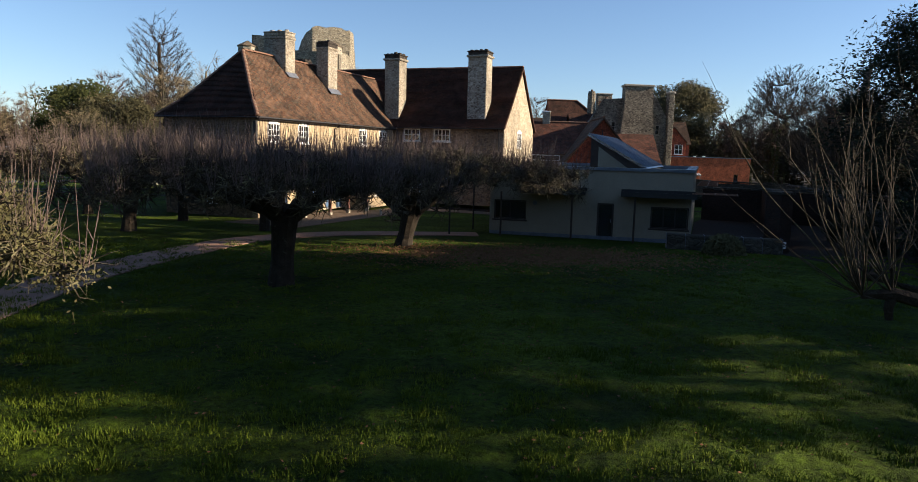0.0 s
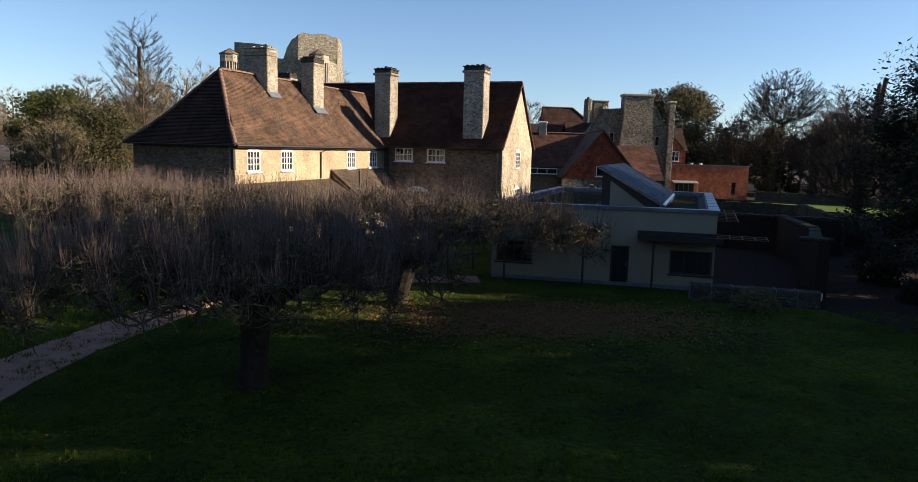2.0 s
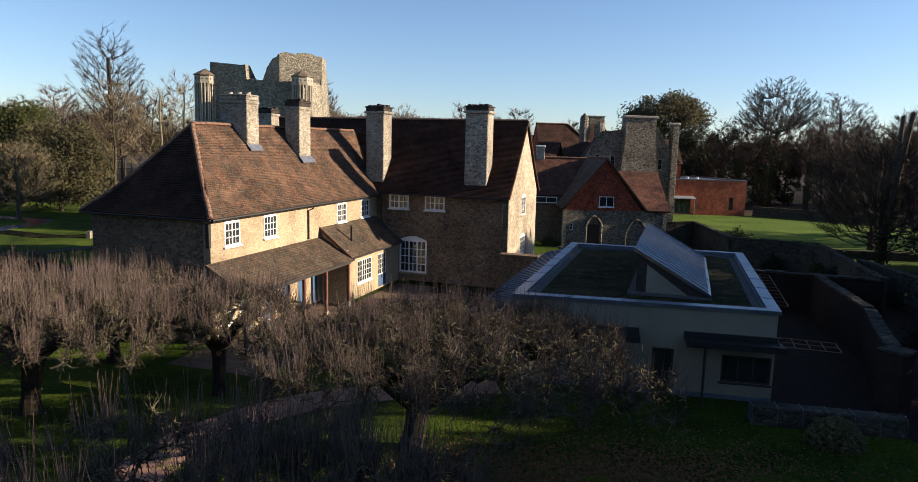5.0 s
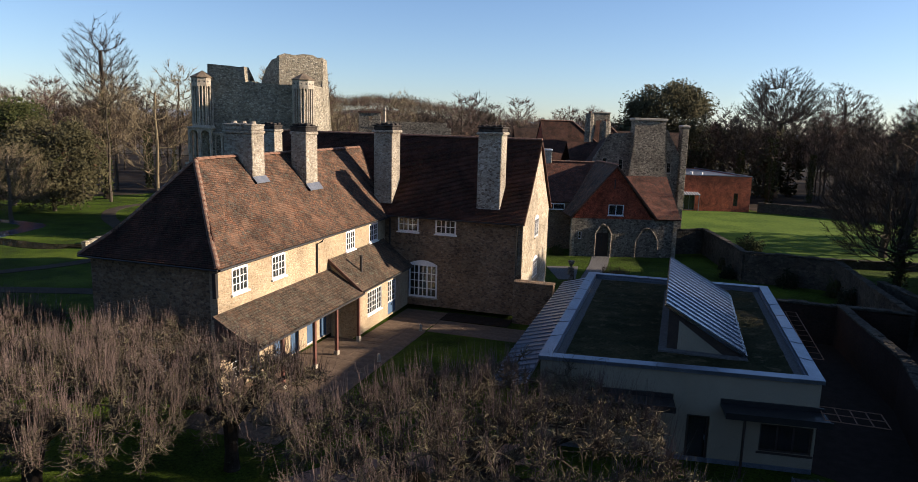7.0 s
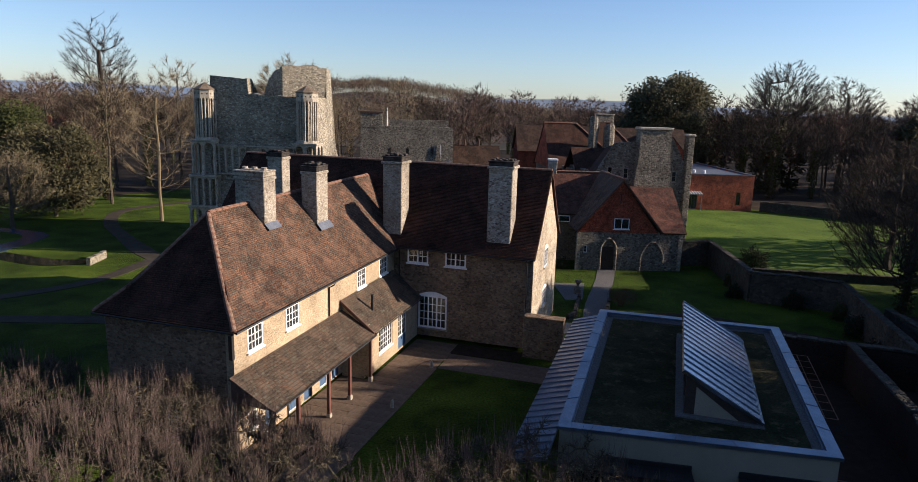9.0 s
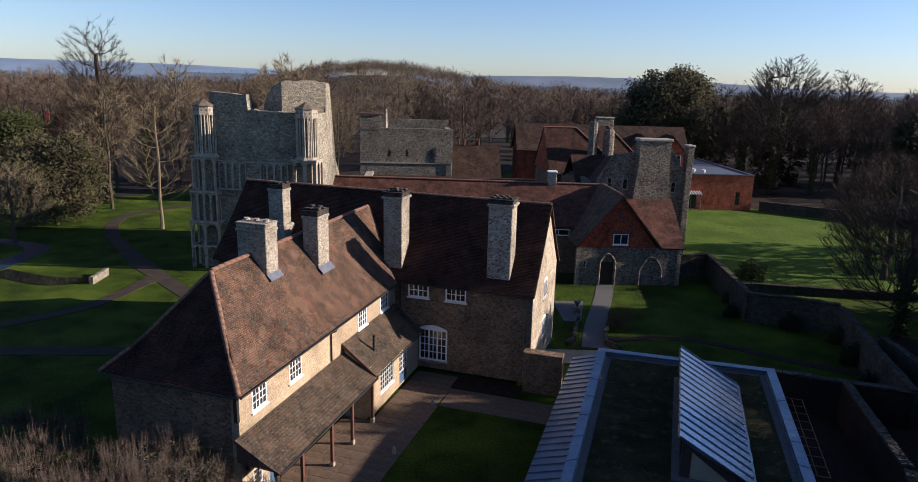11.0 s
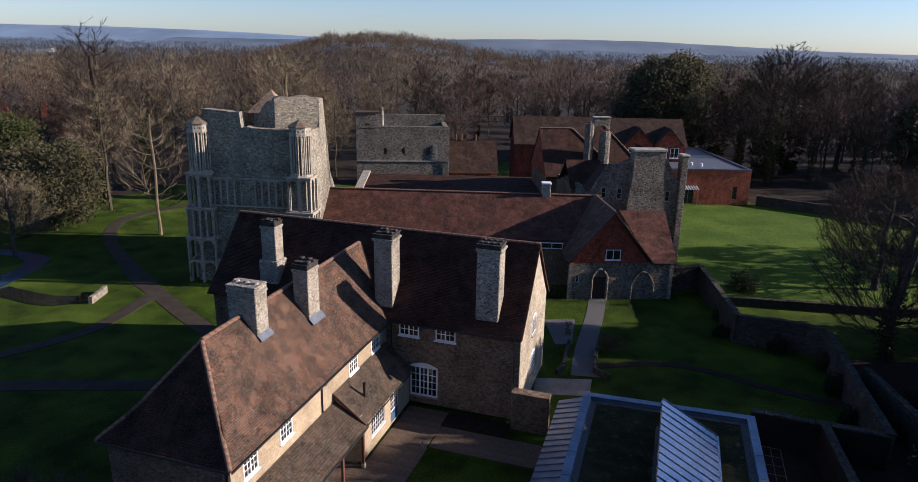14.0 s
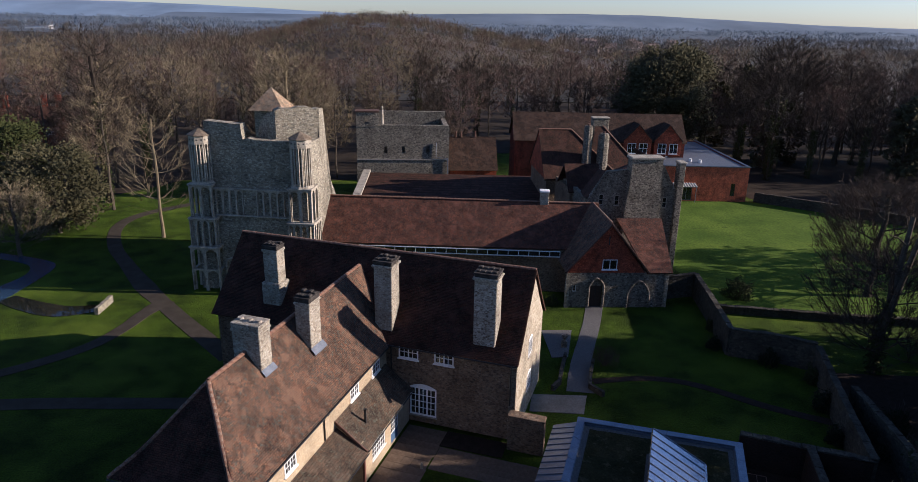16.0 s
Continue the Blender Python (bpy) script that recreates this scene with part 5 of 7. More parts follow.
DARKBRICK = stonework("shade_dark_brick", [(0.0375, 0.0225, 0.0175), (0.03, 0.021, 0.017), (0.0475, 0.0275, 0.02)], 0.2, (0.035, 0.03, 0.025), 0.4, 2.5)


def garden_wall(points, high, mat, label, thick=0.45, cap=True, base=-0.5):
    w = tagged(thing("garden_wall", Matrix(), label, "wall"), kind="structure")
    for (x0, y0), (x1, y1) in zip(points, points[1:]):
        a, b = Vector((x0, y0, 0)), Vector((x1, y1, 0))
        long = (b - a).length
        ang = math.degrees(math.atan2(y1 - y0, x1 - x0))
        n = max(2, int(long / 0.7))
        bm = bmesh.new()
        for k in range(n):
            h = high + 0.12 * noise.noise((x0 + k * 0.6, y0, 2)) - 0.02 * (k % 2)
            box(long * k / n, long * (k + 1) / n + 0.001 * (k < n - 1), -thick / 2, thick / 2, base, h, bm)
        m = pose(x0, y0, 0, 0, 0, ang)
        part("wall_run", onto(bm, m), mat, w)
        if cap:
            k = 0.0
            while k < long - 0.3:
                s = min(long - k, random.uniform(0.55, 1.0))
                part("coping_stone", onto(box(k + 0.01, k + s - 0.01, -thick / 2 - 0.07, thick / 2 + 0.07, high + 0.03, high + 0.17 + random.uniform(-0.03, 0.05), bevel=0.03), m), OLDWALL, w)
                k += s
    return w


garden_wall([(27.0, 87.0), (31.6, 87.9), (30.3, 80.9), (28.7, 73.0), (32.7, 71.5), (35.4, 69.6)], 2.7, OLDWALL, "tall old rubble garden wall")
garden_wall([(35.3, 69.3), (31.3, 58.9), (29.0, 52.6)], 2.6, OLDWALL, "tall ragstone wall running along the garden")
garden_wall([(21.3, 56.4), (24.9, 54.6), (29.0, 52.7)], 2.5, DARKBRICK, "brick wall behind the pavilion, coloured dark for its shade")
garden_wall([(25.4, 54.4), (21.7, 43.8), (17.2, 35.9)], 2.6, DARKBRICK, "brick yard wall beside the pavilion, coloured dark for its shade")
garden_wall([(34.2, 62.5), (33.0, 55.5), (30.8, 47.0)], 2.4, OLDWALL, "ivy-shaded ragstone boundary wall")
garden_wall([(32.5, 83.0), (45.0, 80.0), (75.0, 74.5)], 0.75, OLDWALL, "low terrace wall at the lawn's edge")
garden_wall([(61.5, 131.0), (70.0, 124.0), (92.0, 104.0)], 1.6, OLDWALL, "long dark boundary wall beyond the lawn")
pier = tagged(thing("wall_pier", pose(16.9, 35.5, 0, 0, 0, 25), "square brick pier at the wall's end", "pier"))
part("pier_shaft", box(-0.45, 0.45, -0.45, 0.45, -0.4, 2.9, bevel=0.02), DARKBRICK, pier)
part("pier_cap", box(-0.52, 0.52, -0.52, 0.52, 2.9, 3.05, bevel=0.03), OLDWALL, pier)


# Dark sheet over the yard ground: the trees' deep shade as colour.
tagged(part("yard_shade_sheet", prism([(x, y, -0.1) for x, y in ((13.4, 37.9), (16.5, 34.5), (20, 24), (30, 10), (60, 10), (60, 66), (36, 69.2), (35.2, 69.2), (31.2, 58.9), (28.9, 52.6), (24.9, 54.5), (21.3, 56.2), (19.4, 53))], (0, 0, 0.112)), SOIL), "soil and leaf-mould sheet darkening the yard for its deep shade", "ground", kind="structure")


tagged(part("woodland_floor", prism([(x, y, -0.1) for x, y in ((-400, 116), (-76, 116), (-64, 126), (-50, 138), (-44, 147), (14, 148), (15, 176), (62, 176), (62, 133), (70, 126.5), (93, 106), (400, 106), (400, 300), (-400, 300))], (0, 0, 0.115)), LITTER), "brown leaf litter on the woodland floor", "ground", kind="structure")


def strip_sheet(points, widths, z, mat, name, label, category, thick=0.03, smooth=5):
    """A path or stream: a smooth ribbon laid on the ground."""
    pts = [Vector((x, y, 0)) for x, y in points]
    fine, wid = [], []
    n = len(pts)
    for i in range(n - 1):
        p0, p1, p2, p3 = pts[max(i - 1, 0)], pts[i], pts[i + 1], pts[min(i + 2, n - 1)]
        for k in range(smooth):
            t = k / smooth
            fine.append(0.5 * ((2 * p1) + (p2 - p0) * t + (2 * p0 - 5 * p1 + 4 * p2 - p3) * t * t + (3 * p1 - p0 - 3 * p2 + p3) * t ** 3))
            wid.append(widths[i] + (widths[i + 1] - widths[i]) * t)
    fine.append(pts[-1]), wid.append(widths[-1])
    bm = bmesh.new()
    rows_ = []
    for i, p in enumerate(fine):
        way = (fine[min(i + 1, len(fine) - 1)] - fine[max(i - 1, 0)]).normalized()
        side = Vector((-way.y, way.x, 0))
        w = wid[i] / 2 * (1 + 0.06 * noise.noise((p.x, p.y, 0)))
        rows_.append([bm.verts.new((*(p + side * v)[:2], h)) for v, h in ((w, z - 0.3), (w, z), (0, z + 0.01), (-w, z), (-w, z - 0.3))])
    for a, b in zip(rows_, rows_[1:]):
        for k in range(4):
            bm.faces.new((a[k], b[k], b[k + 1], a[k + 1]))
    return tagged(part(name, bm, mat), label, category, kind="structure")


strip_sheet([(-7.0, -6.0), (-10.0, 6.0), (-11.4, 16.0), (-11.8, 20.5), (-11.7, 25.0), (-10.6, 30.5), (-9.2, 34.8), (-5.5, 38.2), (0.0, 39.6), (2.0, 39.8)], [2.1, 2.1, 2.1, 2.1, 2.1, 2.0, 1.9, 1.9, 1.8, 1.8], 0.035, PATHPINK, "orchard_path", "worn pinkish-brown path through the orchard", "path")
strip_sheet([(-19.0, 74.5), (-22.0, 78.4), (-25.6, 83.0), (-29.3, 88.0), (-32.6, 92.6), (-37.5, 100.5), (-41.8, 108.0), (-44.6, 117.0), (-43.0, 124.0), (-36.0, 131.0)], [1.9] * 4 + [2.4] + [1.8] * 5, 0.035, ASPHALT, "garden_path", "dark tarmac garden path", "path")
strip_sheet([(-29.0, 88.4), (-30.3, 84.6), (-31.0, 81.5), (-33.0, 77.2), (-38.5, 72.4), (-47.0, 68.0), (-60, 64)], [2.2, 1.6, 1.5, 1.5, 1.5, 1.5, 1.5], 0.05, ASPHALT, "garden_path", "dark tarmac path branch across the lawn", "path")
strip_sheet([(-60, 66.5), (-36, 67.3), (-24, 66.9), (-15.5, 66.4)], [1.7] * 4, 0.042, ASPHALT, "garden_path", "dark tarmac path behind the house", "path")
strip_sheet([(18.9, 85.4), (17.2, 80.5), (15.2, 75.5), (13.4, 70.8), (12.4, 66.8)], [1.9, 1.8, 1.8, 1.9, 2.5], 0.035, GRAVEL, "flagged_path", "grey flagged path to the gatehouse door", "path")
tagged(part("flagged_terrace", prism([(x, y, -0.1) for x, y in [(8.1, 66.7), (12.8, 66.2), (11.8, 63.4), (7.4, 64.1)]], (0, 0, 0.15)), TERRACE), "pale sunlit flagged terrace by the gable", "paving", kind="structure")
tagged(part("flagged_terrace", prism([(x, y, -0.1) for x, y in [(11.5, 79.2), (14.7, 79.1), (12.9, 73.3), (11.3, 73.2)]], (0, 0, 0.145)), GRAVEL), "grey flagged landing beside the gatehouse path", "paving", kind="structure")
# Sheet of the brighter grass laid where the low sun falls.
tagged(part("sunlit_lawn", prism([(x, y, -0.1) for x, y in ((32.5, 85.5), (45.0, 80.6), (75.0, 75.1), (96, 72), (96, 100.5), (70, 123.5), (61.0, 130.5), (33, 131), (33, 97))], (0, 0, 0.112)), SUNLIT_GRASS), "east lawn, low sun put into its brighter green", "lawn", kind="structure")
strip_sheet([(-57.0, 105.0), (-50.6, 102.4), (-47.4, 100.0), (-46.9, 96.5), (-47.6, 93.0), (-48.6, 89.5), (-52.0, 84.0)], [1.6, 1.9, 2.8, 2.3, 3.0, 3.8, 4.0], 0.03, WATER, "stream", "winding stream, tinted with the blue of the reflected sky", "stream")
strip_sheet([(-46.4, 89.6), (-42.8, 87.4), (-39.0, 85.9), (-35.6, 86.6)], [2.0, 2.6, 2.8, 1.8], 0.05, POND, "pond", "dark narrow pond beside the lawn", "pond")
bridge = garden_wall([(-35.0, 84.9), (-34.8, 88.4)], 0.75, RUIN, "low pale stone parapet by the pond", 0.4, False)
strip_sheet([(14.0, 68.6), (19.0, 68.9), (23.0, 67.6), (28.0, 63.5), (33.0, 60.5)], [0.9, 0.8, 0.9, 1.0, 1.0], 0.035, SOIL, "garden_ditch", "dark ditch across the garden lawn", "ditch")
for pts in ([(10.0, 67.2), (10.9, 68.3), (11.5, 70.2), (12.6, 73.2)], [(14.2, 66.0), (13.4, 67.4), (14.0, 69.4), (14.9, 71.8)]):
    garden_wall(pts, 0.55, OLDWALL, "low curved stone kerb wall by the path", 0.3, False)

# ---- courtyard ----
def site_sheet(points, z, mat, name, label, category):
    return tagged(part(name, onto(prism([(x, y, -0.05) for x, y in points], (0, 0, 0.05 + z)), pose(-11.57, 45.51, 0.004, 0, 0, -23)), mat), label, category, kind="structure")


site_sheet([(4.8, 17.5), (9.6, 17.6), (9.6, 19.5), (4.8, 19.5)], 0.05, SOIL, "planting_bed", "dark bare planting bed under the wall", "bed")
slabs = tagged(thing("court_paving", pose(-11.57, 45.51, 0.0, 0, 0, -23), "wet brown flagstone paving round the court", "paving"), kind="structure")
FLAGS = {}
for (x0, x1, y0, y1) in ((-0.3, 4.9, -3.0, 11.15), (1.6, 4.9, 11.15, 14.5), (1.6, 4.9, 14.5, 19.4), (4.92, 13.0, 14.6, 17.4)):
    y = y0
    while y < y1 - 0.2:
        h = min(random.choice((0.6, 0.75, 0.9)), y1 - y)
        x = x0
        while x < x1 - 0.15:
            w = min(random.choice((0.6, 0.8, 1.0, 1.2)), x1 - x)
            key = (round(w, 2), round(h, 2))
            if key not in FLAGS:
                ob = part("flagstone", box(0.008, w - 0.008, 0.008, h - 0.008, -0.04, 0.03, bevel=0.006), PAVING, slabs)
                FLAGS[key] = ob.data
            else:
                ob = new("flagstone", FLAGS[key])
                ob.parent = slabs
            ob.matrix_basis = pose(x, y, random.uniform(-0.006, 0.006), random.uniform(-0.3, 0.3), random.uniform(-0.3, 0.3), 0)
            x += w
        y += h
post = thing("garden_bollard", pose(*(at_site(4.5, 14.55) @ Vector((0, 0, 0)))), "small squat stone bollard on the court edge", "bollard", "court bollards")
post.location.z = 0.0
part("bollard_shaft", tube([(0, 0, 0), (0, 0, 0.42), (0, 0, 0.5)], [0.11, 0.09, 0.03], 8), ASHLAR, post)
p2_ = at_site(4.5, 8.0) @ Vector((0, 0, 0))
copy_thing(post, pose(p2_.x, p2_.y, 0))

# gabions, notice and statue-like urn
gab = thing("gabion_wall", pose(11.4, 35.9, 0, 0, 0, -16), "low grey gabion wall of wired stones", "wall")
part("cage", box(0, 5.4, -0.35, 0.35, -0.1, 0.75, bevel=0.05), OLDWALL, gab)
for k in range(7):
    part("wire", box(k * 0.9 - 0.01, k * 0.9 + 0.01, -0.37, 0.37, -0.1, 0.77), LEAD, gab)
notice = thing("notice_board", pose(17.0, 35.0, 0, 0, 0, 10), "small white notice plate on a short post", "sign")
part("notice_post", box(-0.03, 0.03, -0.03, 0.03, 0, 0.5), TIMBER, notice)
plate = part("plate", box(-0.13, 0.13, -0.045, -0.031, 0.22, 0.56), WHITE, notice)
for k in range(2):
    part("printed_bar", box(-0.06, 0.07, -0.049, -0.046, 0.3 + k * 0.12, 0.36 + k * 0.12), BLACK, plate)
urn = thing("stone_urn", pose(13.0, 75.4, 0), "dark stone urn on a pedestal in the garden", "urn")
part("pedestal", box(-0.25, 0.25, -0.25, 0.25, 0, 0.7, bevel=0.03), FLINT, urn)
part("bowl", tube([(0, 0, 0.7), (0, 0, 0.85), (0, 0, 1.1), (0, 0, 1.3), (0, 0, 1.34)], [0.12, 0.1, 0.26, 0.34, 0.3], 12), FLINT, urn)


# ---- brick cottage beyond the woods' edge ----
cot = thing("brick_cottage", pose(-92, 178, 0, 0, 0, 12), "brick cottage with tall chimneys half hidden by trees", "house")
part("wall", box(0, 17, 0, 8, -0.5, 5.2), OLDBRICK, cot)
part("roof", prism([(-0.4, -0.5, 5.2), (-0.4, 8.5, 5.2), (-0.4, 4, 9.0)], (17.8, 0, 0)), TILE_DARK_X, cot, "dark tiled gable roof")
part("gable_wing", prism([(12, -2.5, -0.5), (16.5, -2.5, -0.5), (16.5, -2.5, 5.6), (14.25, -2.5, 8.2), (12, -2.5, 5.6)], (0, 2.49, 0)), OLDBRICK, cot)
part("wing_roof", slab([(11.7, -2.8, 5.4), (11.7, 3.5, 5.4), (14.25, 3.5, 8.4), (14.25, -2.8, 8.4)], 0.15), TILE_DARK_X, cot)
part("wing_roof", slab([(16.8, 3.5, 5.4), (16.8, -2.8, 5.4), (14.25, -2.8, 8.4), (14.25, 3.5, 8.4)], 0.15), TILE_DARK_X, cot)
window(cot, pose(13.4, -2.55, 3.0), 1.7, 1.5, 3, 2)
for x in (2.5, 9.0):
    window(cot, pose(x, -0.06, 2.9), 1.6, 1.5, 3, 2)
for x, y in ((0.8, 4.0), (8.6, 4.3), (11.6, 4.0)):
    st = part("stack", box(x - 0.6, x + 0.6, y - 0.4, y + 0.4, 7.2, 11.6, bevel=0.04), OLDBRICK, cot, "tall dark red brick stack")
    part("stack_cap", box(x - 0.68, x + 0.68, y - 0.48, y + 0.48, 11.2, 11.4), OLDBRICK, st)
    for k in (-0.3, 0.3):
        part("pot", tube([(x + k, y, 11.6), (x + k, y, 12.3)], [0.16, 0.12], 8), TILE_EDGE, st)
# ---- trees ----
class Sticks:
    """Collects tapered sticks and small leaves into plain vertex and face lists."""

    def __init__(self):
        self.v, self.f = [], []

    def stick(self, a, b, ra, rb, sides=3):
        a, b = Vector(a), Vector(b)
        way = (b - a)
        if way.length < 1e-4:
            return
        way.normalize()
        p = way.orthogonal().normalized()
        q = way.cross(p)
        n = len(self.v)
        for c, r in ((a, ra), (b, rb)):
            for k in range(sides):
                t = 2 * math.pi * k / sides
                self.v.append(c + r * (math.cos(t) * p + math.sin(t) * q))
        for k in range(sides):
            self.f.append((n + k, n + (k + 1) % sides, n + sides + (k + 1) % sides, n + sides + k))

    def sliver(self, a, b, w):
        """A very thin twig: one long triangle."""
        a, b = Vector(a), Vector(b)
        side = (b - a).cross(Vector((RNG.uniform(-1, 1), RNG.uniform(-1, 1), RNG.uniform(-1, 1))))
        if side.length < 1e-5:
            return
        side = side.normalized() * w
        n = len(self.v)
        self.v += [a - side, a + side, b]
        self.f.append((n, n + 1, n + 2))

    def leaf(self, c, size, flat=0.0):
        """A small four-cornered leaf or spray."""
        c = Vector(c)
        a = Vector((RNG.gauss(0, 1), RNG.gauss(0, 1), RNG.gauss(0, 1) * (1 - flat))).normalized()
        b = a.orthogonal().normalized() * size * RNG.uniform(0.35, 0.7)
        a = a * size
        n = len(self.v)
        self.v += [c - a, c + b, c + a, c - b]
        self.f.append((n, n + 1, n + 2, n + 3))

    def done(self, name, mat, parent=None, label=""):
        return part(name, ([tuple(v) for v in self.v], [], self.f), mat, parent, label)


RNG = random.Random(11)


def wander(v, amount):
    return (v + Vector((RNG.gauss(0, amount), RNG.gauss(0, amount), RNG.gauss(0, amount)))).normalized()


def orchard_tree(name, m, trunk, spread, limb_z, tip, shoots, r=0.3, lean=(0, 0), label="", leafy=0, thin=0.0082, limbs=7, drift=0.0):
    """An old pollarded fruit tree: stout trunk, crooked limbs that fork into a flat knuckled crown, and straight shoots standing on it."""
    t = thing(name, m, label or "old pollarded fruit tree bristling with upright bare shoots", "tree", "orchard trees")
    fork = Vector((lean[0], lean[1], trunk))
    tube([(0, 0, -0.2), (0.0, 0.02, 0.1), (lean[0] * 0.3, lean[1] * 0.4, trunk * 0.4), (lean[0] * 0.7, lean[1] * 0.6, trunk * 0.8), fork + Vector((0, 0, 0.15))], [r * 1.5, r * 1.15, r * 0.95, r * 1.05, r * 1.2], 10, wood := bmesh.new())
    part("trunk", wood, OLD_BARK, t, "dark fissured trunk")
    nodes = []
    for i in range(limbs):
        a = 2 * math.pi * i / limbs + RNG.uniform(-0.3, 0.3)
        far, n = spread * RNG.uniform(0.5, 0.72), 7
        pts, rad = [fork - Vector((0, 0, 0.15))], [r * 0.7]
        p = fork.copy()
        for k in range(1, n + 1):
            a += RNG.gauss(0, 0.3)
            rise = (limb_z - 0.25 - trunk) / n * (1.5 if k < 4 else 0.65) + RNG.gauss(0, 0.09)
            p = p + Vector((math.cos(a) * far / n + drift * 0.5 / n, math.sin(a) * far / n, rise))
            pts.append(p.copy()), rad.append(r * 0.7 * (1 - 0.7 * k / n))
            if k > 1:
                nodes.append(p.copy())
        part("limb", tube(pts, rad, 7), OLD_BARK, t)
    goals = []
    for i in range(int(spread * spread * 15)):
        a, u = RNG.uniform(0, 6.28), math.sqrt(RNG.random())
        wide = spread * (1 + 0.14 * math.sin(3 * a + m.translation.x) + 0.07 * math.sin(7 * a))
        dx, dy = wide * u * math.cos(a) + drift * u, wide * u * math.sin(a)
        lump = noise.noise((m.translation.x + dx * 0.6, m.translation.y + dy * 0.6, 3))
        if lump < -0.42:
            continue
        goals.append((u, fork + Vector((dx, dy, limb_z - trunk + 0.2 * (1 - u * u) - 0.4 * u ** 4 + 0.4 * lump + RNG.triangular(-1.0, 0.3, 0.1)))))
    goals.sort(key=lambda g: g[0])
    spur, knuckles = Sticks(), []
    for u, g in goals:
        known = np.array([tuple(q) for q in nodes])
        at = nodes[int(np.argmin(((known - np.array(tuple(g))) ** 2 * (1, 1, 1.6)).sum(1)))]
        gap = (g - at).length
        rad = min(0.065, 0.018 + 0.035 * gap) * (1.15 - 0.5 * u)
        q, n = at, max(2, int(gap / 0.28))
        for k in range(1, n + 1):
            w = at.lerp(g, k / n) + (Vector((RNG.gauss(0, 0.09), RNG.gauss(0, 0.09), RNG.gauss(0, 0.08))) if k < n else Vector())
            spur.stick(q, w, rad * (1 - 0.5 * (k - 1) / n), rad * (1 - 0.5 * k / n), 5)
            q = w
            nodes.append(w)
            if k == n or k % 2:
                knuckles.append((w, u))
    for p, u in knuckles:
        for k in range(9):
            way = wander(Vector((0, 0, 0.2)), 0.8)
            q = p + way * RNG.uniform(0.1, 0.3)
            w = q + wander(way, 0.7) * RNG.uniform(0.1, 0.28)
            spur.stick(p, q, 0.019, 0.012)
            spur.stick(q, w, 0.012, 0.008)
            spur.sliver(q, q + wander(way, 0.9) * RNG.uniform(0.1, 0.25), 0.009)
            spur.sliver(w, w + wander(way + Vector((0, 0, 0.5)), 0.6) * RNG.uniform(0.1, 0.3), 0.008)
    spur.done("spur", SPUR, t, "crooked lichened spurs and knuckles")
    sh = Sticks()
    high = [k for k in knuckles if k[0].z > limb_z - 0.3 - 0.4 * k[1] ** 4]
    while shoots > 0:
        c, u = RNG.choice(high)
        top = tip - 0.55 * u ** 3 + 0.4 * noise.noise((m.translation.x + c.x * 1.3, m.translation.y + c.y * 1.3, 8))
        for i in range(RNG.randint(2, 7)):
            shoots -= 1
            p = c + Vector((RNG.gauss(0, 0.07), RNG.gauss(0, 0.07), RNG.uniform(-0.06, 0.06)))
            long = min(1.5, max(0.4, top - p.z)) * RNG.choice((0.25, 0.35, 0.45, 0.6, 0.75, 1.0))
            out = Vector((p.x - fork.x, p.y - fork.y, 0)) * (0.2 * u / spread) + (p - c) * 1.6
            way = wander(Vector((out.x, out.y, 1)), 0.1)
            q = p + way * long * 0.4
            end = q + wander(way + Vector((0, 0, 0.35)), 0.04) * long * 0.6
            w = thin * RNG.uniform(0.75, 1.2)
            sh.stick(p, q, w, w * 0.8)
            sh.stick(q, end, w * 0.8, w * 0.3)
            if RNG.random() < 0.25:
                sh.sliver(q, q + wander(way, 0.45) * long * 0.35, w * 0.7)
    tagged(sh.done("shoot_thicket", SHOOT, t, "pinkish-brown upright one-year shoots"), kind="stuff")
    if leafy:
        lv = Sticks()
        for i in range(leafy):
            q, u = RNG.choice(knuckles)
            d = q + Vector((RNG.gauss(0, 0.13), RNG.gauss(0, 0.13), RNG.gauss(-0.02, 0.16)))
            if i % 3:
                lv.leaf(d, RNG.uniform(0.018, 0.042))
            else:
                lv.sliver(d, d + wander(Vector((0, 0, 0.1)), 0.8) * RNG.uniform(0.08, 0.26), RNG.uniform(0.003, 0.008))
        lv.done("lichen_tuft", LICHEN, t, "yellow-green lichened spur twigs")
    return t


DEADLEAF = mottled("dead_leaves", (0.12, 0.0638, 0.03), (0.195, 0.112, 0.0562), 6.0, 0.9)
LICHEN = mottled("lichen", (0.07, 0.066, 0.028), (0.14, 0.128, 0.058), 3.0, 0.9)
SPUR = mottled("lichened_spurs", (0.045, 0.036, 0.027), (0.1, 0.086, 0.056), 2.5, 0.95, 0, 30, 0.6, ((0.17, 0.155, 0.085), 3.0, 0.54))
WHIP = mottled("whip_bark", (0.03, 0.024, 0.018), (0.1, 0.085, 0.06), 5.0, 0.8)
orchard_tree("orchard_tree", pose(-5.2, 23.0, 0.0), 2.1, 5.4, 3.5, 5.3, 3400, 0.36, (0.1, 0.1), limbs=8, drift=-0.9, thin=0.0092)
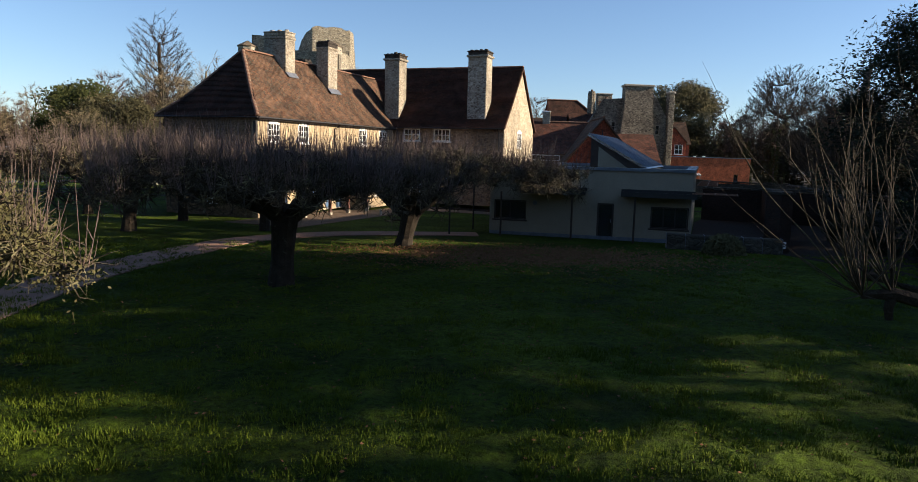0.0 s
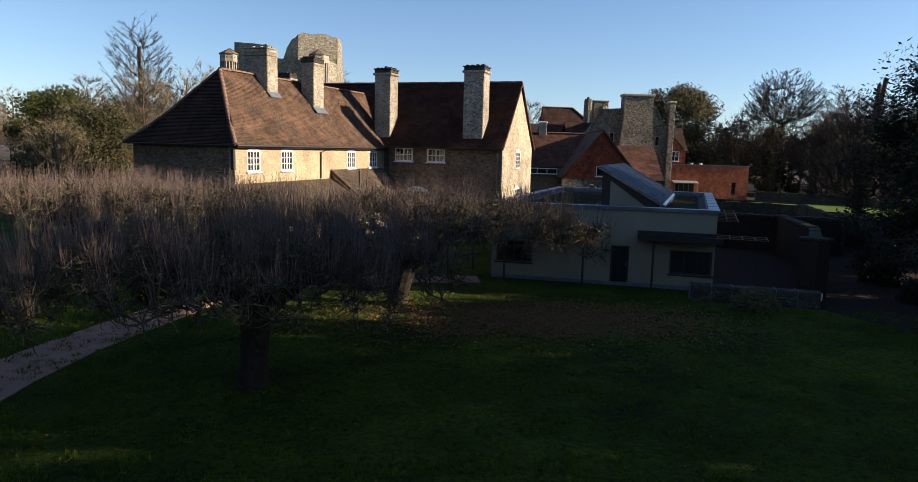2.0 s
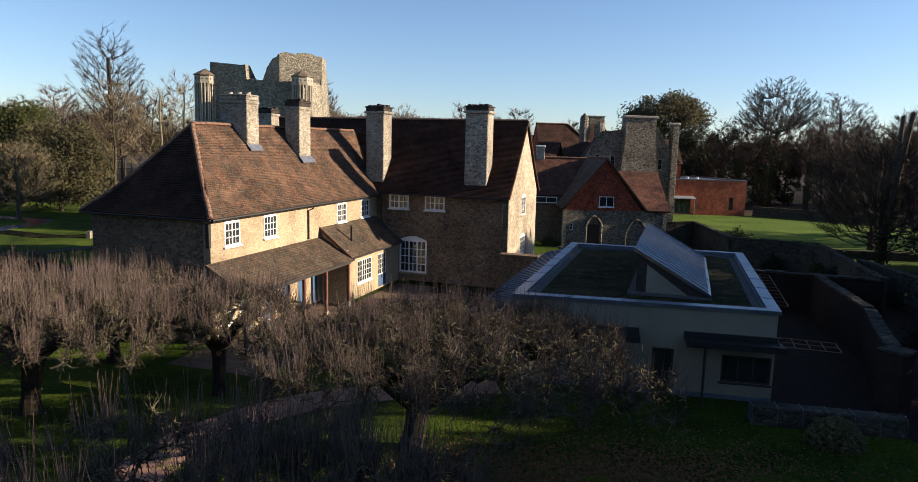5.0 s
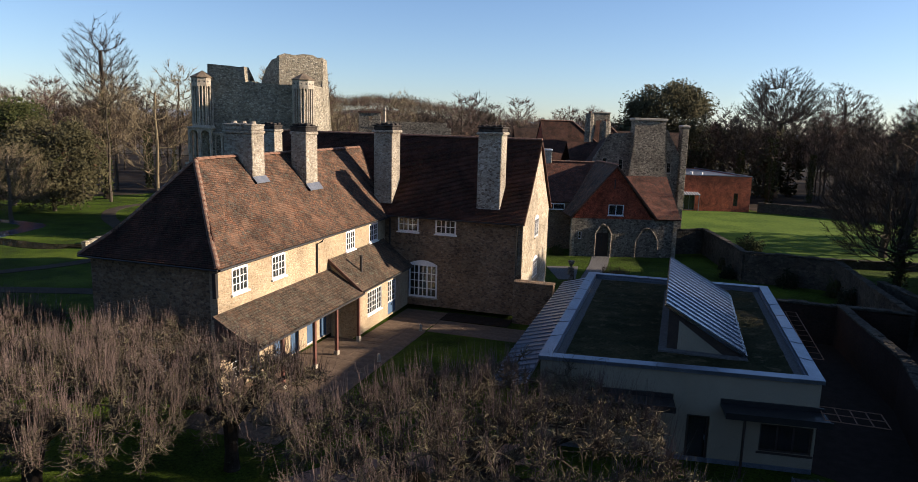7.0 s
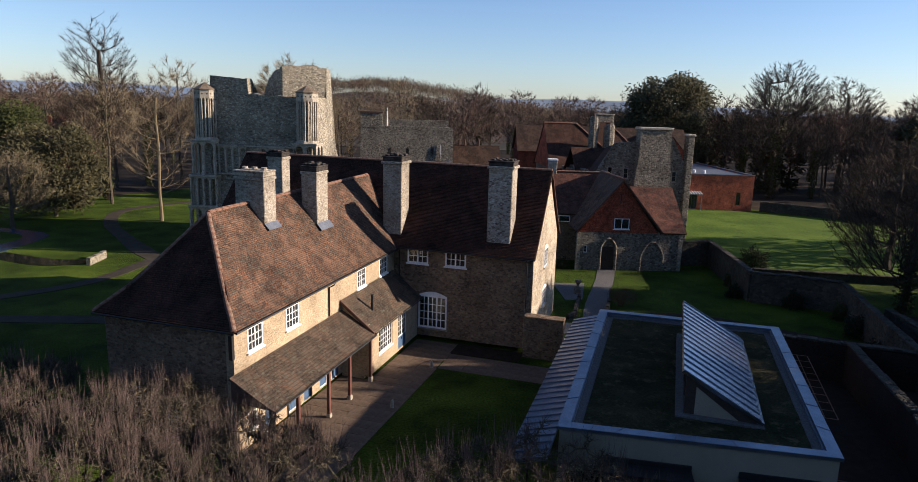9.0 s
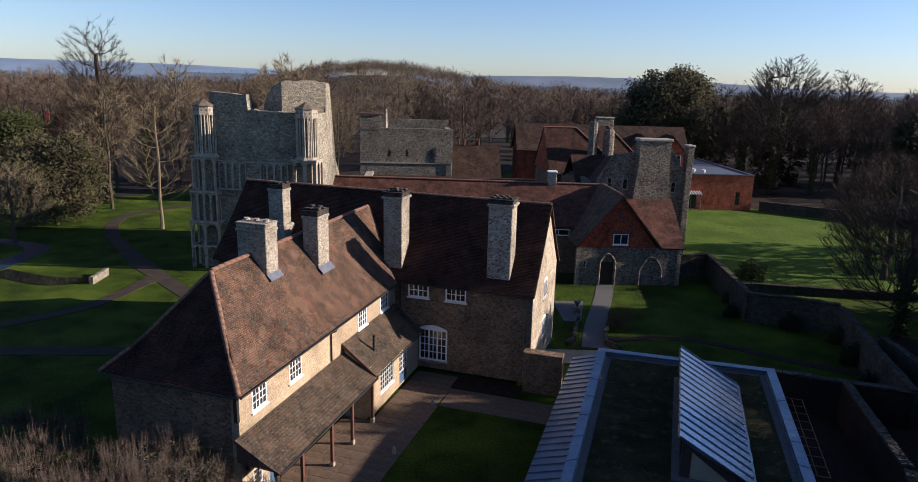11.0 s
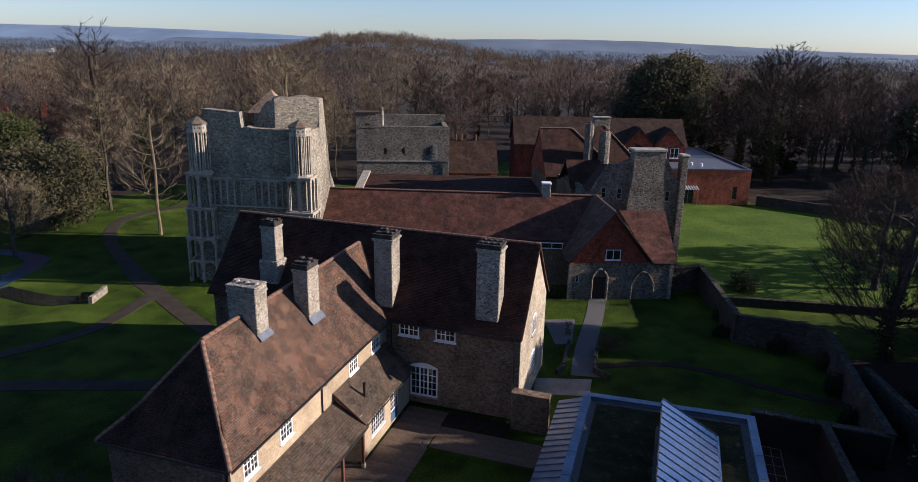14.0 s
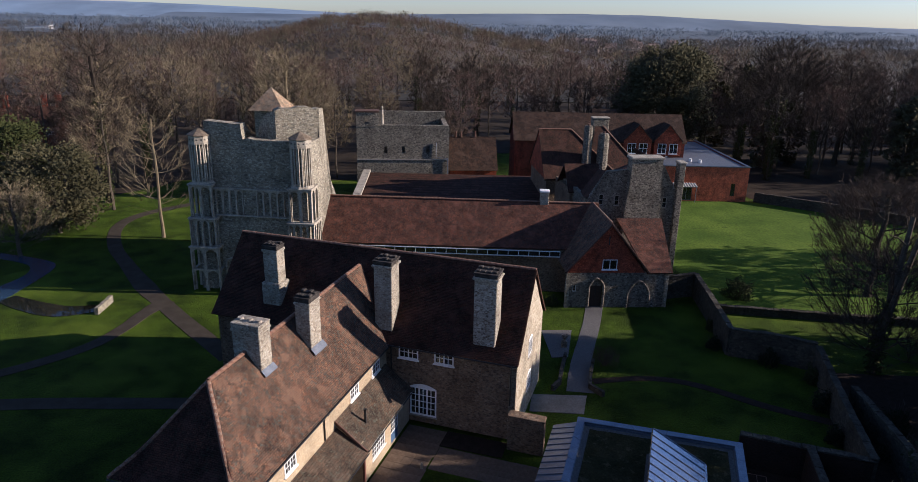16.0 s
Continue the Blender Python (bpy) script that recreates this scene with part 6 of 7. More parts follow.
orchard_tree("orchard_tree", pose(-1.85, 33.6, 0.0), 1.4, 6.6, 3.9, 5.5, 3000, 0.38, (0.3, 0.2), "wide old pollarded fruit tree bristling with upright bare shoots", limbs=9, drift=1.3)
orchard_tree("orchard_tree", pose(-16.0, 37.0, 0.0), 1.9, 5.4, 3.9, 5.5, 2200, 0.34, (0.2, 0.0), limbs=8)
orchard_tree("orchard_tree", pose(-9.6, 38.9, 0.0), 1.9, 3.8, 3.8, 5.4, 1100, 0.26)
orchard_tree("orchard_tree", pose(-15.5, 43.2, 0.0), 1.9, 3.9, 3.7, 5.2, 1100, 0.28)
orchard_tree("orchard_tree", pose(-22.5, 46.0, 0.0), 1.9, 4.2, 3.4, 4.9, 1100, 0.28)
orchard_tree("orchard_tree", pose(-24.0, 33.0, 0.0), 1.9, 4.6, 3.4, 5.0, 1200, 0.28)
orchard_tree("orchard_tree", pose(-20.0, 25.5, 0.0), 1.9, 4.0, 3.4, 4.9, 1000, 0.28)
orchard_tree("orchard_tree", pose(-7.6, 10.2, 0.0), 2.0, 2.7, 3.05, 4.6, 330, 0.26, leafy=27000, label="mossy fruit tree thick with yellow-green lichened twigs")

young = thing("young_fruit_tree", pose(5.5, 8.6, 0.0), "fruit tree throwing long arching bare whips", "tree")
part("trunk", tube([(0, 0, -0.2), (0, 0, 0.5), (-0.05, 0, 1.6), (-0.1, 0, 2.5)], [0.22, 0.17, 0.15, 0.17], 9), OLD_BARK, young)
heads = []
for ends in ([(-0.6, 0.05, 2.65), (-1.15, 0.1, 2.78), (-1.45, 0.15, 2.75)], [(-0.5, -0.3, 2.7), (-0.85, -0.5, 2.85)], [(-0.4, 0.5, 2.7), (-0.9, 0.9, 2.85)], [(0.4, 0.3, 2.75), (0.9, 0.6, 2.95)]):
    part("limb", tube([(-0.1, 0, 2.4), *ends], [0.1, 0.085, 0.07, 0.05][:len(ends) + 1], 6), OLD_BARK, young)
    heads += [Vector(e) for e in ends]
stub = bmesh.new()
tube([(-1.15, 0.1, 2.78), (-1.18, 0.1, 2.62), (-1.16, 0.1, 2.5)], [0.06, 0.05, 0.04], 6, stub)
part("sawn_stub", stub, OLD_BARK, young)
whip = Sticks()


def throw_whip(p, way, long, rad, order=0):
    """A long shoot that leans out and curves upwards, forking once or twice."""
    n = 9
    for k in range(n):
        way = (wander(way, 0.06) + Vector((0, 0, 0.055))).normalized()
        q = p + way * long / n
        whip.stick(p, q, rad * (1 - k / (n + 1)), rad * (1 - (k + 1) / (n + 1)), 5)
        if order < 2 and 1 < k < 7 and RNG.random() < 0.2:
            throw_whip(q, wander(way + Vector((RNG.uniform(-0.5, 0.5), 0, 0.35)), 0.25), long * RNG.uniform(0.3, 0.6), rad * 0.7, order + 1)
        p = q


for i in range(46):
    p = RNG.choice(heads[:3] if i % 3 else heads)
    a = radians(RNG.triangular(-80, 25, -15))
    throw_whip(p, Vector((math.sin(a), RNG.gauss(0, 0.3), math.cos(a))).normalized(), RNG.uniform(0.9, 2.3), RNG.uniform(0.008, 0.014))
throw_whip(heads[1], Vector((-0.95, 0.05, 0.35)).normalized(), 2.5, 0.012)
throw_whip(heads[2], Vector((-0.75, 0.1, 0.6)).normalized(), 2.7, 0.011)
for i in range(40):
    p = RNG.choice(heads)
    whip.stick(p, p + wander(Vector((-0.3, 0, -0.1)), 0.6) * RNG.uniform(0.1, 0.4), 0.01, 0.004)
whip.done("whip", WHIP, young, "long pale arching whips")


def crown_tree(seed, high, wide, tall, goals, twigs, mat, r=0.4, width=0.02, bare=0.3, flat=0.5, tip=0.016, reach=1.0, stem=0.82):
    """A leafless tree whose limbs fork again and again towards a domed crown, thick where they carry many twigs."""
    rng = random.Random(seed)
    centre = high - tall
    spots, parent = [Vector((0, 0, -0.3))], [-1]
    n = 9
    for k in range(1, n + 1):
        z = high * stem * k / n
        spots.append(Vector((0.12 * math.sin(k * 1.3 + seed), 0.12 * math.cos(k * 1.7 + seed), z)))
        parent.append(k - 1)
    first = 1 + int(n * bare)
    aims = []
    while len(aims) < goals:
        d = Vector((rng.gauss(0, 1), rng.gauss(0, 1), rng.gauss(0.15, 0.9))).normalized()
        if d.z < -flat:
            continue
        u = rng.uniform(0.3, 1.0) ** 0.5
        lump = 1 + 0.22 * noise.noise((d.x * 2.2 + seed, d.y * 2.2, d.z * 2.2))
        aims.append(Vector((d.x * wide * u * lump, d.y * wide * u * lump, centre + d.z * tall * u * lump)))
    fork = Vector((0, 0, centre * 0.6))
    aims.sort(key=lambda p: (p - fork).length)
    ends = []
    known = np.array([tuple(p) for p in spots])
    for g in aims:
        gap = known - np.array(tuple(g))
        cost = (gap ** 2).sum(1) + 4.0 * np.maximum(0, gap[:, 2] + 0.45 * math.hypot(g.x, g.y)) ** 2 + 6.0 * np.maximum(0, np.hypot(known[:, 0], known[:, 1]) - 0.6 * math.hypot(g.x, g.y)) ** 2
        cost[:first] = 1e9
        at = int(np.argmin(cost))
        a = spots[at]
        steps = max(2, int((g - a).length / 1.0))
        bend = Vector((0, 0, -0.05 * (g - a).length))
        for k in range(1, steps + 1):
            v = k / steps
            w = a.lerp(g, v) + bend * (4 * v * (1 - v)) + Vector((rng.gauss(0, 0.07), rng.gauss(0, 0.07), rng.gauss(0, 0.07)))
            spots.append(w), parent.append(at)
            at = len(spots) - 1
        known = np.array([tuple(p) for p in spots])
        ends.append(at)
    load = [0] * len(spots)
    for e in ends:
        while e >= 0:
            load[e] += 1
            e = parent[e]
    wood = Sticks()
    for i in range(1, len(spots)):
        ra, rb = (min(r, tip * max(1, load[j]) ** 0.5) for j in (parent[i], i))
        if i <= n:
            ra, rb = r * (1 - 0.45 * (i - 1) / n) * (1.25 if i == 1 else 1), r * (1 - 0.45 * i / n)
        elif ra > rb * 1.8:
            ra = rb * 1.3
        wood.stick(spots[parent[i]], spots[i], ra, rb, 7 if i <= n else 4 if load[i] > 4 else 3)
    haze = Sticks()
    for i in range(twigs):
        e = rng.choice(ends)
        p, q = spots[e], spots[parent[e]]
        way = (p - q).normalized()
        c = q.lerp(p, rng.uniform(0.2, 1.1))
        b = (way * 0.8 + Vector((rng.gauss(0, 0.55), rng.gauss(0, 0.55), rng.gauss(0.1, 0.5)))).normalized()
        haze.sliver(c, c + b * rng.uniform(0.4, 1.4) * reach, width)
    return wood, haze


def plant_tree(name, m, spec, label, bark=None, ivy=0, group=""):
    t = thing(name, m, label, "tree", group)
    wood, haze = crown_tree(*spec[0], **spec[1])
    wood.done("trunk", bark or BARK, t)
    haze.done("crown", spec[0][6], t, "fine leafless twigs")
    if ivy:
        lv = Sticks()
        for i in range(ivy):
            z = RNG.uniform(0.2, spec[0][1] * 0.6)
            a = RNG.uniform(0, 6.28)
            d = RNG.uniform(0.2, 0.9)
            lv.leaf((d * math.cos(a), d * math.sin(a), z), RNG.uniform(0.12, 0.25))
        lv.done("ivy", IVY, t, "dark glossy ivy round the trunk")
    return t


def leafy_tree(name, m, high, spread, leaves, mat, label, shape=0.8, base=0.15, size=0.3, group="", seed=1, trunk=0.3):
    """An evergreen: trunk, limbs and a crown of many small leaf sprays gathered in uneven clumps."""
    rng = random.Random(seed)
    t = thing(name, m, label, "tree", group)
    wood = Sticks()
    wood.stick((0, 0, -0.3), (0, 0, high * 0.5), trunk, trunk * 0.6, 8)
    wood.stick((0, 0, high * 0.5), (0.1, 0.1, high * 0.93), trunk * 0.6, 0.04, 6)
    clumps = []
    for i in range(110):
        z = high * (base + (0.97 - base) * rng.random() ** 0.9)
        v = (z / high - base) / (1 - base)
        wide = spread * (math.sin(math.pi * min(0.98, max(0.06, v * 0.85 + 0.12))) ** shape) * rng.uniform(0.55, 1.05)
        a = rng.uniform(0, 2 * math.pi)
        c = Vector((math.cos(a) * wide, math.sin(a) * wide, z))
        clumps.append((c, spread * rng.uniform(0.16, 0.34)))
        wood.stick((0, 0, max(0.5, z - wide * 0.4)), c, 0.07, 0.02, 4)
    wood.done("trunk", BARK, t)
    lv = Sticks()
    for i in range(leaves):
        c, s = rng.choice(clumps)
        d = Vector((rng.gauss(0, 1), rng.gauss(0, 1), rng.gauss(0, 1))).normalized() * s * 1.25 * rng.random() ** 0.45
        lv.leaf(c + Vector((d.x, d.y, d.z * 0.75)), rng.uniform(0.5, 1.0) * size)
    lv.done("crown", mat, t, "dense dark evergreen foliage")
    return t


# the tall trees that stand out
plant_tree("bare_tree", pose(-51.0, 131.0, 0), ((101, 29.0, 6.2, 10.5, 420, 6500, TWIG_DARK), dict(r=0.55, bare=0.35, flat=0.8, width=0.022, tip=0.018)), "tall dark leafless tree with ivy round its stem", TWIG_DARK, 1500)
plant_tree("bare_tree", pose(-36.4, 111.6, 0), ((102, 20.5, 5.2, 9.5, 230, 1500, TWIG_GOLD), dict(r=0.24, bare=0.15, flat=0.75, width=0.016, tip=0.013)), "slender pale-barked leafless tree on the lawn", TWIG_GOLD)
plant_tree("bare_tree", pose(81.0, 160.0, 0), ((103, 28.5, 8.8, 8.2, 900, 15000, TWIG_DARK), dict(r=0.7, bare=0.5, flat=0.45, width=0.026, tip=0.017, reach=0.8, stem=0.58)), "tall spreading leafless tree with a domed crown", TWIG_DARK, 1800)
plant_tree("bare_tree", pose(99.0, 165.0, 0), ((104, 26.0, 8.5, 9.0, 520, 8500, TWIG), dict(r=0.55, bare=0.3, flat=0.7, width=0.026, tip=0.019)), "tall leafless tree beside the great one", None, 800)
plant_tree("bare_tree", pose(113.0, 158.0, 0), ((114, 23.0, 7.5, 9.0, 460, 8000, TWIG_PINK), dict(r=0.5, bare=0.25, flat=0.8, width=0.026, tip=0.019)), "reddish leafless tree at the wood's edge")
plant_tree("bare_tree", pose(53.0, 87.0, 0), ((105, 15.0, 8.0, 6.8, 850, 15000, TWIG), dict(r=0.42, bare=0.15, flat=0.85, width=0.02, tip=0.013)), "dense leafless tree at the lawn's edge")
# Two unseen evergreens, added beyond the view to cast a band across the lawn.
for i, (x, y, h) in enumerate(((69, 91, 14), (78, 98, 16))):
    leafy_tree("evergreen_shrub_tree", pose(x, y, 0), h, 4.6, 2300, EVERGREEN, "unseen evergreen added to shade the lawn from the east", 0.65, 0.05, 0.5, "lawn edge evergreens", 80 + i)
stems = plant_tree("bare_tree", pose(40.8, 69.0, 0), ((106, 12.5, 7.0, 5.5, 520, 10000, TWIG_DARK), dict(r=0.34, bare=0.2, flat=0.8, width=0.016, tip=0.012)), "dark leafless tree with sawn-off stems by the wall", TWIG_DARK, 900)
for a, b in (((0.4, 0.3, 4.5), (2.4, 2.2, 14.5)), ((-0.2, -0.3, 4.0), (0.4, -1.6, 14.6)), ((1.5, 1.4, 10.0), (0.2, 1.8, 12.0)), ((1.9, 1.7, 12.0), (-0.4, 1.2, 13.2))):
    part("sawn_stem", tube([a, tuple((p + q) / 2 + 0.12 for p, q in zip(a, b)), b], [0.3, 0.24, 0.2] if b[2] > 14 else [0.1, 0.07, 0.03], 8), BARK, stems, "thick stem sawn off at the top")
plant_tree("bare_tree", pose(-24.0, 150.0, 0), ((108, 25.0, 9.5, 11.0, 520, 12000, TWIG_GOLD), dict(r=0.45, bare=0.1, flat=0.9, width=0.028, tip=0.019, reach=1.4)), "broad pale willow with upright branches", TWIG_GOLD)
plant_tree("bare_tree", pose(-52.0, 104.0, 0), ((109, 10.0, 5.0, 4.6, 300, 4500, TWIG_GOLD), dict(r=0.25, bare=0.1, flat=0.8, width=0.013, tip=0.01)), "small pale leafless tree beside the stream")
leafy_tree("evergreen_tree", pose(-51.5, 114.0, 0), 13.0, 6.0, 14000, HOLM, "broad dark holm oak by the path", 0.6, 0.12, 0.28, seed=21)
leafy_tree("evergreen_tree", pose(-60.0, 120.0, 0), 15.0, 6.5, 14000, IVY, "olive-green evergreen tree beside the holm oak", 0.6, 0.1, 0.3, seed=22)
leafy_tree("evergreen_tree", pose(62.0, 178.0, 0), 25.0, 11.5, 46000, HOLM, "massive rounded evergreen oak on the skyline", 0.55, 0.1, 0.42, seed=23)
leafy_tree("yew_tree", pose(27.5, 40.0, 0), 13.5, 5.0, 40000, EVERGREEN, "tall black-green yew by the yard wall", 0.75, 0.02, 0.17, seed=24)
leafy_tree("yew_tree", pose(24.0, 31.0, 0), 6.5, 3.2, 14000, EVERGREEN, "dark spreading yew bush", 0.6, 0.02, 0.15, seed=25)
# Unseen evergreens, placed east of the view to shade lawn, orchard and garden.
for i, (x, y, h, s) in enumerate(((37, 29, 12.5, 5.5), (46, 36, 23, 4.2), (41, 15, 24, 6.5), (52, 20, 20, 7), (49, 51, 18, 6), (51, 61, 18, 6), (56, 70, 17, 6), (50, -7, 13, 6), (35, 21, 20, 5.4), (60, 46, 19, 6), (44, 27, 15, 6), (62, 60, 18, 6))):
    leafy_tree("yew_tree", pose(x, y, 0), h, s, 9000, EVERGREEN, "unseen dark evergreen added in the east to cast shade", 0.65, 0.03, 0.5, "evergreen belt", 30 + i)
# Unseen tree: its high crown dims the lawn, its bare stem passes sun.
leafy_tree("yew_tree", pose(41, 13.0, 0), 17, 3.2, 2200, EVERGREEN, "unseen evergreen added to shade the lawn, bare below for low sun", 0.65, 0.76, 0.4, "evergreen belt", 51)
# Unseen ring behind and west of the view, added to cut sky light.
south = leafy_tree("yew_tree", pose(-62, -26, 0), 18, 7, 9000, EVERGREEN, "unseen dark evergreen added to block sky light", 0.6, 0.03, 0.55, "orchard belt", 61)
for i, (x, y) in enumerate(((-48, -33), (-34, -27), (-20, -34), (-6, -29), (8, -35), (22, -29), (34, -35), (46, -26), (-74, -12), (-70, 6), (-62, 20), (-52, 32), (-56, 46), (-54, 60))):
    copy_thing(south, pose(x, y, 0, 0, 0, 47 * i))

# Another unseen tree, sparse on top, that half shades the front lawn.
leafy_tree("yew_tree", pose(42, 5.0, 0), 17, 2.6, 420, EVERGREEN, "unseen thin evergreen added to half shade the lawn", 0.65, 0.8, 0.4, "evergreen belt", 52)
hb = thing("evergreen_shrub", pose(13.4, 33.6, 0), "rounded variegated evergreen shrub on the lawn", "shrub")
lv = Sticks()
for i in range(5000):
    d = Vector((RNG.gauss(0, 1), RNG.gauss(0, 1), abs(RNG.gauss(0, 1)))).normalized() * RNG.uniform(0.55, 1.0)
    lv.leaf((d.x * 1.05, d.y * 1.0, d.z * 1.05), RNG.uniform(0.05, 0.09))
lv.done("foliage", LICHEN, hb)
st = Sticks()
for i in range(14):
    a = RNG.uniform(0, 6.28)
    st.stick((0, 0, 0), (0.6 * math.cos(a), 0.6 * math.sin(a), 0.7), 0.02, 0.008)
st.done("stem", BARK, hb)



def bush(name, m, wide, high, leaves, mat, label, size=0.07, twiggy=0, seed=1):
    """A shrub: stems, an uneven mound of leaves, and bare twigs standing out of it."""
    rng = random.Random(seed)
    t = thing(name, m, label, "shrub")
    st = Sticks()
    for i in range(26):
        a, u = rng.uniform(0, 6.28), rng.uniform(0.2, 0.9)
        st.stick((0.1 * math.cos(a), 0.1 * math.sin(a), -0.1), (wide * u * math.cos(a), wide * u * math.sin(a), high * rng.uniform(0.5, 1.0)), 0.03, 0.008)
    for i in range(twiggy):
        a, u = rng.uniform(0, 6.28), rng.random() ** 0.5
        p = Vector((wide * u * math.cos(a), wide * u * math.sin(a), high * rng.uniform(0.1, 0.75)))
        st.sliver(p, p + Vector((rng.gauss(0, 0.2), rng.gauss(0, 0.2), rng.uniform(0.2, 0.6))), 0.012)
    st.done("stem", TWIG, t)
    if leaves:
        lv = Sticks()
        for i in range(leaves):
            d = Vector((rng.gauss(0, 1), rng.gauss(0, 1), abs(rng.gauss(0, 1)))).normalized()
            k = (0.8 + 0.45 * noise.noise((d.x * 2 + seed, d.y * 2, d.z * 2))) * rng.uniform(0.6, 1.0)
            lv.leaf((d.x * wide * k, d.y * wide * k, d.z * high * k), rng.uniform(0.6, 1.2) * size)
        lv.done("foliage", mat, t)
    return t


bush("bare_shrub", pose(16.0, 71.6, 0), 1.3, 1.7, 0, None, "brown bare twiggy shrub beside the flagged path", twiggy=900, seed=1)
bush("bare_shrub", pose(22.4, 86.6, 0), 1.7, 2.0, 900, DEADLEAF, "russet winter shrub against the flint wall", 0.06, 800, 2)
bush("garden_shrub", pose(14.0, 86.0, 0), 1.2, 1.3, 1500, IVY, "clipped green shrub by the range wall", seed=3)
bush("garden_shrub", pose(36.8, 87.4, 0), 2.2, 2.6, 2500, IVY, "ivy-covered ruin of a wall on the lawn", 0.12, seed=4)
for i, (x, y, w, h) in enumerate(((29.6, 74.0, 1.2, 2.2), (27.9, 74.6, 0.9, 1.4), (31.8, 70.9, 1.3, 1.9), (34.0, 67.5, 1.0, 2.0), (32.2, 63.0, 1.1, 2.3), (30.4, 58.4, 1.0, 1.8), (29.6, 78.5, 0.8, 1.5), (33.6, 56.0, 1.6, 2.6), (36.5, 60.0, 1.8, 2.4), (32.0, 50.0, 1.6, 2.2), (27.0, 46.0, 1.6, 2.0), (24.0, 41.0, 1.4, 1.8), (28.0, 36.0, 2.0, 2.4), (22.5, 36.0, 1.3, 1.5))):
    bush("ivy_clump", pose(x, y, 0), w, h, 1300, EVERGREEN if i % 3 else IVY, "dark ivy mounded against the old wall", 0.1, 60, 10 + i)

# the woods: a few kinds, many standing copies
KINDS = []
for i, (h, s, mat, col) in enumerate(((17, 5.0, TWIG, "brown"), (19, 4.6, TWIG_PINK, "reddish"), (15, 5.2, TWIG, "dark brown"), (20, 5.2, TWIG_GOLD, "pale golden"), (18, 5.0, TWIG_DARK, "dark ivy-hung"))):
    t = plant_tree("woodland_tree", pose(-75 + 6 * i, 150, 0), ((200 + i, h * 1.12, s * 1.02, h * 0.42, 170, 3000, mat), dict(r=0.24, bare=0.3, flat=0.85, width=0.03, tip=0.02, reach=1.35)), f"leafless {col} woodland tree", None, (0, 0, 500, 0, 1400)[i], "woodland trees")
    KINDS.append(t)
PINE = leafy_tree("woodland_evergreen", pose(64.0, 178.0, 0), 16.0, 3.6, 2600, HOLM, "dark ivy-clad woodland tree", 0.7, 0.06, 0.6, "woodland evergreens", 71)
wood_rng = random.Random(5)


def clear_of_place(x, y):
    """Whether a spot lies outside the gardens, lawns and buildings."""
    if y < 146 and -46 < x < 110:
        return False
    if y < 176 and 15 < x < 68:
        return False
    if 118 < y < 190 and -100 < x < -57:
        return False
    if y < 118 and x > -75 and x < 0:
        return False
    return True


for y in (122, 130, 138, 148, 157, 166, 176, 187, 199, 212, 227, 244, 262):
    x = -150 - (y - 120) * 0.5
    while x < 175 + (y - 120) * 0.5:
        x += wood_rng.uniform(8.5, 13.5) * (1 + (y - 120) / 260) * (0.72 if x > 58 and y < 180 else 1.0)
        px, py = x + wood_rng.uniform(-2, 2), y + wood_rng.uniform(-4, 4)
        if not clear_of_place(px, py):
            continue
        pick = wood_rng.random()
        if px > 60 and pick < 0.1 or pick < 0.05:
            src = PINE
        elif px < 0:
            src = KINDS[wood_rng.choice((0, 1, 2, 3, 3))]
        else:
            src = KINDS[wood_rng.choice((0, 4, 2, 4, 1, 4))]
        s = wood_rng.uniform(0.75, 1.1)
        c = copy_thing(src, pose(px, py, -0.2, 0, 0, wood_rng.uniform(0, 360)))
        c.scale = (s, s, s * wood_rng.uniform(0.9, 1.1))
    
# ---- distance ----
FARWOOD = mottled("distant_wood", (0.0683, 0.0581, 0.0477), (0.102, 0.0854, 0.0718), 0.02, 0.95, 0, 0.5, 0.2)
def far_crowns(name, stops, grain):
    """Leafless tree tops: each crown takes its own tone."""
    m, tree, b = material(name, stops[0], 0.95)
    vec = coords(tree)
    tone = noise_of(tree, vec, grain, 2, 0.5)
    colour = ramp(tree, tone, [(0.28 + 0.44 * i / (len(stops) - 1), c) for i, c in enumerate(stops)])
    tree.links.new(colour, b.inputs["Base Color"])
    return m


FARTWIG = far_crowns("distant_tree_tops", [(0.05, 0.036, 0.026), (0.12, 0.092, 0.062), (0.09, 0.056, 0.045), (0.16, 0.13, 0.085), (0.065, 0.062, 0.035), (0.13, 0.09, 0.07)], 0.1)
# Distance haze is put into these colours, greyer and bluer with depth.
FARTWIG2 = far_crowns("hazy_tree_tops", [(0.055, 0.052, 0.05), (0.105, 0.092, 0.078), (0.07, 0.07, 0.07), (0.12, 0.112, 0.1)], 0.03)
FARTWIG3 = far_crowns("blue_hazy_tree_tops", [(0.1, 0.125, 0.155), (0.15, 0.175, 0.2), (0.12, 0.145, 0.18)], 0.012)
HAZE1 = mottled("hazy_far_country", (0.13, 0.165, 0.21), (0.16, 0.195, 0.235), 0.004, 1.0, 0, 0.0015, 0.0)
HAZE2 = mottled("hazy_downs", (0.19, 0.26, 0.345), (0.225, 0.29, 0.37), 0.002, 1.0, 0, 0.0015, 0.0)


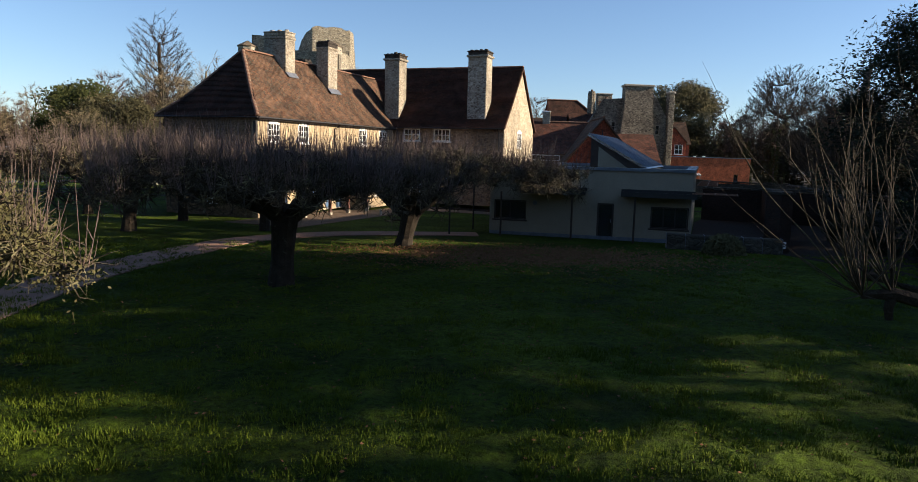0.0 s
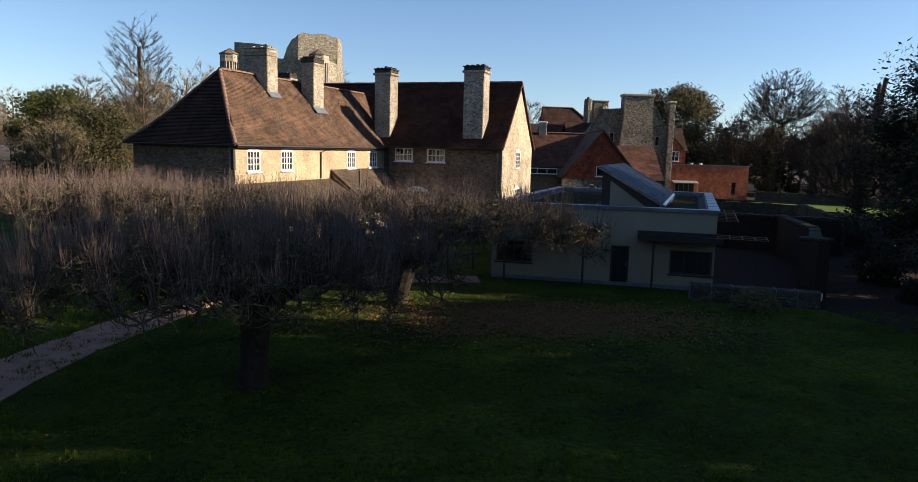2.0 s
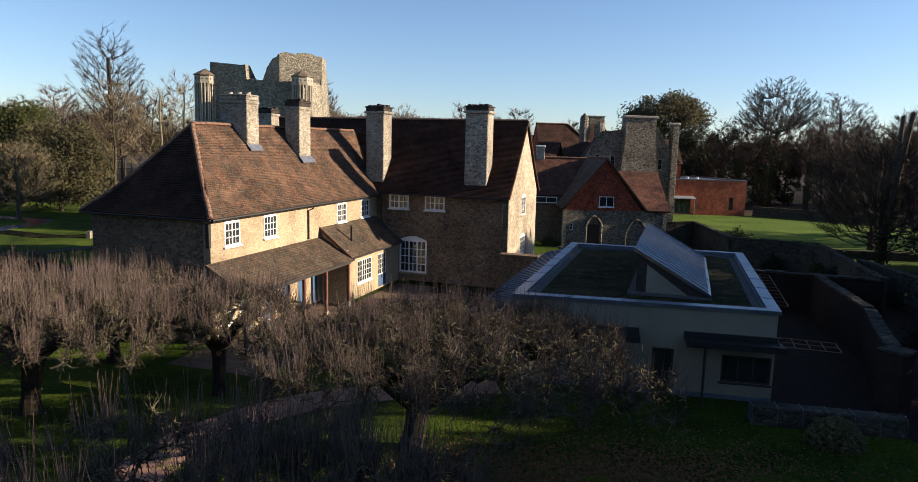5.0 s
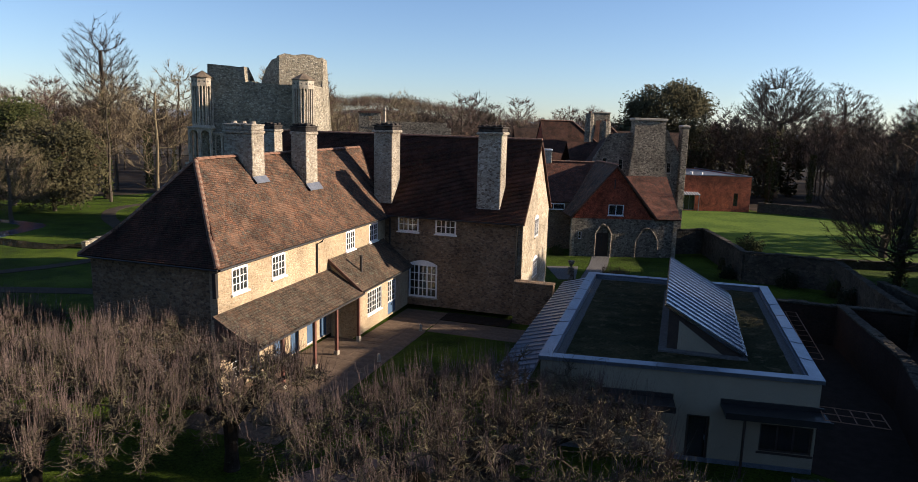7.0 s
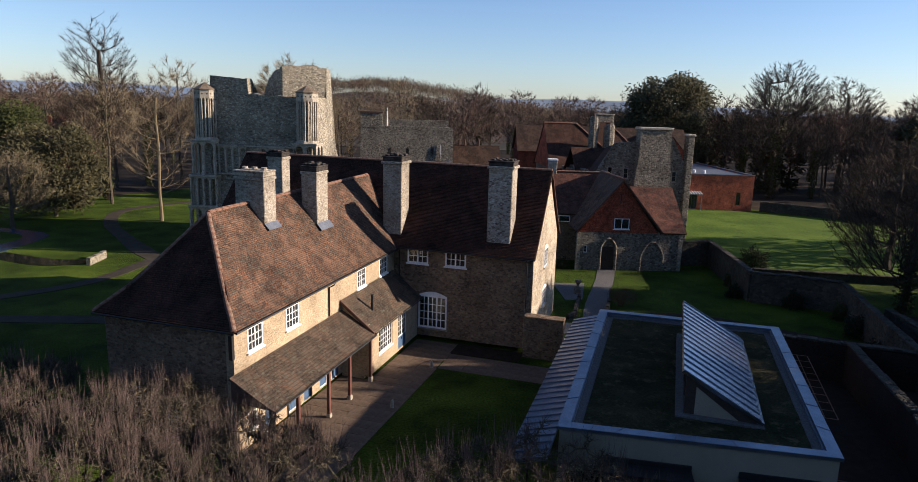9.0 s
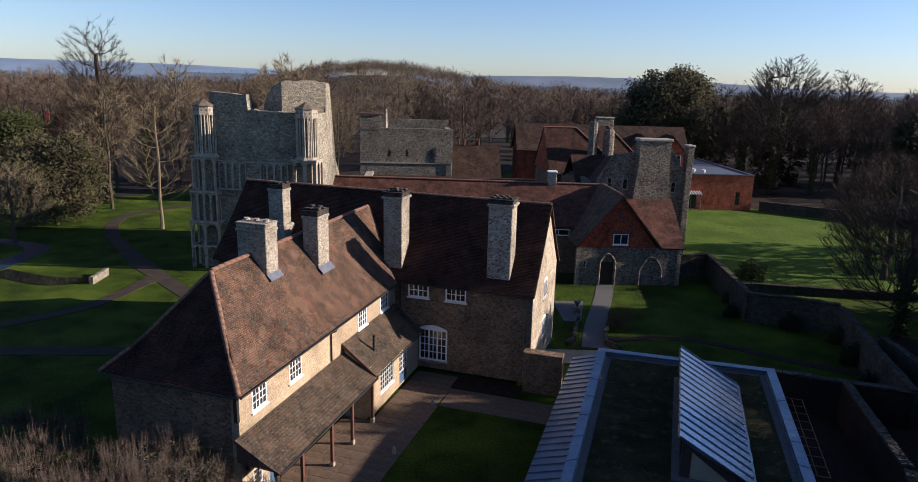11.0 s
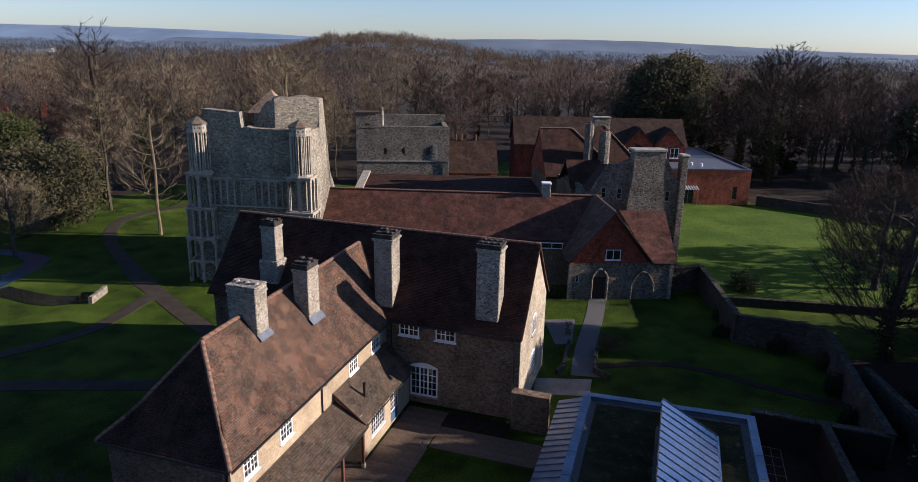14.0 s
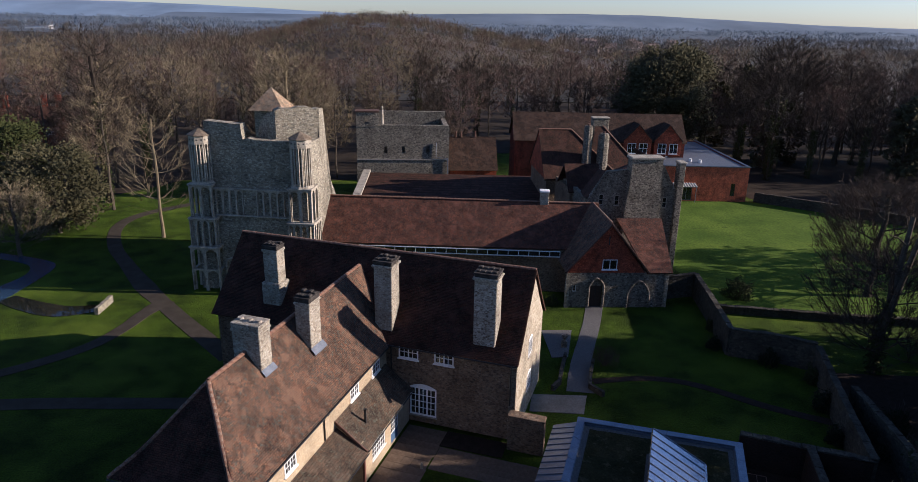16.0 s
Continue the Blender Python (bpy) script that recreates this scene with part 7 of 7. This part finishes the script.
def hill(name, label, y, depth, x0, x1, top, mat, step=40):
    """A long rounded ridge of land."""
    bm = bmesh.new()
    n = int((x1 - x0) / step)
    prof = [(0, 0.0), (0.25, 0.45), (0.5, 0.85), (0.75, 1.0), (1.0, 1.0)]
    rows_ = []
    for i in range(n + 1):
        x = x0 + (x1 - x0) * i / n
        h = top(x) * (1 + 0.05 * noise.noise((x * 0.004, y, 0)) + 0.03 * noise.noise((x * 0.02, y, 4)))
        rows_.append([bm.verts.new((x, y + depth * a, -1 + (h + 1) * b)) for a, b in prof] + [bm.verts.new((x, y + depth, -1))])
    for a, b in zip(rows_, rows_[1:]):
        for k in range(len(a) - 1):
            bm.faces.new((a[k], b[k], b[k + 1], a[k + 1]))
    return tagged(part(name, bm, mat), label, "hill", kind="structure")


hill("backdrop_wood_hill", "wooded hill rising beyond the abbey woods", 330, 160, -330, 330, lambda x: 3 + 21 * math.exp(-((x + 20) / (68 if x < -20 else 95)) ** 2), FARWOOD, 12)
hill("backdrop_downs", "chalk downs on the horizon, tinted pale blue for haze", 3300, 600, -4200, 300, lambda x: 30 + 40 / (1 + math.exp((x + 550) / 260)), HAZE2)
hill("backdrop_ridge", "ridge on the horizon, tinted blue-grey for haze", 2700, 500, -900, 4200, lambda x: 26 + 32 * math.exp(-((x - 900) / 900) ** 2), HAZE1)
FIELD = mottled("hazy_brown_country", (0.04, 0.038, 0.032), (0.06, 0.056, 0.046), 0.006, 1.0, 0, 0.2, 0.0, ((0.07, 0.085, 0.045), 0.004, 0.62))
# Farmland colour carries the blue-grey of haze.
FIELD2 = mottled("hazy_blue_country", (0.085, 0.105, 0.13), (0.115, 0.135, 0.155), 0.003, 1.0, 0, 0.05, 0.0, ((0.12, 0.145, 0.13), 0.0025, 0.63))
for nm, lb, mt, ya, yb, zz in (("backdrop_near_country", "brown wooded country beyond the abbey", FIELD, 280, 1000, 0.3), ("backdrop_far_country", "farmland towards the horizon, tinted blue-grey for haze", FIELD2, 1000, 4400, 0.6)):
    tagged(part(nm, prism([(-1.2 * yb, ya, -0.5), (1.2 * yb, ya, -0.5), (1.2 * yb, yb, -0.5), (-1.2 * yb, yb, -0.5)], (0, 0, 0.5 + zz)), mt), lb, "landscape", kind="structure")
far_rng = random.Random(9)
FARWALL = mottled("far_house_wall", (0.3, 0.25, 0.22), (0.4, 0.34, 0.3), 0.1, 0.9, 0, 2, 0.0)
FARROOF = mottled("far_house_roof", (0.16, 0.12, 0.11), (0.24, 0.18, 0.16), 0.1, 0.9, 0, 2, 0.0)
FARCAR = far_crowns("pale_car_paint", [(0.7, 0.7, 0.72), (0.15, 0.17, 0.2), (0.6, 0.62, 0.65), (0.3, 0.32, 0.36)], 0.25)
WOODHILL = lambda x, y: (3 + 21 * math.exp(-((x + 20) / (68 if x < -20 else 95)) ** 2)) * float(np.interp((y - 330) / 160, (0, 0.25, 0.5, 0.75, 1), (0, 0.45, 0.85, 1, 1)))


def far_crown(into, x, y, base, h, w, count, size):
    """A distant leafless crown: a domed shell of fine twigs that point outwards and up, over a darker heart."""
    for k in range(count):
        d = Vector((far_rng.gauss(0, 1), far_rng.gauss(0, 1), far_rng.gauss(0.35, 0.8))).normalized()
        u = far_rng.uniform(0.35, 1.0)
        c = Vector((x + d.x * w * u, y + d.y * w * u, base + h * 0.55 + d.z * h * 0.42 * u))
        if c.z < base + 0.5:
            continue
        up = (d + Vector((far_rng.gauss(0, 0.4), far_rng.gauss(0, 0.4), 0.7))).normalized() * size * far_rng.uniform(2.5, 6.0)
        side = Vector((far_rng.uniform(0.4, 1.0), far_rng.uniform(-0.6, 0.6), far_rng.gauss(0, 0.2))) * size * 0.5
        n = len(into.v)
        into.v += [c - side, c + side, c + up]
        into.f.append((n, n + 1, n + 2))


# Three depths of woods; the two farther ones have haze in their colour.
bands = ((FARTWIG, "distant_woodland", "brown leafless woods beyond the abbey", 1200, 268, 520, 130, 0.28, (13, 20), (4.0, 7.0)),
         (FARTWIG2, "hazy_woodland", "leafless woods, tinted grey-brown to fade with distance", 2300, 500, 1100, 60, 0.6, (10, 17), (6.0, 11.0)),
         (FARTWIG3, "haze_tinted_woodland", "tree lines towards the horizon, tinted blue-grey for haze", 2600, 1050, 3000, 26, 1.3, (9, 16), (9.0, 24.0)))
for mat, name, label, number, ya, yb, count_, size, tall, broad in bands:
    tops = Sticks()
    for i in range(number):
        y = ya + (yb - ya) * far_rng.random() ** 1.25
        x = far_rng.uniform(-0.82, 0.9) * (y + 20)
        if y > 560 and noise.noise((x * 0.0035, y * 0.006, 2)) < (-0.12 if y < 1100 else 0.0):
            continue
        base = WOODHILL(x, y) - 1.5 if 330 < y < 500 else 0
        far_crown(tops, x, y, base, far_rng.uniform(*tall) * (0.75 if base > 6 else 1), far_rng.uniform(*broad), count_, size)
    tagged(tops.done(name, mat), label, "woodland", kind="stuff")
tops = Sticks()
for i in range(640):
    x, y = far_rng.gauss(-20, 75), far_rng.uniform(330, 500)
    far_crown(tops, x, y, WOODHILL(x, y) - 1, far_rng.uniform(7, 12), far_rng.uniform(4, 7), 120, 0.3)
tagged(tops.done("hilltop_woodland", FARTWIG), "brown leafless trees over the round hill", "woodland", kind="stuff")
town = random.Random(4)
for i in range(16):
    x, y = town.uniform(150, 330), town.uniform(640, 860)
    hs = thing("far_house", pose(x, y, 0, 0, 0, town.uniform(-40, 40)), "small far house roof among the trees", "house", "far houses")
    w, d = town.uniform(9, 16), town.uniform(7, 9)
    part("wall", box(0, w, 0, d, 0, 7), FARWALL, hs)
    part("roof", prism([(-0.4, -0.4, 7), (-0.4, d + 0.4, 7), (-0.4, d / 2, 11)], (w + 0.8, 0, 0)), FARROOF, hs)
parked = Sticks()
for i in range(130):
    x, y = 118 + 5.0 * (i % 13) + town.uniform(-0.5, 0.5), 700 + 11 * (i // 13)
    box_ = [(x + dx, y + dy, z) for z, k in ((0.6, 1.0), (1.35, 1.0), (2.2, 0.6)) for dx, dy in ((-1.1 * k, -2.4 * k), (1.1 * k, -2.4 * k), (1.1 * k, 2.4 * k), (-1.1 * k, 2.4 * k))]
    n = len(parked.v)
    parked.v += box_
    for r in (0, 4):
        parked.f += [(n + r + k, n + r + (k + 1) % 4, n + r + 4 + (k + 1) % 4, n + r + 4 + k) for k in range(4)]
    parked.f.append((n + 8, n + 9, n + 10, n + 11))
tagged(parked.done("far_car_park", FARCAR), "rows of pale parked cars far beyond the woods", "cars", kind="stuff")
far_shed = thing("far_barn", pose(-560, 1150, 0), "long white barn far across the fields", "building")
part("wall", box(0, 34, 0, 14, 0, 6), WHITE, far_shed)
part("roof", prism([(-1, -1, 6), (-1, 15, 6), (-1, 7, 9)], (36, 0, 0)), LEAD, far_shed)

# ---- lawn detail ----
blades = Sticks()
grng = random.Random(3)
for i in range(30000):
    cy = 6.0 + 28 * grng.random() ** 2.1
    cx = grng.uniform(-0.78, 0.78) * (cy + 1)
    rich = noise.noise((cx * 1.1, cy * 1.1, 5)) + 0.5 * noise.noise((cx * 3.0, cy * 3.0, 2))
    if rich < -0.2:
        continue
    tall = 0.05 + 0.07 * max(0.0, 0.6 + rich) * grng.uniform(0.6, 1.3)
    for k in range(12):
        a, d = grng.uniform(0, 6.28), abs(grng.gauss(0, 0.09))
        p = Vector((cx + d * math.cos(a), cy + d * math.sin(a), 0.02))
        b = grng.uniform(0, 6.28)
        wv = Vector((math.cos(b), math.sin(b), 0)) * grng.uniform(0.007, 0.017)
        bend = Vector((math.cos(a), math.sin(a), 0)) * grng.uniform(0.0, 0.07)
        n = len(blades.v)
        blades.v += [p - wv, p + wv, p + bend + Vector((0, 0, tall * grng.uniform(0.6, 1.2)))]
        blades.f.append((n, n + 1, n + 2))
tagged(blades.done("grass", BLADE := mottled("grass_blades", (0.05, 0.08, 0.006), (0.115, 0.15, 0.014), 0.5, 0.9)), "tufted grass blades of the front lawn", "grass", kind="stuff")
litter = Sticks()
for i in range(15000):
    if i < 12500:
        x, y = grng.gauss(3.2, 3.8), grng.gauss(31.0, 1.6)
    else:
        x, y = grng.uniform(-9, 11), grng.uniform(6, 34)
    litter.leaf((x, y, 0.06 + grng.random() * 0.04), grng.uniform(0.035, 0.075) if i < 12500 else grng.uniform(0.02, 0.04), 0.7)
tagged(litter.done("fallen_leaves", DEADLEAF), "brown fallen leaves scattered under the fruit trees", "leaves", kind="stuff")
